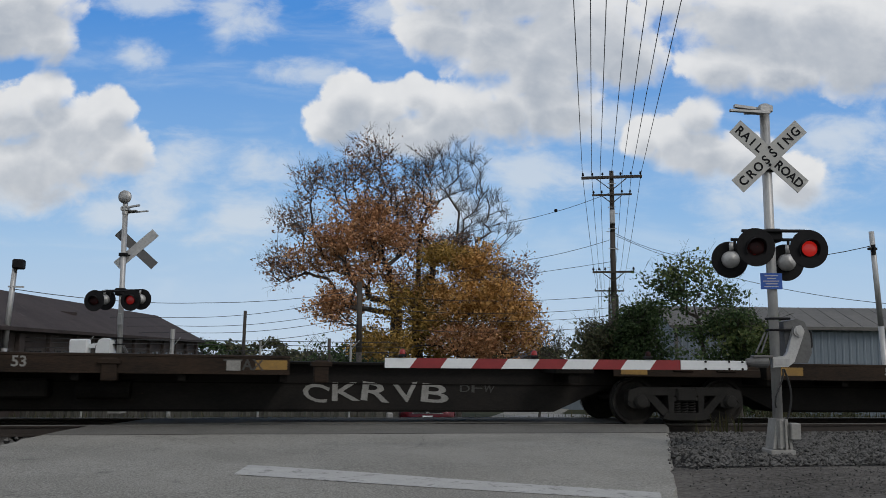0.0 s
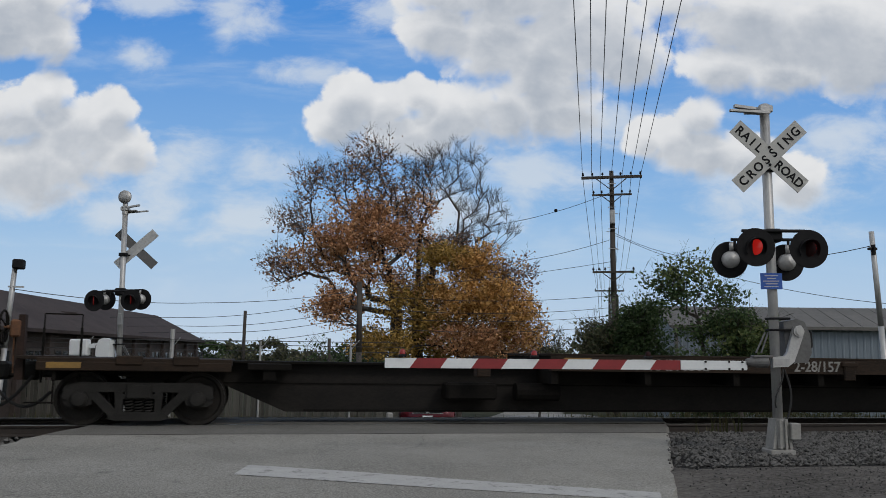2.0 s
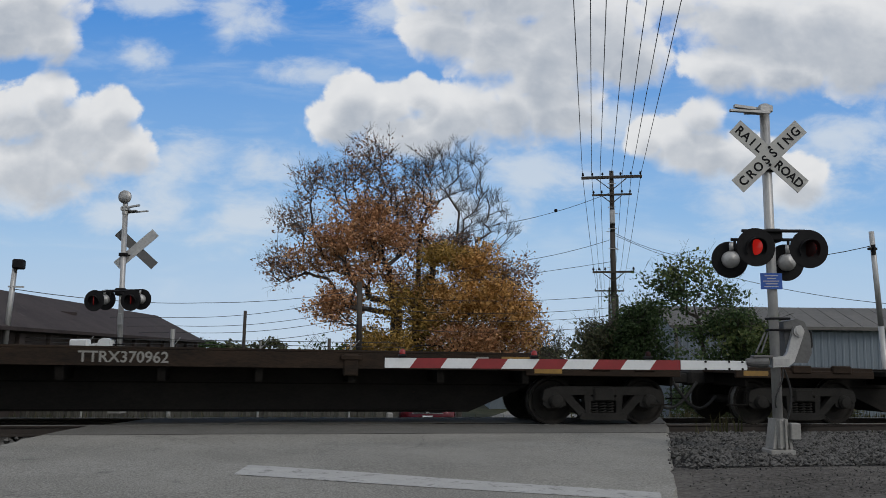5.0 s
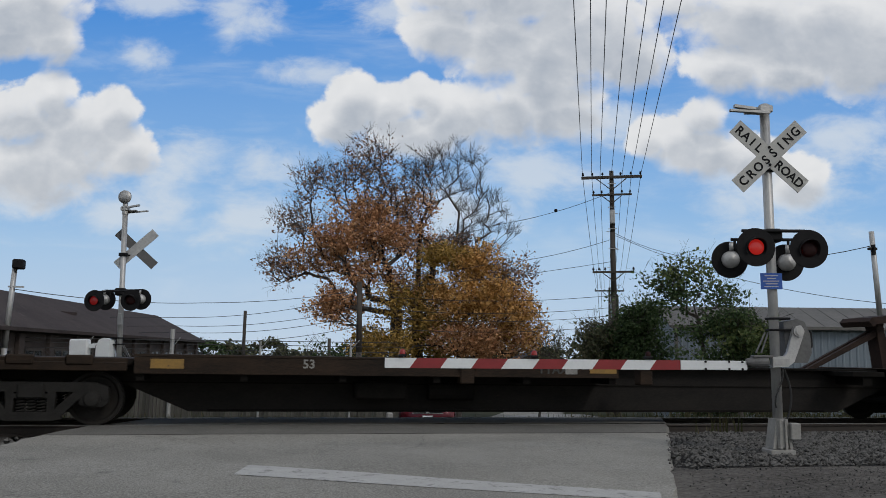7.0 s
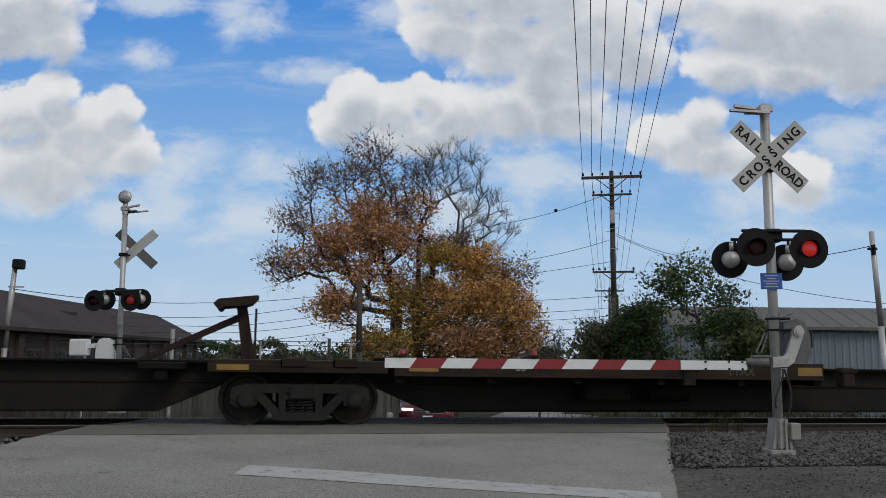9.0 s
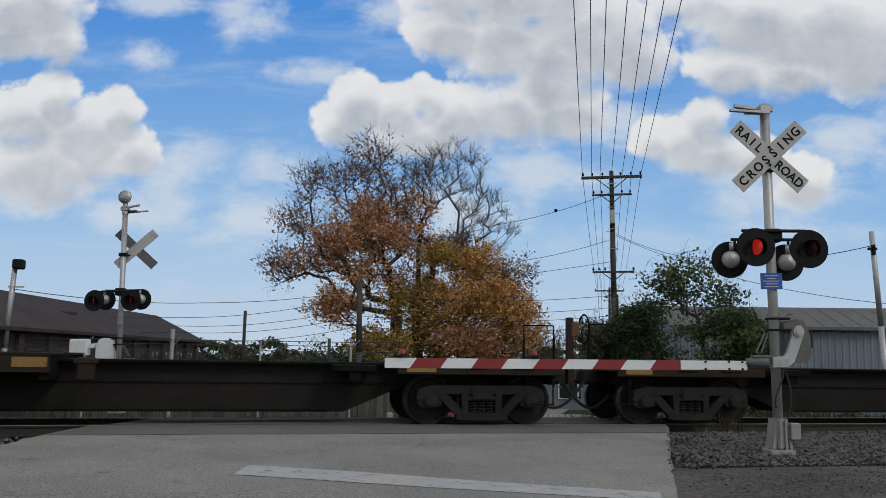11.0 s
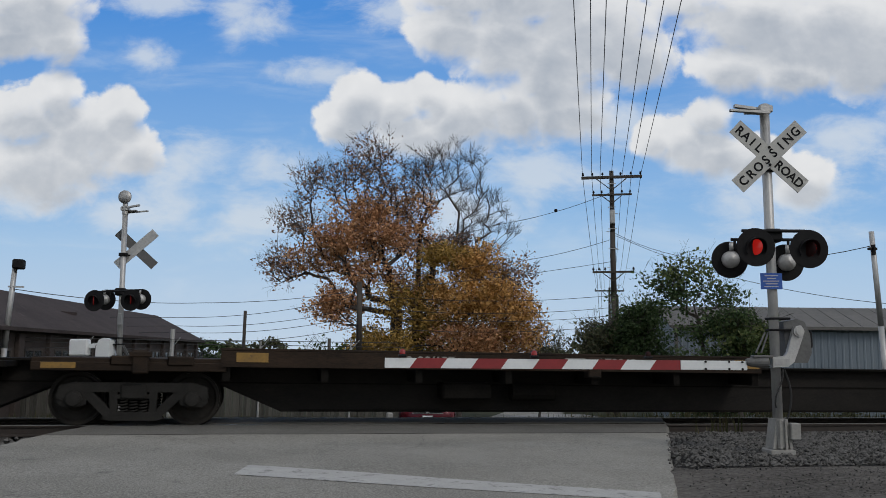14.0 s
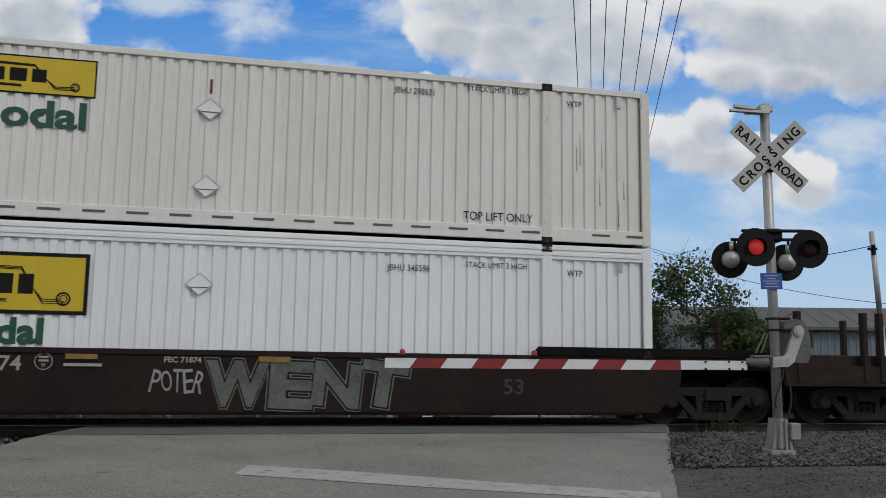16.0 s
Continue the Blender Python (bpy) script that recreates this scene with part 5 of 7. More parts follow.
def gate_arm(sig, m):
    """A striped arm reaching along -x from its pivot."""
    top = 0.062
    arm = new("gate_arm", mesh_of(box(fresh(), -0.95, -0.05, -0.012, 0.012, -0.06, 0.06, 0.004), "gate_arm"))
    arm.data.materials.append(GATE_WHITE)
    arm.parent = sig
    arm.matrix_basis = m
    lean = 0.045
    edges = (-0.958, -1.321, -1.711, -2.083, -2.482, -2.857, -3.264, -3.647, -4.038, -4.423, -4.779)
    for k, (x, x1) in enumerate(zip(edges, edges[1:])):
        red = k % 2 == 0
        bm = fresh()
        l0 = 0 if k == 0 else lean
        o = [(x1 - lean, -top), (x - l0, -top), (x + l0, top), (x1 + lean, top)]
        if k == len(edges) - 2:
            o[0], o[3] = (x1, -top), (x1, top)
        prism(bm, o, -0.014, 0.014)
        bmesh.ops.recalc_face_normals(bm, faces=bm.faces[:])
        part("red_stripe" if red else "white_stripe", bm, GATE_RED if red else GATE_WHITE, arm)
    for x in (-0.12, -0.3, -0.62):
        for z in (-0.045, 0.045):
            bm = fresh()
            tube(bm, (x, -0.03, z), (x, 0.0, z), 0.014, n=8)
            part("bolt", bm, BLACK, arm)
    for x, lens in ((-4.56, ARM_LENS), (-2.88, ARM_LENS), (-1.38, LENS_OFF)):
        bm = fresh()
        box(bm, x - 0.05, x + 0.05, -0.05, 0.05, 0.075, 0.11, 0.01)
        b = part("arm_lamp", bm, BLACK, arm)
        bm = fresh()
        lathe(bm, (x, 0, 0.1), (0, 0, 1), ((0, 0.036), (0.04, 0.038), (0.065, 0.028), (0.075, 0.001)), 14)
        part("arm_lens", bm, lens, b, "small red lamp glass", smooth=True)


def crossing_signal(m, arm_turn, words, bell, label):
    sig = thing("crossing_signal", label, "crossing signal", m, group="signals of the crossing")
    bm = fresh()
    up = 0.22 if bell else 0.03
    tube(bm, (0, 0, 0.3), (0, 0, 4.58 + up), 0.064, n=18)
    part("mast", bm, GALV, sig, "galvanised steel mast", smooth=True)
    bm = fresh()
    for i, s in enumerate((-1, 1)):
        prism(bm, ((s * 0.05, 0.4), (s * 0.075, 0.4), (s * 0.13, 0.02), (s * 0.09, 0.02)), -0.13, 0.13)
    box(bm, -0.07, 0.07, -0.15, 0.15, 0.02, 0.4, 0.02)
    box(bm, 0.02, 0.045, -0.175, -0.15, 0.02, 0.4)
    box(bm, -0.05, -0.02, -0.17, -0.15, 0.02, 0.4)
    box(bm, -0.17, 0.15, -0.17, 0.17, -0.08, 0.012, 0.012)
    bmesh.ops.recalc_face_normals(bm, faces=bm.faces[:])
    part("mast_base", bm, CONCRETE, sig, "pale cast base")
    bm = fresh()
    box(bm, 0.085, 0.215, -0.2, -0.06, 0.14, 0.35, 0.012)
    part("junction_box", bm, CONCRETE, sig)
    bm = fresh()
    low = 4.46 + (up + 0.08 if bell else 0)
    prism(bm, ((-0.52, low + 0.03), (0.02, low), (0.02, low + 0.03), (-0.52, low + 0.06)), -0.16, -0.1)
    prism(bm, ((-0.39, low + 0.14), (0.04, low + 0.08), (0.04, low + 0.12), (-0.39, low + 0.18)), 0.02, 0.09)
    box(bm, -0.28, -0.03, -0.11, 0.03, low + 0.03, low + 0.06, 0.01)
    box(bm, -0.09, 0.09, -0.09, 0.09, low + 0.04, low + 0.14, 0.015)
    bmesh.ops.recalc_face_normals(bm, faces=bm.faces[:])
    part("top_bracket", bm, GALV, sig)
    bm = fresh()
    lathe(bm, (0, 0, 4.5 + up), (0, 0, 1), ((0, 0.078), (0.08, 0.078), (0.1, 0.05), (0.1, 0.001)), 16)
    part("mast_cap", bm, GALV, sig)
    if bell:
        bm = fresh()
        lathe(bm, (0, 0.08, 5.14), (0, -1, 0), ((0, 0.001), (0.0, 0.16), (0.05, 0.165), (0.1, 0.12), (0.13, 0.001)), 20)
        box(bm, -0.05, 0.05, -0.03, 0.05, 4.56 + up, 5.06)
        part("bell", bm, GALV, sig, "round crossing bell", smooth=True)
    crossbuck(sig, -0.09 if words else -0.2, 3.88, words, 0.0 if words else -0.22, 0.0 if words else 16.0)
    bm = fresh()
    tube(bm, (-0.42, -0.12, 2.86), (0.42, -0.12, 2.86), 0.022, n=8)
    tube(bm, (-0.42, 0.3, 2.8), (0.42, 0.3, 2.8), 0.022, n=8)
    tube(bm, (0.05, -0.12, 2.86), (0.05, 0.3, 2.8), 0.03, n=8)
    for x in (-0.37, 0.37):
        tube(bm, (x, -0.12, 2.86), (x, -0.12, 2.7), 0.02, n=8)
        tube(bm, (x, 0.3, 2.8), (x, 0.3, 2.66), 0.02, n=8)
    box(bm, -0.09, 0.14, -0.1, 0.12, 2.72, 2.9, 0.03)
    part("lamp_crossarm", bm, BLACK, sig)
    # seen from the road side the lamps face front and back, a pair each way
    heads = ((-0.276, -0.2, 2.629, 0), (0.425, -0.2, 2.61, 1), (-0.415, 0.38, 2.529, 0), (0.36, 0.38, 2.494, 1))
    if bell:
        heads = ((-0.4, -0.2, 2.64, 0), (0.52, -0.2, 2.64, 1), (-0.44, 0.38, 2.58, 1), (0.48, 0.38, 2.58, 0))
    for x, y, z, turn_first in heads:
        lamp_head(sig, x, y, z, y < 0, turn_first, LENS_FAINT if bell else LENS_ON)
    bm = fresh()
    box(bm, -0.185, 0.105, -0.09, -0.08, 2.085, 2.3, 0.02)
    if bell:
        bm = box(fresh(), -0.1, 0.02, 0.07, 0.14, 2.0, 2.3, 0.02)
    plate = part("notice_plate", bm, GALV if bell else SIGN_BLUE, sig, "grey junction box" if bell else "blue emergency notice plate")
    for k, (a, b) in enumerate(() if bell else ((-0.13, 0.05), (-0.1, 0.02), (-0.15, 0.06), (-0.12, 0.04), (-0.14, 0.05))):
        bm = fresh()
        z = 2.265 - k * 0.036
        box(bm, a, b, -0.094, -0.09, z - 0.006, z + 0.006)
        part("notice_line", bm, SIGN_FACE, plate)
    # gate mechanism
    bm = fresh()
    for z in (1.55, 1.7):
        box(bm, -0.08, 0.2, -0.075, 0.1, z - 0.015, z + 0.015, 0.008)
    part("clamp", bm, BLACK, sig)
    bm = fresh()
    prism(bm, ((0.14, 1.12), (0.42, 1.12), (0.48, 1.25), (0.47, 1.5), (0.4, 1.66), (0.3, 1.7), (0.12, 1.66)), -0.02, 0.24)
    bmesh.ops.recalc_face_normals(bm, faces=bm.faces[:])
    mech = part("gate_mechanism", bm, GATE_WHITE if bell else MECH_GREY, sig, "grey cast gate mechanism housing")
    bm = fresh()
    box(bm, 0.46, 0.52, 0.0, 0.2, 1.3, 1.55, 0.03)
    part("motor_cover", bm, BLACK, mech)
    bm = fresh()
    prism(bm, ((-0.08, 1.06), (0.12, 1.07), (0.2, 1.13), (0.25, 1.25), (0.33, 1.46), (0.35, 1.54), (0.31, 1.61), (0.24, 1.6), (0.2, 1.53), (0.16, 1.4), (0.12, 1.26), (0.08, 1.21), (-0.08, 1.19)), -0.12, -0.05)
    bmesh.ops.recalc_face_normals(bm, faces=bm.faces[:])
    bracket = part("arm_bracket", bm, GATE_WHITE if bell else ALU, sig, "white cast arm bracket" if bell else "silver cast arm bracket")
    bm = fresh()
    lathe(bm, (0.27, -0.12, 1.53), (0, -1, 0), ((0, 0.07), (0.03, 0.07), (0.03, 0.045), (0.05, 0.045), (0.05, 0.001)), 16)
    part("pivot_hub", bm, GALV, bracket)
    bm = fresh()
    box(bm, -0.07, 0.14, -0.126, -0.12, 1.09, 1.17)
    part("maker_plate", bm, GALV, bracket)
    bm = fresh()
    lathe(bm, (-0.12, -0.08, 1.13), (-1, 0, 0), ((0, 0.04), (0.02, 0.075), (0.14, 0.075), (0.24, 0.06), (0.3, 0.04), (0.3, 0.001)), 14)
    box(bm, -0.34, -0.08, -0.14, -0.02, 1.18, 1.22, 0.01)
    tube(bm, (-0.26, -0.02, 1.25), (-0.12, 0.0, 1.52), 0.012, n=6)
    tube(bm, (-0.2, -0.05, 1.25), (-0.08, 0.0, 1.52), 0.012, n=6)
    part("arm_adapter", bm, MECH_GREY, sig)
    if bell:
        bm = fresh()
        box(bm, 0.75, 1.22, -0.05, 0.15, 1.28, 1.68, 0.03)
        part("counterweight", bm, GATE_WHITE, sig, "white counterweight plate")
        bm = fresh()
        prism(bm, ((0.3, 1.48), (0.3, 1.62), (0.8, 1.55), (0.8, 1.46)), -0.06, 0.06)
        bmesh.ops.recalc_face_normals(bm, faces=bm.faces[:])
        part("counterweight_arm", bm, GATE_WHITE, sig)
    bm = fresh()
    last = Vector((0.06, -0.08, 1.04))
    for i in range(1, 9):
        f = i / 8
        p = Vector((0.06 - 0.2 * math.sin(f * 2.2) * f + 0.05 * f, -0.09, 1.04 - 0.5 * f))
        tube(bm, last, p, 0.01, n=6, caps=False)
        last = p
    last = Vector((0.1, -0.02, 1.04))
    for i in range(1, 9):
        f = i / 8
        p = Vector((0.1 + 0.08 * math.sin(f * 3.1), -0.02, 1.04 - 0.68 * f))
        tube(bm, last, p, 0.014, n=6, caps=False)
        last = p
    part("cable", bm, RUBBER, sig)
    gate_arm(sig, pose(-0.36, -0.08, 0.85 if bell else 1.083, 0, 0.25, arm_turn))
    return sig


crossing_signal(pose(6.745, 10.05, 0.03, 0, -0.65, -12), 5.5, True, False, "galvanised crossing signal with crossbuck, red lamps and lowered gate")
crossing_signal(pose(-3.1, 21.68, -0.22, 0, 1.2, 160), 18, False, True, "galvanised crossing signal with bell, seen from behind")


# ---- the far side: fences, poles and wires ----
def wire(name, points, sag, r, label):
    """A sagging cable through the given points."""
    bm = fresh()
    line = [Vector(points[0])]
    for p, q in zip(points, points[1:]):
        p, q = Vector(p), Vector(q)
        for i in range(1, 15):
            f = i / 14
            line.append(p.lerp(q, f) - Vector((0, 0, sag * 4 * f * (1 - f))))
    aside = (line[-1] - line[0]).cross(Vector((0, 0, 1))).normalized() * r
    up = Vector((0, 0, r))
    rings = [[bm.verts.new(c + o) for o in (aside, up, -aside, -up)] for c in line]
    for a, b in zip(rings, rings[1:]):
        for i in range(4):
            bm.faces.new((a[i], a[(i + 1) % 4], b[(i + 1) % 4], b[i]))
    return tagged(part(name, bm, WIRE), label, "wire", "overhead wires")


ALONG = Vector((0.395, 0.918, 0)).normalized()
ACROSS = Vector((0.918, -0.395, 0)).normalized()


def utility_pole(foot, height, lean=0.0, dressed=True, label="tall weathered wooden utility pole with crossarms"):
    e = thing("utility_pole", label, "utility pole", pose(*foot, 0, lean, math.degrees(math.atan2(ACROSS.y, ACROSS.x))))
    bm = fresh()
    for k in range(4):
        tube(bm, (0, 0, height * k / 4), (0, 0, height * (k + 1) / 4), 0.19 - 0.02 * k, 0.17 - 0.02 * k, n=12)
    part("pole", bm, POLE_WOOD, e, smooth=True)
    arms = ((height - 0.35, 1.5, 0.07, (-1.42, -0.95, -0.45, 0.45, 0.95, 1.42)), (height - 1.25, 0.98, 0.05, (-0.9, -0.5, 0.5, 0.9)), (height - 5.15, 1.02, 0.05, (-0.98, -0.7, -0.4, 0.98))) if dressed else ((height - 0.35, 1.5, 0.07, (-1.42, 0, 1.42)),)
    for z, half, t, pins in arms:
        bm = fresh()
        box(bm, -half, half, -0.2, -0.2 + t * 1.6, z - t, z + t, 0.01)
        arm = part("crossarm", bm, POLE_WOOD, e)
        for x in pins:
            bm = fresh()
            lathe(bm, (x, -0.15, z + t), (0, 0, 1), ((0, 0.02), (0.05, 0.02), (0.06, 0.055), (0.1, 0.06), (0.13, 0.04), (0.17, 0.045), (0.19, 0.001)), 8)
            part("insulator", bm, BLACK, arm)
        bm = fresh()
        for s in (-1, 1):
            tube(bm, (s * half * 0.5, -0.16, z - t), (0, -0.16, z - half * 0.45), 0.025, n=5)
        part("arm_brace", bm, POLE_WOOD, arm)
    if dressed:
        bm = fresh()
        box(bm, -0.13, 0.13, -0.42, -0.2, height - 2.75, height - 2.05, 0.04)
        part("pole_box", bm, GALV, e, "grey equipment box")
        bm = fresh()
        for z in (height - 0.7, height - 1.9, height - 3.0, height - 4.0):
            box(bm, -0.2, 0.2, -0.2, -0.16, z, z + 0.03)
        for k in range(9):
            z = height * 0.25 + k * 0.9
            box(bm, -0.3 if k % 2 else 0.15, -0.15 if k % 2 else 0.3, -0.03, 0.03, z, z + 0.03)
        part("pole_step", bm, GALV, e)
        bm = fresh()
        tube(bm, (0.2, -0.12, 0), (0.17, -0.12, height * 0.5), 0.05, n=8)
        part("conduit", bm, POLE_WOOD, e)
    return e


POLE_FOOT, POLE_H = Vector((17.45, 39.2, -1.95)), 12.55
utility_pole(POLE_FOOT, POLE_H, -0.6)
FAR_POLE = POLE_FOOT + ALONG * 46 + Vector((0, 0, -0.6))
utility_pole(FAR_POLE, 11.0, 0, False, "distant wooden utility pole down the road")
RUN = Vector((0.3824, 0.9235, -0.0292)) * 52
NEAR_POLE = POLE_FOOT - Vector((RUN.x, RUN.y, -1.8))
utility_pole(NEAR_POLE, 12.2, 0, False, "wooden utility pole behind the viewer")
for x in (-1.46, -1.0, -0.57, 0.0, 0.53, 0.99, 1.46):
    top = POLE_FOOT + ACROSS * x + Vector((-0.13, 0, POLE_H - 0.1))
    wire("power_line", (top - RUN, top), 0.12, 0.013, "thin dark overhead power line")
    wire("power_line", (top, FAR_POLE + ACROSS * x * 0.9 + Vector((0, 0, 11.0))), 0.35, 0.013, "thin dark overhead power line")
for x in (-0.9, -0.7):
    wire("power_line", (POLE_FOOT + ACROSS * x + Vector((0, 0, POLE_H - 5.0)), FAR_POLE + ACROSS * x + Vector((0, 0, 6.5))), 0.4, 0.012, "thin dark overhead power line")

wire("service_line", ((-7.2, 28.2, 3.0), (-2.1, 36.4, 3.2), (4.8, 39.9, 4.2), (17.4, 39.2, 6.0)), 0.15, 0.012, "thin service line between poles")
for z0, z1 in ((2.8, 4.0), (2.4, 3.4), (2.1, 3.0), (1.7, 2.5)):
    wire("service_line", ((-30, 44, z0 + 0.4), (-3.5, 42.2, z0), (4.8, 40.0, z1), (17.4, 39.2, z1 + 0.3)), 0.3, 0.012, "thin service line between poles")
wire("service_line", ((17.3, 39.2, 9.5), (11.3, 39.8, 7.6), (4.8, 39.9, 6.0)), 0.2, 0.013, "slack drop line with a small ball")
wire("service_line", ((17.3, 39.2, 7.1), (10.8, 39.8, 5.6), (4.8, 39.9, 5.0)), 0.2, 0.012, "slack drop line into the tree")
wire("service_line", ((17.5, 39.2, 7.4), (17.2, 20.8, 4.5)), 0.9, 0.012, "drooping service line to a steel post")
wire("service_line", ((17.5, 39.2, 7.3), (24, 26, 3.2)), 0.7, 0.012, "drooping service line over the shed")
bm = fresh()
bmesh.ops.create_icosphere(bm, subdivisions=2, radius=0.09, matrix=Matrix.Translation((14.4, 39.35, 8.43)))
tagged(part("line_marker", bm, BLACK), "small dark ball clipped on the wire", "wire marker")


def plain_pole(name, foot, top, r, material, label, category="pole"):
    bm = fresh()
    d = Vector(top) - Vector(foot)
    tube(bm, foot, Vector(foot) + d * 0.5, r, r * 0.92, n=10)
    tube(bm, Vector(foot) + d * 0.5, top, r * 0.92, r * 0.85, n=10)
    e = thing(name, label, category)
    part("pole", bm, material, e, smooth=True)
    return e


lamp = plain_pole("flood_light_pole", (-7.5, 28.25, -1.4), (-7.25, 28.22, 3.8), 0.09, GALV, "pale steel pole with a floodlight on top", "light pole")
bm = fresh()
box(bm, -7.3, -6.98, 28.0, 28.35, 3.62, 3.92, 0.04)
part("flood_light", bm, BLACK, lamp, "dark box floodlight")
bm = fresh()
box(bm, -7.4, -6.95, 28.15, 28.2, 3.05, 3.1)
part("bracket", bm, GALV, lamp)
plain_pole("wooden_post", (-0.38, 34.9, -1.9), (-0.36, 34.9, 2.85), 0.075, POLE_WOOD, "slim dark wooden post beyond the fence", "post")
plain_pole("wooden_pole", (4.9, 39.9, -2.0), (4.8, 39.9, 4.6), 0.15, POLE_WOOD, "weathered wooden pole under the tree", "pole")
plain_pole("wooden_pole", (3.5, 39.9, -2.0), (3.45, 39.9, 1.9), 0.09, POLE_WOOD, "short dark pole beside the tree", "pole")
steel = plain_pole("steel_post", (17.45, 20.75, -0.5), (17.15, 20.8, 4.9), 0.085, GALV, "bare grey steel post with a cable clamp", "post")
bm = fresh()
box(bm, 16.95, 17.2, 20.65, 20.75, 4.35, 4.42)
box(bm, 17.05, 17.1, 20.6, 20.72, 4.2, 4.5)
part("cable_clamp", bm, BLACK, steel)


def fence():
    e = thing("fence", "grey slatted fence with steel posts and barbed wire", "fence")
    rnd = random.Random(8)
    a, b = Vector((-11.5, 31.5, 0)), Vector((4.6, 26.2, 0))
    d = (b - a).normalized()
    length = (b - a).length
    bm = fresh()
    box(bm, -0.05, 0.05, -0.012, 0.012, 0, 1.0, 0.004)
    me = mesh_of(bm, "slat")
    n = int(length / 0.118)
    for i in range(n):
        p = a + d * (i * 0.118)
        h = 1.75 + rnd.uniform(-0.1, 0.05) + 0.12 * noise.noise((i * 0.05, 0, 0))
        m = pose(p.x, p.y, level(p.y) - 0.12, 0, rnd.uniform(-1.2, 1.2), math.degrees(math.atan2(d.y, d.x))) @ Matrix.Diagonal((1, 1, h, 1))
        part("slat", me, GREY_WOOD, e, at=m)
    k = 0
    while k * 2.9 < length:
        p = a + d * (k * 2.9 + 0.75)
        bm = fresh()
        tube(bm, (p.x, p.y - 0.06, level(p.y) - 0.1), (p.x, p.y - 0.06, 1.9 if k % 4 == 3 else 1.55), 0.07 if k % 4 == 3 else 0.035, n=8)
        post = part("fence_post", bm, GALV, e)
        bm = fresh()
        tube(bm, (p.x, p.y - 0.06, 1.3), (p.x + 0.25, p.y - 0.2, 1.62), 0.015, n=5)
        part("barb_arm", bm, GALV, post)
        k += 1
    for z, off in ((1.25, 0.0), (1.42, -0.08), (1.55, -0.16), (0.9, 0)):
        bm = fresh()
        tube(bm, a + Vector((0, off, z)), b + Vector((0, off, z)), 0.014, n=4)
        part("fence_wire", bm, WIRE, e)
    # woven mesh above the slats
    bm = fresh()
    z0, z1 = 0.4, 1.25
    s = 0.0
    while s < length - 1:
        for sg in (1, -1):
            p = a + d * (s + (0 if sg > 0 else 0.85))
            q = a + d * (s + (0.85 if sg > 0 else 0))
            tube(bm, p + Vector((0, -0.02, z0)), q + Vector((0, -0.02, z1)), 0.006, n=3, caps=False)
        s += 0.17
    part("chain_link", bm, WIRE, e)


fence()


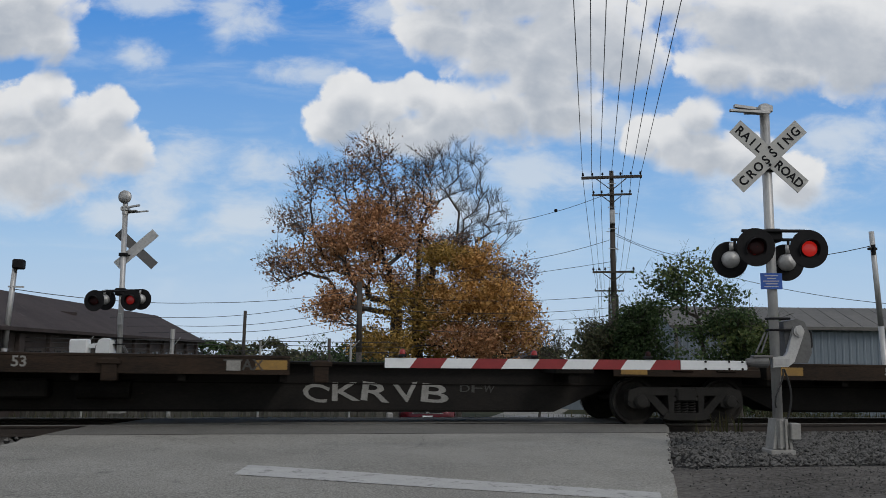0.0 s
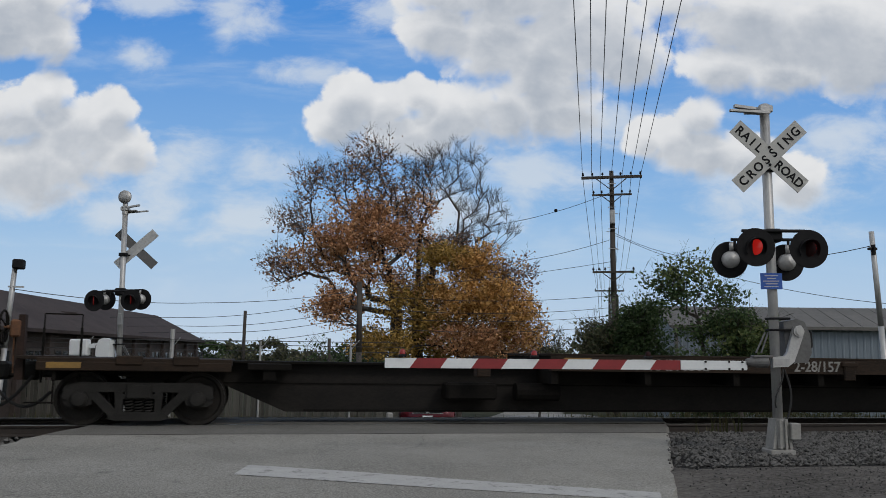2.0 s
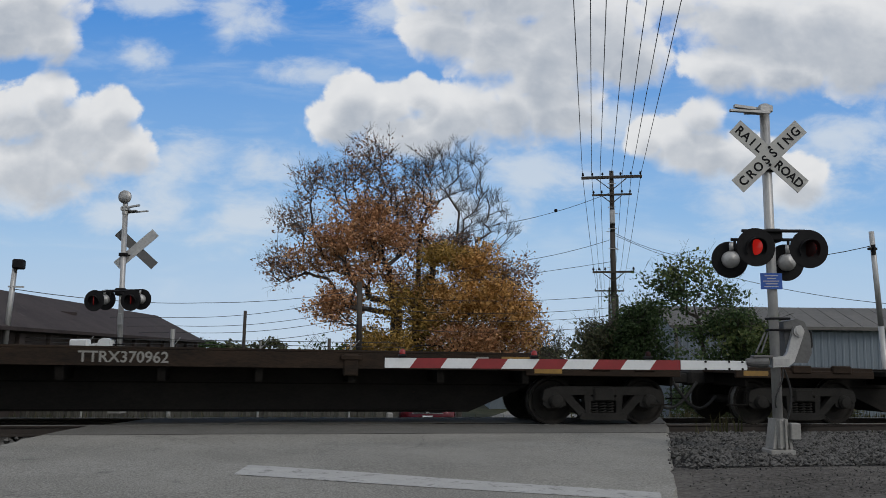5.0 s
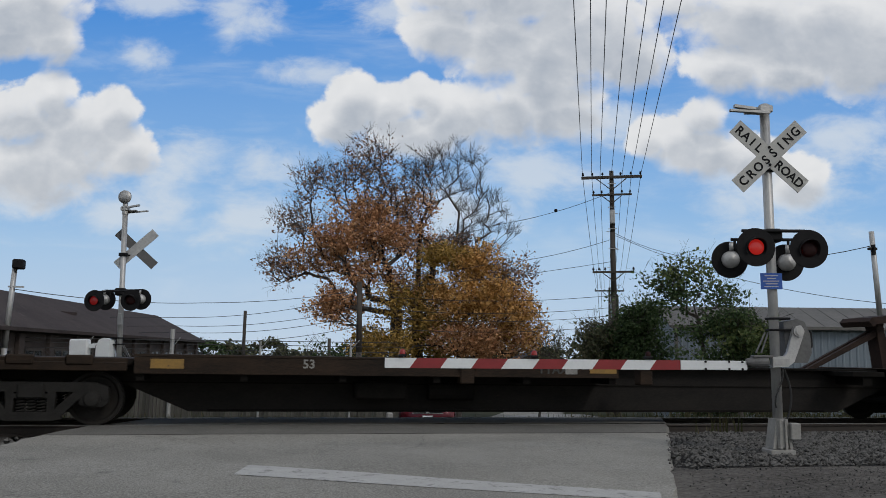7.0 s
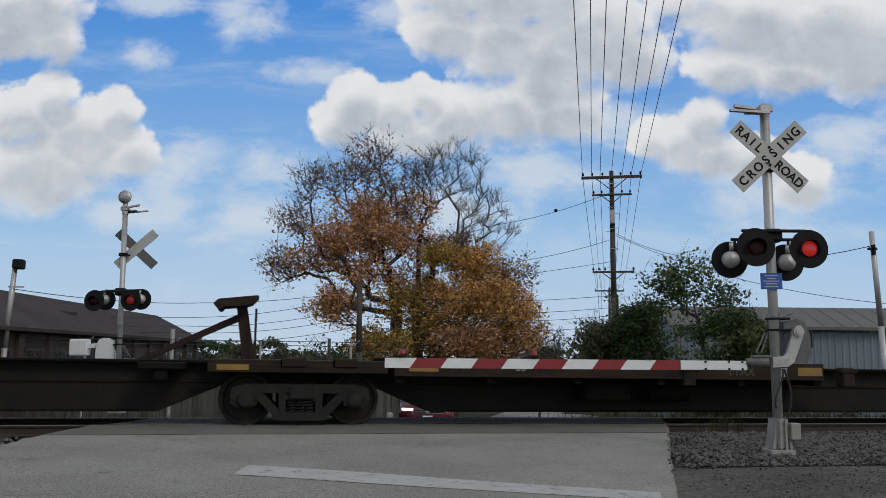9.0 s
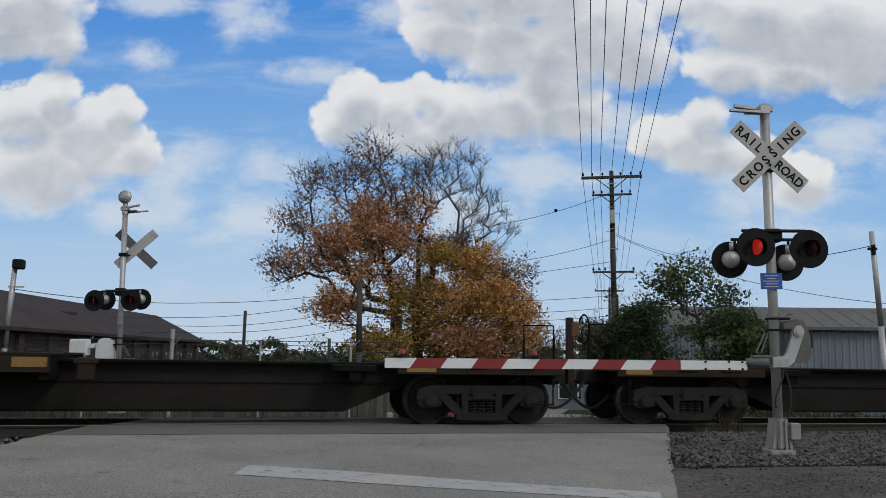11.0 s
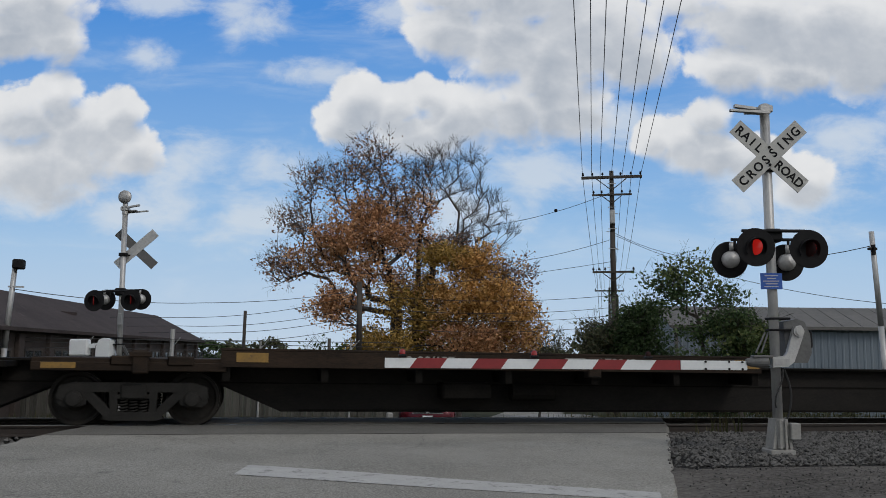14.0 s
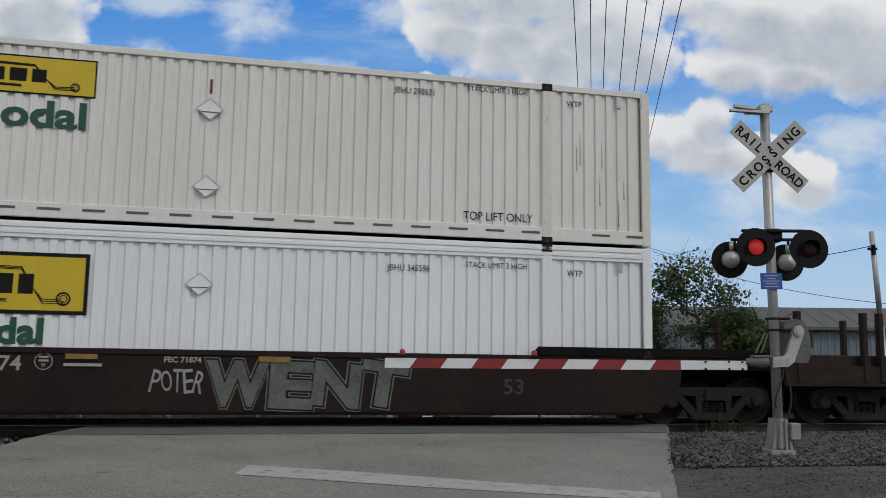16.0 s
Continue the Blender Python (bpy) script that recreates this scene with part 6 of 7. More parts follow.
# ---- buildings ----
def left_warehouse():
    e = thing("warehouse", "old dark brick warehouse with a brown hipped roof", "building")
    # eaves and ridge run away from the track
    e0, e1 = Vector((-13.8, 8.0, 1.75)), Vector((-3.3, 54.0, 1.75))
    e0 = e1 + (Vector((-7.6, 28.3, 1.75)) - e1) * 1.8
    along = (e1 - e0).normalized()
    side = Vector((-along.y, along.x, 0))
    w = 5.4
    r0, r1 = e0 + side * w / 2 + Vector((0, 0, 1.5)), e1 + side * w / 2 + along * 0.6 + Vector((0, 0, 1.5))
    b0, b1 = e0 + side * w, e1 + side * w
    over = 0.35
    bm = fresh()
    lift = Vector((0, 0, 0.12))
    v = [bm.verts.new(p) for p in (e0 - side * over, e1 - side * over + along * over, b1 + side * over + along * over, b0 + side * over, r0, r1)]
    u = [bm.verts.new(p.co + lift) for p in v]
    for s, flip in ((u, False), (v, True)):
        for q in ((0, 1, 5, 4), (2, 3, 4, 5), (1, 2, 5), (3, 0, 4)):
            f = [s[i] for i in q]
            bm.faces.new(f[::-1] if flip else f)
    for i, j in ((0, 1), (1, 2), (2, 3), (3, 0)):
        bm.faces.new((v[i], v[j], u[j], u[i]))
    bmesh.ops.recalc_face_normals(bm, faces=bm.faces[:])
    part("roof", bm, ROOF_DARK, e, "dark brown patched shingle roof")
    bm = fresh()
    v = [bm.verts.new(Vector((p.x, p.y, z))) for z in (-2.4, 1.78) for p in (e0, e1, b1, b0)]
    for i in range(4):
        j = (i + 1) % 4
        bm.faces.new((v[i], v[j], v[j + 4], v[i + 4]))
    bmesh.ops.recalc_face_normals(bm, faces=bm.faces[:])
    wall = part("wall", bm, BRICK_DARK, e)
    length = (e1 - e0).length
    k = 0
    while k * 2.4 < length - 1:
        p = e0 + along * (k * 2.4 + 0.6)
        rz = math.degrees(math.atan2(along.y, along.x))
        bm = fresh()
        box(bm, -0.2, 0.2, -0.16, 0.0, -2.4, 1.7, 0.02)
        part("pilaster", bm, BRICK_DARK, wall, at=pose(p.x, p.y, 0, 0, 0, rz))
        bm = fresh()
        box(bm, 0.55, 1.85, -0.03, 0.02, -0.4, 1.15)
        win = part("window", bm, GLASS_DARK, wall, "dusty dark window", at=pose(p.x, p.y, 0, 0, 0, rz))
        bm = fresh()
        for q in ((0.5, 1.9, 1.13, 1.2), (0.5, 1.9, -0.45, -0.38), (0.5, 0.57, -0.4, 1.15), (1.83, 1.9, -0.4, 1.15), (1.17, 1.22, -0.4, 1.15), (0.55, 1.85, 0.36, 0.4)):
            box(bm, q[0], q[1], -0.06, 0.03, q[2], q[3])
        part("window_frame", bm, POLE_WOOD, win)
        k += 1
    bm = fresh()
    p = e0.lerp(e1, 0.62) + side * 1.4 + Vector((0, 0, 0.85))
    box(bm, -0.9, 0.9, -0.05, 0.05, 0.0, 0.12)
    part("roof_patch", bm, ROOF_DARK, e, at=pose(p.x, p.y, p.z, 0, 0, 60))


left_warehouse()


def shed():
    e = thing("metal_shed", "blue-grey sheet metal shed with a weathered roof", "building", pose(20.75, 39.3, 0, 0, 0, -17.5))
    L, W, eave, ridge, low = 34.0, 7.5, 2.85, 4.0, -2.3
    bm = fresh()
    t = 0.08
    for s in (0, 1):
        o = [(-0.3, eave - 0.06), (W / 2, ridge), (W / 2, ridge + t), (-0.35, eave + t - 0.06)] if s == 0 else [(W + 0.3, eave - 0.06), (W / 2, ridge), (W / 2, ridge + t), (W + 0.35, eave + t - 0.06)]
        a = [bm.verts.new((-0.35, y, z)) for y, z in o]
        b = [bm.verts.new((L, y, z)) for y, z in o]
        bm.faces.new(a)
        bm.faces.new(b)
        for i in range(4):
            bm.faces.new((a[i], a[(i + 1) % 4], b[(i + 1) % 4], b[i]))
    bmesh.ops.recalc_face_normals(bm, faces=bm.faces[:])
    roof = part("roof", bm, SHED_ROOF, e, "weathered grey-brown tin roof")
    bm = fresh()
    k = 0
    while k * 0.9 < L:
        x = k * 0.9
        p, q = Vector((x, -0.34, eave + t - 0.05)), Vector((x, W / 2, ridge + t))
        tube(bm, p, q, 0.022, n=4)
        k += 1
    part("roof_seam", bm, SHED_ROOF, roof)
    bm = fresh()
    xs = []
    k = 0.0
    while k < L:
        xs += [(k, 0.0), (k + 0.2, 0.0), (k + 0.24, 0.03), (k + 0.3, 0.03), (k + 0.34, 0.0)]
        k += 0.34
    a = [bm.verts.new((x, -d, low)) for x, d in xs]
    b = [bm.verts.new((x, -d, eave)) for x, d in xs]
    for i in range(len(xs) - 1):
        bm.faces.new((a[i], a[i + 1], b[i + 1], b[i]))
    part("front_wall", bm, SHED_BLUE, e)
    bm = fresh()
    o = [(0, low), (W, low), (W, eave), (W / 2, ridge), (0, eave)]
    bm.faces.new([bm.verts.new((0.0, y, z)) for y, z in o])
    part("gable_wall", bm, SHED_BLUE, e)
    bm = fresh()
    box(bm, 0.1, L, W - 0.1, W, low, eave)
    part("back_wall", bm, SHED_BLUE, e)
    bm = fresh()
    box(bm, -0.06, 0.1, -0.06, 0.1, low, eave)
    box(bm, -0.3, L, -0.4, -0.33, eave - 0.12, eave + 0.04)
    part("trim", bm, SHED_ROOF, e)


shed()


def house(m, label, wall, size=(8, 7, 2.7)):
    e = thing("house", label, "house", m)
    a, b, h = size
    bm = fresh()
    box(bm, 0, a, 0, b, 0, h)
    part("wall", bm, wall, e)
    bm = fresh()
    prism(bm, ((-0.4, h - 0.05), (a + 0.4, h - 0.05), (a / 2, h + 1.7)), -0.4, b + 0.4)
    bmesh.ops.recalc_face_normals(bm, faces=bm.faces[:])
    part("roof", bm, ROOF_DARK, e)
    for x in (1.2, a - 2.4):
        bm = fresh()
        box(bm, x, x + 1.2, -0.05, 0.02, 0.9, 2.1)
        w = part("window", bm, GLASS_DARK, e)
        bm = fresh()
        for q in ((x - 0.08, x + 1.28, 2.1, 2.18), (x - 0.08, x + 1.28, 0.82, 0.9), (x - 0.08, x, 0.9, 2.1), (x + 1.2, x + 1.28, 0.9, 2.1)):
            box(bm, q[0], q[1], -0.08, 0.02, q[2], q[3])
        part("window_frame", bm, GATE_WHITE, w)


house(pose(15.5, 55.0, -2.35, 0, 0, -12), "pale grey clapboard house beyond the trees", SHED_BLUE, (7, 7, 2.4))


# ---- vehicles ----
def car(m, paint, label, lit, white=False):
    """A compact sport-utility car; its nose points along -y."""
    e = thing("car", label, "car", m, group="waiting and parked cars")
    bm = fresh()
    # cross-sections from nose to tail: y, half width, z of sill, shoulder and top, half width of the roof
    secs = ((-2.2, 0.62, 0.42, 0.62, 0.72, 0.55), (-2.12, 0.84, 0.25, 0.68, 0.84, 0.7), (-1.95, 0.92, 0.22, 0.78, 0.96, 0.78), (-1.2, 0.93, 0.22, 0.9, 1.06, 0.8), (-0.85, 0.93, 0.22, 0.94, 1.1, 0.78), (-0.2, 0.93, 0.22, 0.98, 1.58, 0.63), (0.6, 0.93, 0.22, 0.99, 1.66, 0.62), (1.5, 0.92, 0.22, 1.0, 1.6, 0.62), (2.05, 0.9, 0.3, 1.0, 1.2, 0.66), (2.2, 0.8, 0.42, 0.9, 1.0, 0.6))
    rings = []
    for y, w, z0, z1, z2, r in secs:
        pts = ((-w * 0.94, z0), (-w, (z0 + z1) / 2), (-w * 0.97, z1), (-r, z2 - 0.03), (-r * 0.8, z2), (r * 0.8, z2), (r, z2 - 0.03), (w * 0.97, z1), (w, (z0 + z1) / 2), (w * 0.94, z0))
        rings.append([bm.verts.new((x, y, z)) for x, z in pts])
    for a, b in zip(rings, rings[1:]):
        for i in range(10):
            bm.faces.new((a[i], a[(i + 1) % 10], b[(i + 1) % 10], b[i]))
    bm.faces.new(rings[0])
    bm.faces.new(rings[-1][::-1])
    bmesh.ops.recalc_face_normals(bm, faces=bm.faces[:])
    part("body", bm, paint, e, smooth=True)
    bm = fresh()
    bm.faces.new([bm.verts.new(p) for p in ((-0.72, -0.87, 1.13), (0.72, -0.87, 1.13), (0.6, -0.27, 1.58), (-0.6, -0.27, 1.58))])
    part("windscreen", bm, GLASS_DARK, e)
    for s in (-1, 1):
        bm = fresh()
        bm.faces.new([bm.verts.new((s * x, y, z)) for x, y, z in ((0.94, -0.5, 1.05), (0.94, 1.6, 1.08), (0.68, 1.4, 1.5), (0.68, -0.05, 1.5))])
        part("side_window", bm, GLASS_DARK, e)
        for y in (-1.35, 1.35):
            bm = fresh()
            lathe(bm, (s * 0.72, y, 0.36), (s, 0, 0), ((0, 0.001), (0, 0.36), (0.2, 0.36), (0.22, 0.33), (0.22, 0.24)), 20)
            wheel = part("wheel", bm, RUBBER, e)
            bm = fresh()
            lathe(bm, (s * 0.93, y, 0.36), (s, 0, 0), ((0, 0.24), (0.01, 0.2), (-0.03, 0.1), (0.0, 0.001)), 14)
            part("rim", bm, GALV, wheel)
        bm = fresh()
        box(bm, min(s * 0.45, s * 0.84), max(s * 0.45, s * 0.84), -2.2, -2.02, 0.75, 0.84, 0.03)
        part("headlight", bm, HEADLIGHT if lit else GALV, e, "lit headlight" if lit else "")
        bm = fresh()
        box(bm, min(s * 0.92, s * 1.1), max(s * 0.92, s * 1.1), -0.65, -0.5, 1.0, 1.14, 0.03)
        part("mirror", bm, paint, e)
    bm = fresh()
    box(bm, -0.46, 0.46, -2.215, -2.1, 0.66, 0.82, 0.02)
    grille = part("grille", bm, BLACK, e)
    bm = fresh()
    for z in (0.69, 0.75, 0.81):
        box(bm, -0.5, 0.5, -2.225, -2.2, z - 0.008, z + 0.008)
    part("grille_bar", bm, CHROME, grille)
    bm = fresh()
    lathe(bm, (0, -2.22, 0.75), (0, -1, 0), ((0, 0.07), (0.02, 0.065), (0.02, 0.001)), 16)
    part("badge", bm, CHROME, grille)
    bm = fresh()
    box(bm, -0.7, 0.7, -2.2, -2.05, 0.26, 0.4, 0.03)
    part("lower_intake", bm, BLACK, e)
    bm = fresh()
    box(bm, -0.16, 0.16, -2.24, -2.21, 0.47, 0.61, 0.006)
    plate = part("licence_plate", bm, GATE_WHITE, e, "white plate with plain bars")
    bm = fresh()
    for x in (-0.11, -0.04, 0.05):
        box(bm, x, x + 0.05, -2.245, -2.24, 0.51, 0.57)
    part("plate_bar", bm, BLACK, plate)


car(pose(5.95, 29.2, -1.34, 0, 0, -10.5), CAR_RED, "dark red sport-utility car waiting with headlights on", True)
car(pose(24.5, 57.0, -2.35, 0, 0, 60), GATE_WHITE, "white car parked beyond the crossing", False)

bm = fresh()
box(bm, -0.09, 0.09, -0.09, 0.09, 0, 0.62, 0.03)
tagged(part("marker_stub", bm, CONCRETE, at=pose(3.95, 24.7, -1.1)), "short white marker stub at the road edge", "marker post")


# ---- side drive ----
def drive():
    bm = fresh()
    pts = ((12.2, 39.6), (16.9, 39.6), (18.4, 43.0), (18.6, 46.2), (15.4, 46.4), (13.2, 44.0))
    bm.faces.new([bm.verts.new((x, y, level(y) + 0.02)) for x, y in pts])
    bmesh.ops.subdivide_edges(bm, edges=bm.edges[:], cuts=3, use_grid_fill=True)
    tagged(part("road_side_drive", bm, CONCRETE), "pale concrete drive joining the road", "road", kind="structure")


drive()


# ---- trees ----
def leaf_colour(name, a, b, c):
    m, n, l, bs = nodes_of(name)
    g = n.new("ShaderNodeNewGeometry")
    r = n.new("ShaderNodeValToRGB")
    r.color_ramp.elements[0].color, r.color_ramp.elements[1].color = (*a, 1), (*c, 1)
    e = r.color_ramp.elements.new(0.5)
    e.color = (*b, 1)
    l.new(g.outputs["Random Per Island"], r.inputs["Fac"])
    l.new(r.outputs["Color"], bs.inputs["Base Color"])
    bs.inputs["Roughness"].default_value = 0.7
    bs.inputs["Specular IOR Level"].default_value = 0.2
    tr = n.new("ShaderNodeBsdfTranslucent")
    l.new(r.outputs["Color"], tr.inputs["Color"])
    mix = n.new("ShaderNodeMixShader")
    mix.inputs[0].default_value = 0.3
    l.new(bs.outputs[0], mix.inputs[1])
    l.new(tr.outputs[0], mix.inputs[2])
    l.new(mix.outputs[0], n["Material Output"].inputs["Surface"])
    return m


RUSTY = leaf_colour("rusty_leaves", (0.27, 0.13, 0.062), (0.5, 0.26, 0.125), (0.68, 0.41, 0.22))
BROWN = leaf_colour("dry_brown_leaves", (0.16, 0.108, 0.085), (0.27, 0.175, 0.13), (0.4, 0.25, 0.17))
GOLD = leaf_colour("golden_leaves", (0.3, 0.15, 0.045), (0.52, 0.29, 0.09), (0.72, 0.44, 0.16))
OLIVE = leaf_colour("yellow_green_leaves", (0.18, 0.125, 0.033), (0.36, 0.23, 0.06), (0.54, 0.35, 0.1))
GREEN = leaf_colour("dark_green_leaves", (0.025, 0.046, 0.018), (0.055, 0.09, 0.035), (0.1, 0.14, 0.06))
GREENER = leaf_colour("yellowing_green_leaves", (0.04, 0.062, 0.02), (0.09, 0.125, 0.04), (0.17, 0.19, 0.075))
GREYGREEN = leaf_colour("grey_green_leaves", (0.05, 0.06, 0.035), (0.09, 0.1, 0.055), (0.15, 0.14, 0.08))


def tree(name, label, m, trunk, clumps, seed, leaf=0.15, bark_r=0.28, category="tree", droop=0.0, lump=0, spread=0.25):
    """A tree grown from its trunk towards points spread through its clumps.
    trunk: (x, z) of its bends; clumps: x, y, z, rx, ry, rz, branch ends, leaves to an end, twigs to an end, leaf material."""
    rnd = random.Random(seed)
    nodes = [Vector((trunk[0][0], 0, trunk[0][1]))]
    parent = [-1]
    for (x0, z0), (x1, z1) in zip(trunk, trunk[1:]):
        for i in range(1, 5):
            f = i / 4
            nodes.append(Vector((x0 + (x1 - x0) * f + rnd.uniform(-0.05, 0.05), rnd.uniform(-0.1, 0.1), z0 + (z1 - z0) * f)))
            parent.append(len(nodes) - 2)
    start = Vector((trunk[1][0], 0, trunk[1][1]))
    ends = []
    for x, y, z, rx, ry, rz, count, leaves, twigs, mat in clumps:
        hubs = []
        for i in range(max(3, count // lump)) if lump else ():
            q = Vector((rnd.gauss(0, 1), rnd.gauss(0, 1), rnd.gauss(0, 1))).normalized() * rnd.uniform(0.25, 1.0)
            hubs.append(Vector((x + q.x * rx, y + q.y * ry, z + q.z * rz)))
        for i in range(count):
            if lump and i % 5 < 3:
                h = rnd.choice(hubs)
                ends.append((h + Vector((rnd.gauss(0, 0.5), rnd.gauss(0, 0.5), rnd.gauss(0, 0.26))), leaves, twigs, mat))
                continue
            while True:
                q = Vector((rnd.uniform(-1, 1), rnd.uniform(-1, 1), rnd.uniform(-1, 1)))
                if 0.1 < q.length < 1:
                    break
            q = q.normalized() * q.length ** 0.55
            q *= 1 + 0.5 * noise.noise(q * 2.3 + Vector((seed, x, z)))
            ends.append((Vector((x + q.x * rx, y + q.y * ry, z + q.z * rz)), leaves, twigs, mat))
    ends.sort(key=lambda e: (e[0] - start).length)
    cloud = np.array([n[:] for n in nodes])
    tips = []
    for p, leaves, twigs, mat in ends:
        arr = np.array(p[:])
        dist = np.linalg.norm(cloud - arr, axis=1) + np.maximum(0, cloud[:, 2] - p.z + 0.3) * 1.5
        dist[:2] += 3
        way = arr - cloud
        far = arr - np.array(start[:])
        cosine = (way @ far) / (np.linalg.norm(way, axis=1) * np.linalg.norm(far) + 1e-6)
        dist = dist * (1 + 0.55 * (1 - cosine))
        k = int(dist.argmin())
        a = nodes[k]
        steps = max(2, int((p - a).length / 0.45))
        bend = Vector((rnd.uniform(-0.15, 0.15), rnd.uniform(-0.15, 0.15), rnd.uniform(-0.25, 0.1) - droop)) * (p - a).length
        grown = []
        for i in range(1, steps + 1):
            f = i / steps
            q = a.lerp(p, f) + bend * (f * (1 - f)) + Vector((rnd.uniform(-0.03, 0.03), rnd.uniform(-0.03, 0.03), rnd.uniform(-0.03, 0.03)))
            nodes.append(q)
            parent.append(k if i == 1 else len(nodes) - 2)
            grown.append(q[:])
        cloud = np.vstack([cloud, grown])
        tips.append((len(nodes) - 1, leaves, twigs, mat))
    load = [0.0] * len(nodes)
    for i, *_ in tips:
        load[i] += 1
    for i in range(len(nodes) - 1, 0, -1):
        load[parent[i]] += load[i]
    full = max(load[0], 1)
    radius = [max(0.01, bark_r * (max(w, 0.4) / full) ** 0.56) for w in load]
    verts, faces = [], []

    def limb(p, q, r0, r1, n):
        d = (q - p)
        if d.length < 1e-4:
            return
        d.normalize()
        u = d.orthogonal().normalized()
        w = d.cross(u)
        k = len(verts)
        for c, r in ((p, r0), (q, r1)):
            for i in range(n):
                a = 2 * math.pi * i / n
                verts.append((c + u * (r * math.cos(a)) + w * (r * math.sin(a)))[:])
        for i in range(n):
            j = (i + 1) % n
            faces.append((k + i, k + j, k + n + j, k + n + i))

    for i in range(1, len(nodes)):
        r = radius[i]
        limb(nodes[parent[i]], nodes[i], min(radius[parent[i]], r * 1.5), r, 8 if r > 0.08 else 5 if r > 0.03 else 3)
    lv, lf, lm = [], [], []
    mats = []
    for i, leaves, twigs, mat in tips:
        p = nodes[i]
        out = (p - nodes[parent[parent[i]]]) if parent[i] > 0 else Vector((0, 0, 1))
        if mat not in mats:
            mats.append(mat)
        for t in range(twigs):
            d = (out.normalized() + Vector((rnd.uniform(-0.9, 0.9), rnd.uniform(-0.9, 0.9), rnd.uniform(-0.4, 0.9) - droop))).normalized()
            q = p + d * rnd.uniform(0.35, 0.95)
            limb(p, q, 0.008, 0.004, 3)
            for s in range(2):
                b = p.lerp(q, rnd.uniform(0.3, 0.8))
                limb(b, b + (d + Vector((rnd.uniform(-0.8, 0.8), rnd.uniform(-0.8, 0.8), rnd.uniform(-0.5, 0.6)))).normalized() * rnd.uniform(0.2, 0.45), 0.005, 0.003, 3)
        for t in range(int(leaves * 1.9)):
            c = p + Vector((rnd.gauss(0, spread), rnd.gauss(0, spread), rnd.gauss(-0.05, spread * 0.85) - droop * 0.3))
            sz = leaf * rnd.uniform(0.55, 1.25)
            u = Vector((rnd.gauss(0, 1), rnd.gauss(0, 1), rnd.gauss(0, 0.7) - droop)).normalized()
            w = u.cross(Vector((rnd.gauss(0, 1), rnd.gauss(0, 1), rnd.gauss(0, 1)))).normalized()
            k = len(lv)
            for f, g in ((-0.5, 0), (-0.1, 0.32), (0.5, 0), (-0.1, -0.32)):
                lv.append((c + u * (f * sz * 1.3) + w * (g * sz * 1.3))[:])
            lf.append((k, k + 1, k + 2, k + 3))
            lm.append(mats.index(mat))
    e = thing(name, label, category, m)
    me = bpy.data.meshes.new("trunk")
    me.from_pydata(verts, [], faces)
    part("trunk", me, BARK, e)
    if lf:
        me = bpy.data.meshes.new("crown")
        me.from_pydata(lv, [], lf)
        for mt in mats:
            me.materials.append(mt)
        me.polygons.foreach_set("material_index", lm)
        part("crown", me, mats[0], e)
    return e


SPOT = pose(7.55, 45.4, -2.15, 0, 0, -12.45)
tree("autumn_tree", "large tree with rusty brown thinning leaves", SPOT, ((0.12, 0.00), (-0.06, 5.53), (-0.40, 7.62), (-1.10, 9.01), (-2.06, 10.92)), (
    (-1.8, 0.0, 13.9, 1.7, 1.5, 1.3, 85, 7, 4, BROWN), (-4.1, 0.0, 12.8, 1.7, 1.4, 1.1, 70, 5, 5, BROWN), (-5.5, 0.0, 10.7, 1.3, 1.3, 1.3, 55, 8, 4, BROWN), (-6.2, 0.0, 8.1, 1.0, 1.0, 0.9, 42, 9, 3, BROWN), (-2.1, -0.5, 11.0, 1.7, 1.3, 1.0, 85, 18, 1, RUSTY), (-2.8, -0.8, 9.4, 1.7, 1.4, 1.0, 100, 20, 1, RUSTY), (-4.5, -0.4, 8.4, 1.6, 1.2, 0.9, 70, 18, 1, RUSTY), (-0.3, -0.6, 9.7, 1.4, 1.2, 1.0, 85, 18, 1, RUSTY), (-3.0, -0.4, 6.0, 1.3, 1.3, 1.3, 90, 20, 1, RUSTY), (-0.5, 0.3, 12.0, 1.4, 1.4, 1.4, 60, 8, 4, BROWN), (-1.9, -0.7, 7.8, 1.6, 1.1, 0.6, 60, 18, 1, RUSTY)), 21, leaf=0.135, bark_r=0.33, lump=6, spread=0.25)
tree("bare_tree", "tree with mostly bare upper branches against the sky", SPOT @ pose(1.5, 0.6, 0), ((-0.42, 0.00), (-0.42, 5.53), (-0.42, 7.96), (-0.34, 10.75), (-0.51, 12.14)), (
    (1.0, 0.0, 13.5, 2.3, 1.7, 1.2, 70, 0, 8, BROWN), (3.1, 0.0, 10.4, 1.6, 1.6, 1.6, 55, 0, 8, BROWN), (-0.6, -0.2, 11.4, 1.0, 1.0, 1.0, 50, 14, 2, RUSTY), (-0.5, 0.2, 13.2, 1.0, 1.1, 1.2, 40, 3, 6, BROWN), (1.5, 0.3, 9.5, 1.0, 0.9, 0.7, 45, 16, 3, BROWN), (2.0, 0.3, 12.1, 1.7, 1.4, 1.0, 40, 0, 8, BROWN), (-0.3, -0.3, 9.4, 1.0, 1.0, 1.0, 45, 16, 1, RUSTY), (-1.1, -0.4, 7.3, 1.0, 1.0, 0.9, 45, 16, 1, RUSTY), (0.1, -0.2, 6.6, 1.0, 1.0, 1.0, 60, 18, 1, OLIVE), (-0.1, 0.4, 3.8, 2.3, 1.4, 0.6, 90, 22, 1, OLIVE)), 5, leaf=0.13, bark_r=0.3, spread=0.25)
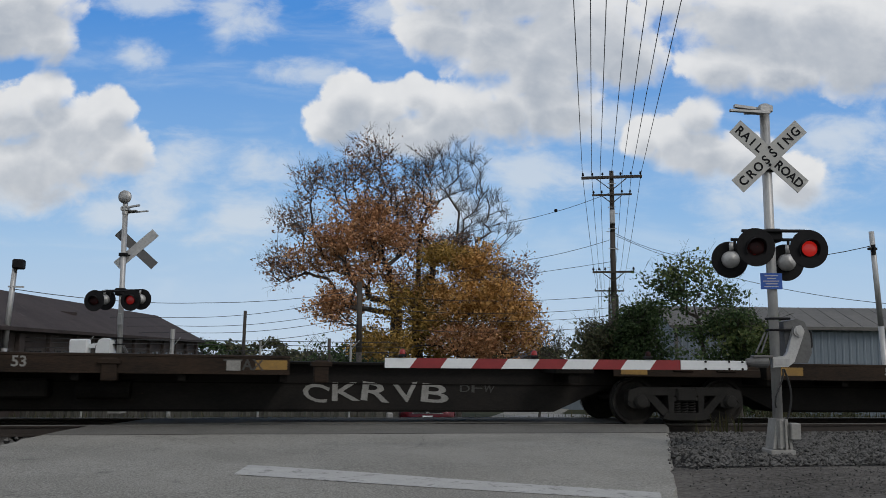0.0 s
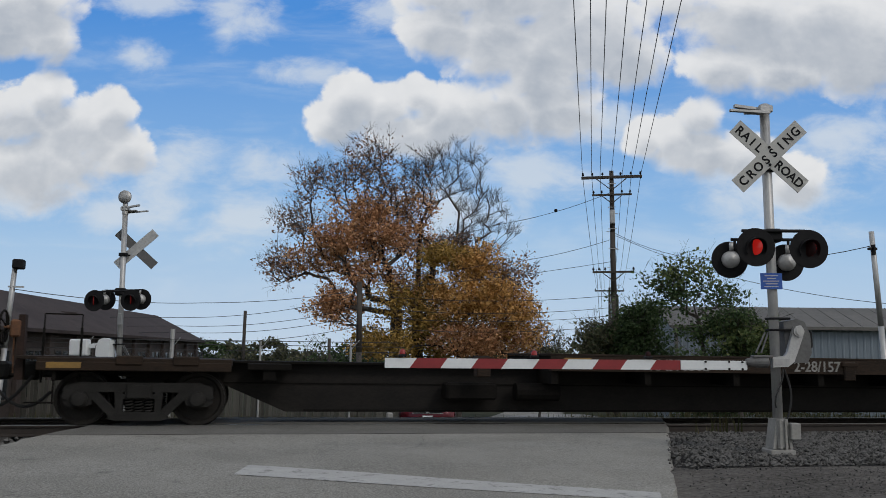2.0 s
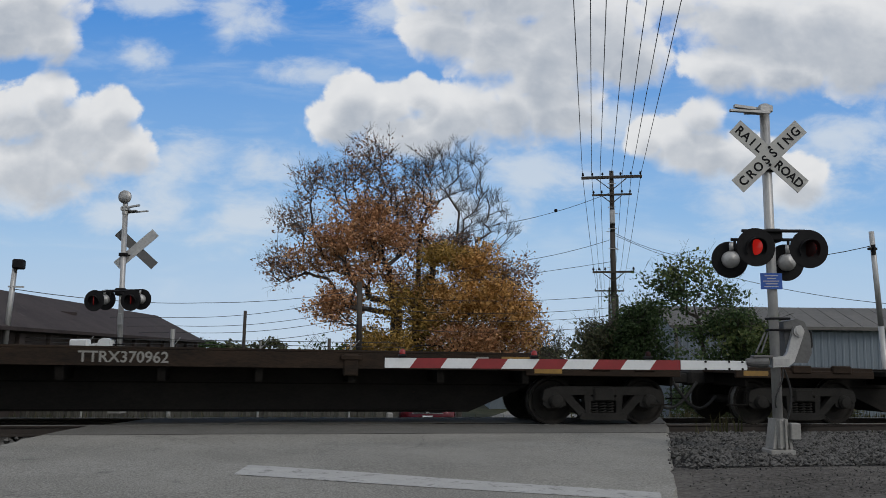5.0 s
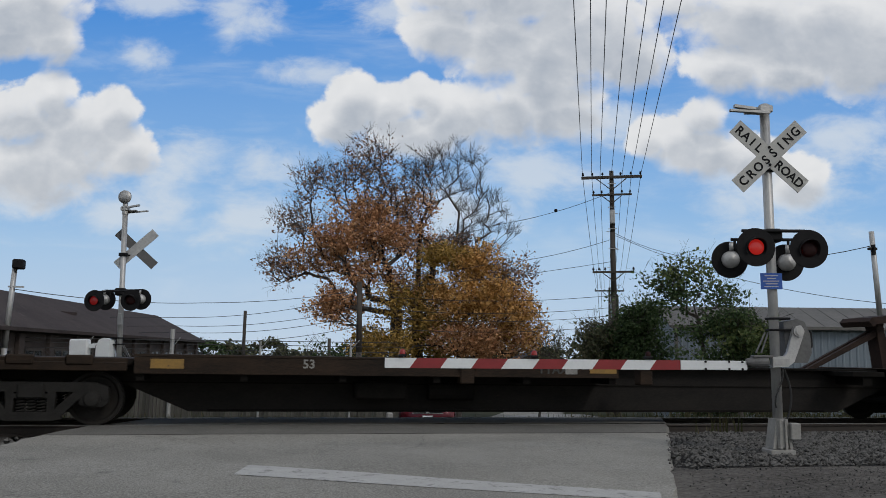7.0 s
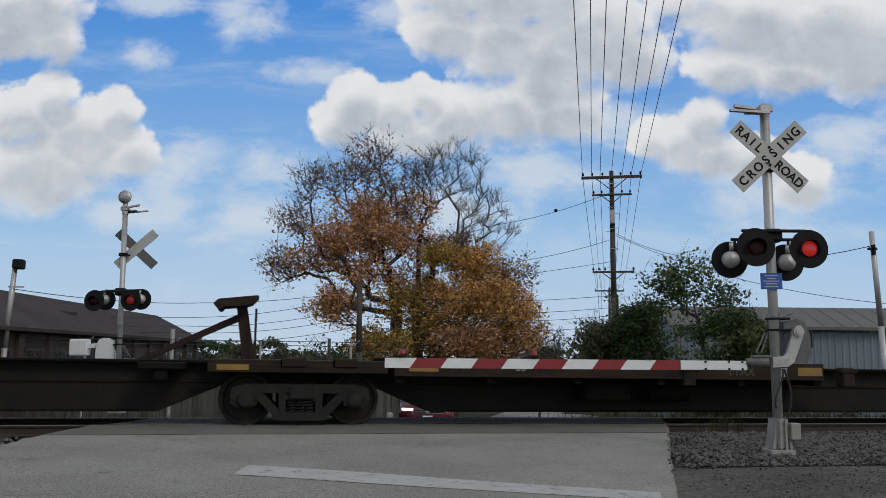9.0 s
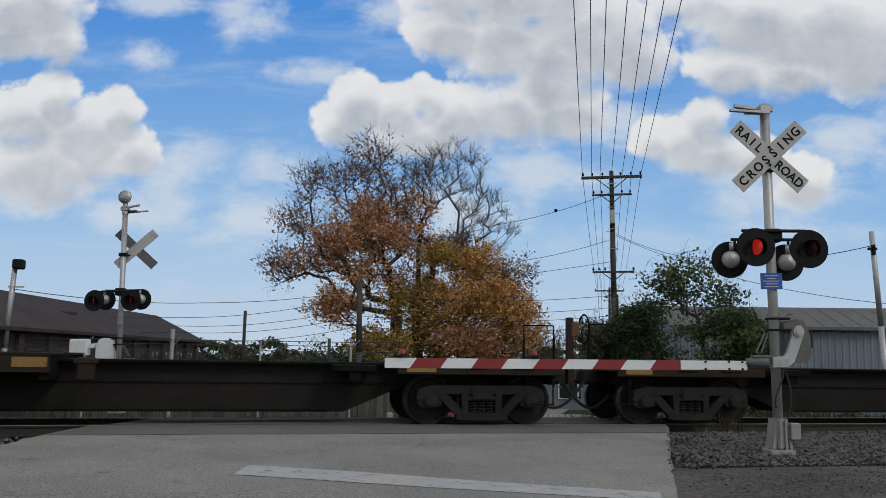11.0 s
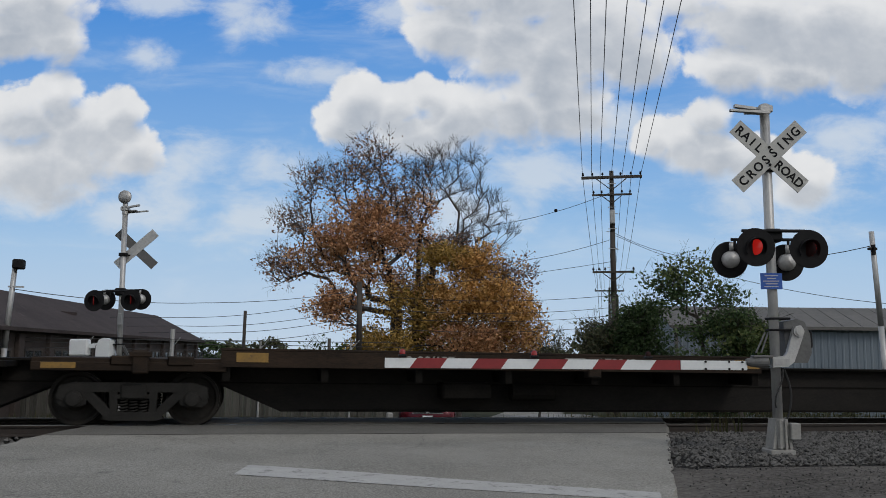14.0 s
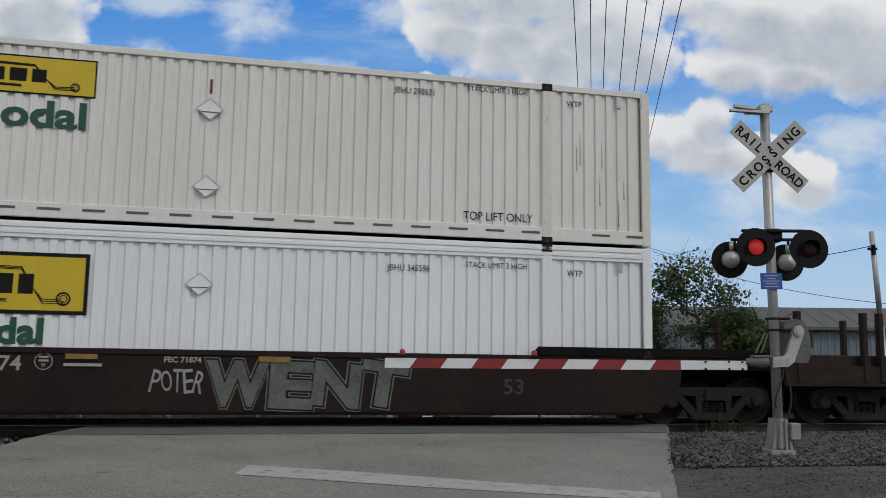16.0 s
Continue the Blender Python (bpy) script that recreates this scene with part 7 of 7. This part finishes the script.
tree("golden_tree", "golden brown tree with leaves to the ground", SPOT @ pose(3.6, -1.2, 0), ((-0.26, 0.00), (-0.26, 3.44), (-0.09, 5.53), (0.43, 7.27)), (
    (-1.1, -0.6, 8.5, 1.4, 1.0, 0.6, 60, 22, 1, OLIVE), (0.4, -0.6, 8.1, 1.2, 1.0, 0.8, 75, 24, 1, GOLD), (-0.3, -0.8, 6.2, 1.6, 1.4, 1.2, 120, 24, 1, GOLD), (2.0, -0.5, 6.0, 1.7, 1.6, 1.4, 150, 24, 1, GOLD), (2.5, 0.2, 7.4, 1.2, 1.0, 0.9, 55, 12, 3, BROWN), (0.8, -0.6, 4.3, 2.6, 1.7, 0.9, 150, 24, 1, RUSTY), (3.2, 0.1, 4.8, 1.0, 1.2, 1.4, 60, 16, 2, GOLD), (-3.2, 0.4, 5.9, 1.2, 1.1, 1.0, 60, 18, 1, OLIVE), (-1.7, 0.2, 4.7, 1.4, 1.2, 1.0, 80, 20, 1, OLIVE), (-4.1, -0.6, 4.0, 1.7, 1.2, 0.6, 80, 22, 1, OLIVE)), 9, leaf=0.135, bark_r=0.2, lump=7, spread=0.26)
tree("pale_bush", "pale grey-green autumn bush beside the tree", SPOT @ pose(7.6, -1.0, 0), ((0, 0), (0.0, 1.0), (0.1, 2.4)), ((0.2, 0, 3.4, 0.9, 0.9, 1.1, 55, 9, 4, GREYGREEN),), 13, leaf=0.12, bark_r=0.07, category="bush", lump=6)

GROVE = pose(17.9, 32.9, -1.8, 0, 0, -12.45)
tree("green_tree", "slim tree with drooping dark green fronds", GROVE, ((0.9, 0), (0.8, 3.0), (0.3, 5.4)), ((0.0, 0.0, 6.7, 1.06, 1.1, 0.38, 36, 12, 1, GREENER), (-0.9, 0.0, 6.3, 0.75, 0.8, 0.33, 24, 12, 1, GREEN), (-0.2, 0.2, 5.8, 0.82, 0.8, 0.33, 24, 12, 1, GREEN), (1.3, 0.0, 5.8, 0.75, 0.8, 0.38, 26, 12, 1, GREEN),), 31, leaf=0.14, bark_r=0.09, droop=0.35, lump=4, spread=0.26)
tree("green_bush", "green drooping bush before the shed", GROVE @ pose(1.6, -1.6, 0), ((0, 0), (0, 1.4), (0.1, 3.2)), ((-0.3, 0.0, 4.6, 0.79, 0.8, 0.57, 50, 24, 1, GREEN), (0.4, 0.0, 4.0, 0.95, 1.0, 0.68, 70, 24, 1, GREENER), (-0.1, 0.0, 3.2, 1.14, 1.1, 0.64, 60, 24, 1, GREEN), (1.0, 0.0, 3.7, 0.45, 0.5, 0.57, 26, 20, 1, GREENER), (-1.7, 0.3, 4.4, 0.54, 0.5, 0.14, 10, 16, 1, GREEN),), 33, leaf=0.13, bark_r=0.1, category="bush", droop=0.4, lump=5, spread=0.22)
tree("green_bush", "dense dark green bush in front of the utility pole", pose(15.8, 36.4, -1.95, 0, 0, -12.45), ((0, 0), (0, 1.4), (0.2, 3.0)), ((-0.5, 0.0, 4.3, 0.66, 0.7, 0.56, 50, 18, 2, GREYGREEN), (-0.8, 0.0, 3.5, 0.51, 0.5, 0.56, 30, 18, 2, GREYGREEN), (1.1, 0.0, 4.7, 0.87, 0.9, 0.71, 80, 26, 1, GREEN), (1.9, 0.0, 5.3, 0.61, 0.6, 0.41, 36, 22, 1, GREEN), (1.4, 0.0, 3.5, 1.17, 1.2, 1.02, 120, 26, 1, GREEN), (0.2, 0.4, 3.0, 0.92, 0.9, 0.92, 70, 26, 1, GREEN),), 35, leaf=0.13, bark_r=0.12, category="bush", lump=6, spread=0.22)
tree("green_bush", "dark green bushes under the shed wall", pose(19.6, 33.2, -1.9, 0, 0, -12.45), ((0, 0), (0, 0.8), (0.1, 1.6)), ((0.0, 0, 1.4, 2.2, 1.0, 0.9, 110, 28, 1, GREEN), (3.6, 0, 1.0, 2.4, 0.9, 0.8, 80, 24, 1, GREYGREEN)), 37, leaf=0.12, bark_r=0.08, category="bush")
for i, (x, y, s, w, mt) in enumerate(((1.0, 90, 1.0, 4.2, GREYGREEN), (5.0, 84, 0.7, 2.6, GREYGREEN), (12.0, 100, 0.95, 3.4, GREEN), (31.0, 110, 1.2, 4.0, GREYGREEN), (-4.0, 95, 1.0, 5.0, GREEN), (40.0, 105, 1.1, 5, GREYGREEN))):
    tree("distant_tree", "distant hazy tree on the horizon", pose(x, y, -2.4, 0, 0, -12), ((0, 0), (0, 1.5), (0.1, 3.5)), ((0, 0, 3.4 * s, w, 1.5, 1.5 * s, 60, 22, 2, mt), (w * 0.6, 0, 2.6 * s, w * 0.7, 1.2, 1.2, 40, 20, 1, mt)), 50 + i, leaf=0.34, bark_r=0.16)
tree("sapling", "thin bare sapling with a few leaves", pose(2.6, 36.0, -2.0, 0, 0, -12), ((0, 0), (0, 1.6), (0.2, 3.2)), ((0.1, 0, 3.1, 0.6, 0.4, 0.8, 14, 5, 2, GREEN),), 71, leaf=0.16, bark_r=0.03)
tree("sapling", "small bare grey tree far away", pose(31.5, 92.0, -2.4, 0, 0, -12), ((0, 0), (0, 1.6), (0.0, 3.0)), ((0, 0, 4.1, 1.0, 0.8, 1.2, 40, 0, 4, BROWN),), 72, leaf=0.16, bark_r=0.08)


def weeds():
    rnd = random.Random(17)
    verts, faces = [], []

    def blade(x, y, z, h):
        a = rnd.uniform(0, 6.3)
        dx, dy = math.cos(a), math.sin(a)
        w, bend = h * 0.035 + 0.004, rnd.uniform(0.05, 0.45) * h
        k = len(verts)
        verts.extend(((x - dy * w, y + dx * w, z), (x + dy * w, y - dx * w, z), (x + dx * bend * 0.4 + dy * w * 0.7, y + dy * bend * 0.4 - dx * w * 0.7, z + h * 0.6), (x + dx * bend * 0.4 - dy * w * 0.7, y + dy * bend * 0.4 + dx * w * 0.7, z + h * 0.6), (x + dx * bend, y + dy * bend, z + h)))
        faces.extend(((k, k + 1, k + 2, k + 3), (k + 3, k + 2, k + 4)))

    for i in range(16000):
        y = 18.8 + rnd.random() ** 1.3 * 16
        x = rnd.uniform(-11, 24)
        if (road_left(y) if y < 20 else 3.0) - 0.2 < x < (road_right(y) if y < 20 else 8.6) + 0.2:
            continue
        if rnd.random() > 0.5 + 0.5 * noise.noise((x * 0.5, y * 0.5, 0)):
            continue
        blade(x, y, level(y) - 0.06, rnd.uniform(0.12, 0.5))
    for i in range(7000):
        x, y = rnd.uniform(8.5, 26), rnd.uniform(19.0, 25)
        blade(x, y, level(y) - 0.06, rnd.uniform(0.25, 0.75) * (0.7 + 0.5 * noise.noise((x * 0.7, y * 0.7, 3))))
    for i in range(3500):
        x, y = rnd.uniform(-10, 3.5), rnd.uniform(23, 27)
        blade(x, y, level(y) - 0.06, rnd.uniform(0.2, 0.55))
    for cx, cy, n, h in ((8.15, 13.7, 22, 0.34), (7.6, 13.2, 16, 0.2), (9.0, 13.0, 14, 0.16), (10.6, 12.6, 24, 0.2), (8.0, 11.2, 14, 0.18), (12.0, 13.2, 16, 0.2)):
        for i in range(n):
            blade(cx + rnd.gauss(0, 0.22), cy + rnd.gauss(0, 0.16), level(cy) - 0.12, h * rnd.uniform(0.4, 1.2))
    me = bpy.data.meshes.new("weeds")
    me.from_pydata(verts, [], faces)
    tagged(part("weeds", me, WEED), "dry grass and weeds along the track", "grass", kind="stuff")


WEED = leaf_colour("dry_weeds", (0.025, 0.03, 0.012), (0.05, 0.05, 0.022), (0.085, 0.075, 0.04))
weeds()


# ---- what moves ----
def motions():
    for car, base in MOVING:
        x, y, z = base if isinstance(base, tuple) else (base, TRACK_Y, 0)
        walk(car, [(t, pose(x - d, y, z)) for t, d in SPEED_ROWS])
    times = [i / 30 for i in range(481)]
    turns = [math.degrees(gone(t) / WHEEL_R) for t in times]
    for w, k in WHEELSETS:
        walk(w, [(t, pose(k, 0, WHEEL_R, 0, -a % 360)) for t, a in zip(times, turns)])
    # the lamps flash in turn: each lens swings its lit face forward, then away
    for lens, x, y, z, second in FLASHERS:
        turned = 0 if second else 180
        rows = [(0.0, pose(x, y, z, 0, 0, turned))]
        t = FLASH_START
        while t < 16.0:
            rows += [(t - 0.07, pose(x, y, z, 0, 0, turned)), (t - 0.035, pose(x, y, z, 0, 0, turned + 60)), (t + 0.035, pose(x, y, z, 0, 0, turned + 120)), (t + 0.07, pose(x, y, z, 0, 0, turned + 180))]
            turned += 180
            t += FLASH_HALF
        rows.append((16.0, pose(x, y, z, 0, 0, turned)))
        walk(lens, rows)
    drift = Vector((math.cos(YAW), -math.sin(YAW), 0))
    home = SKY.matrix_basis.copy()
    walk(SKY, [(t, Matrix.Translation(drift * (1.3 * (t - 8) * 1.2)) @ home) for t in (0.0, 4.0, 8.0, 12.0, 16.0)])


motions()
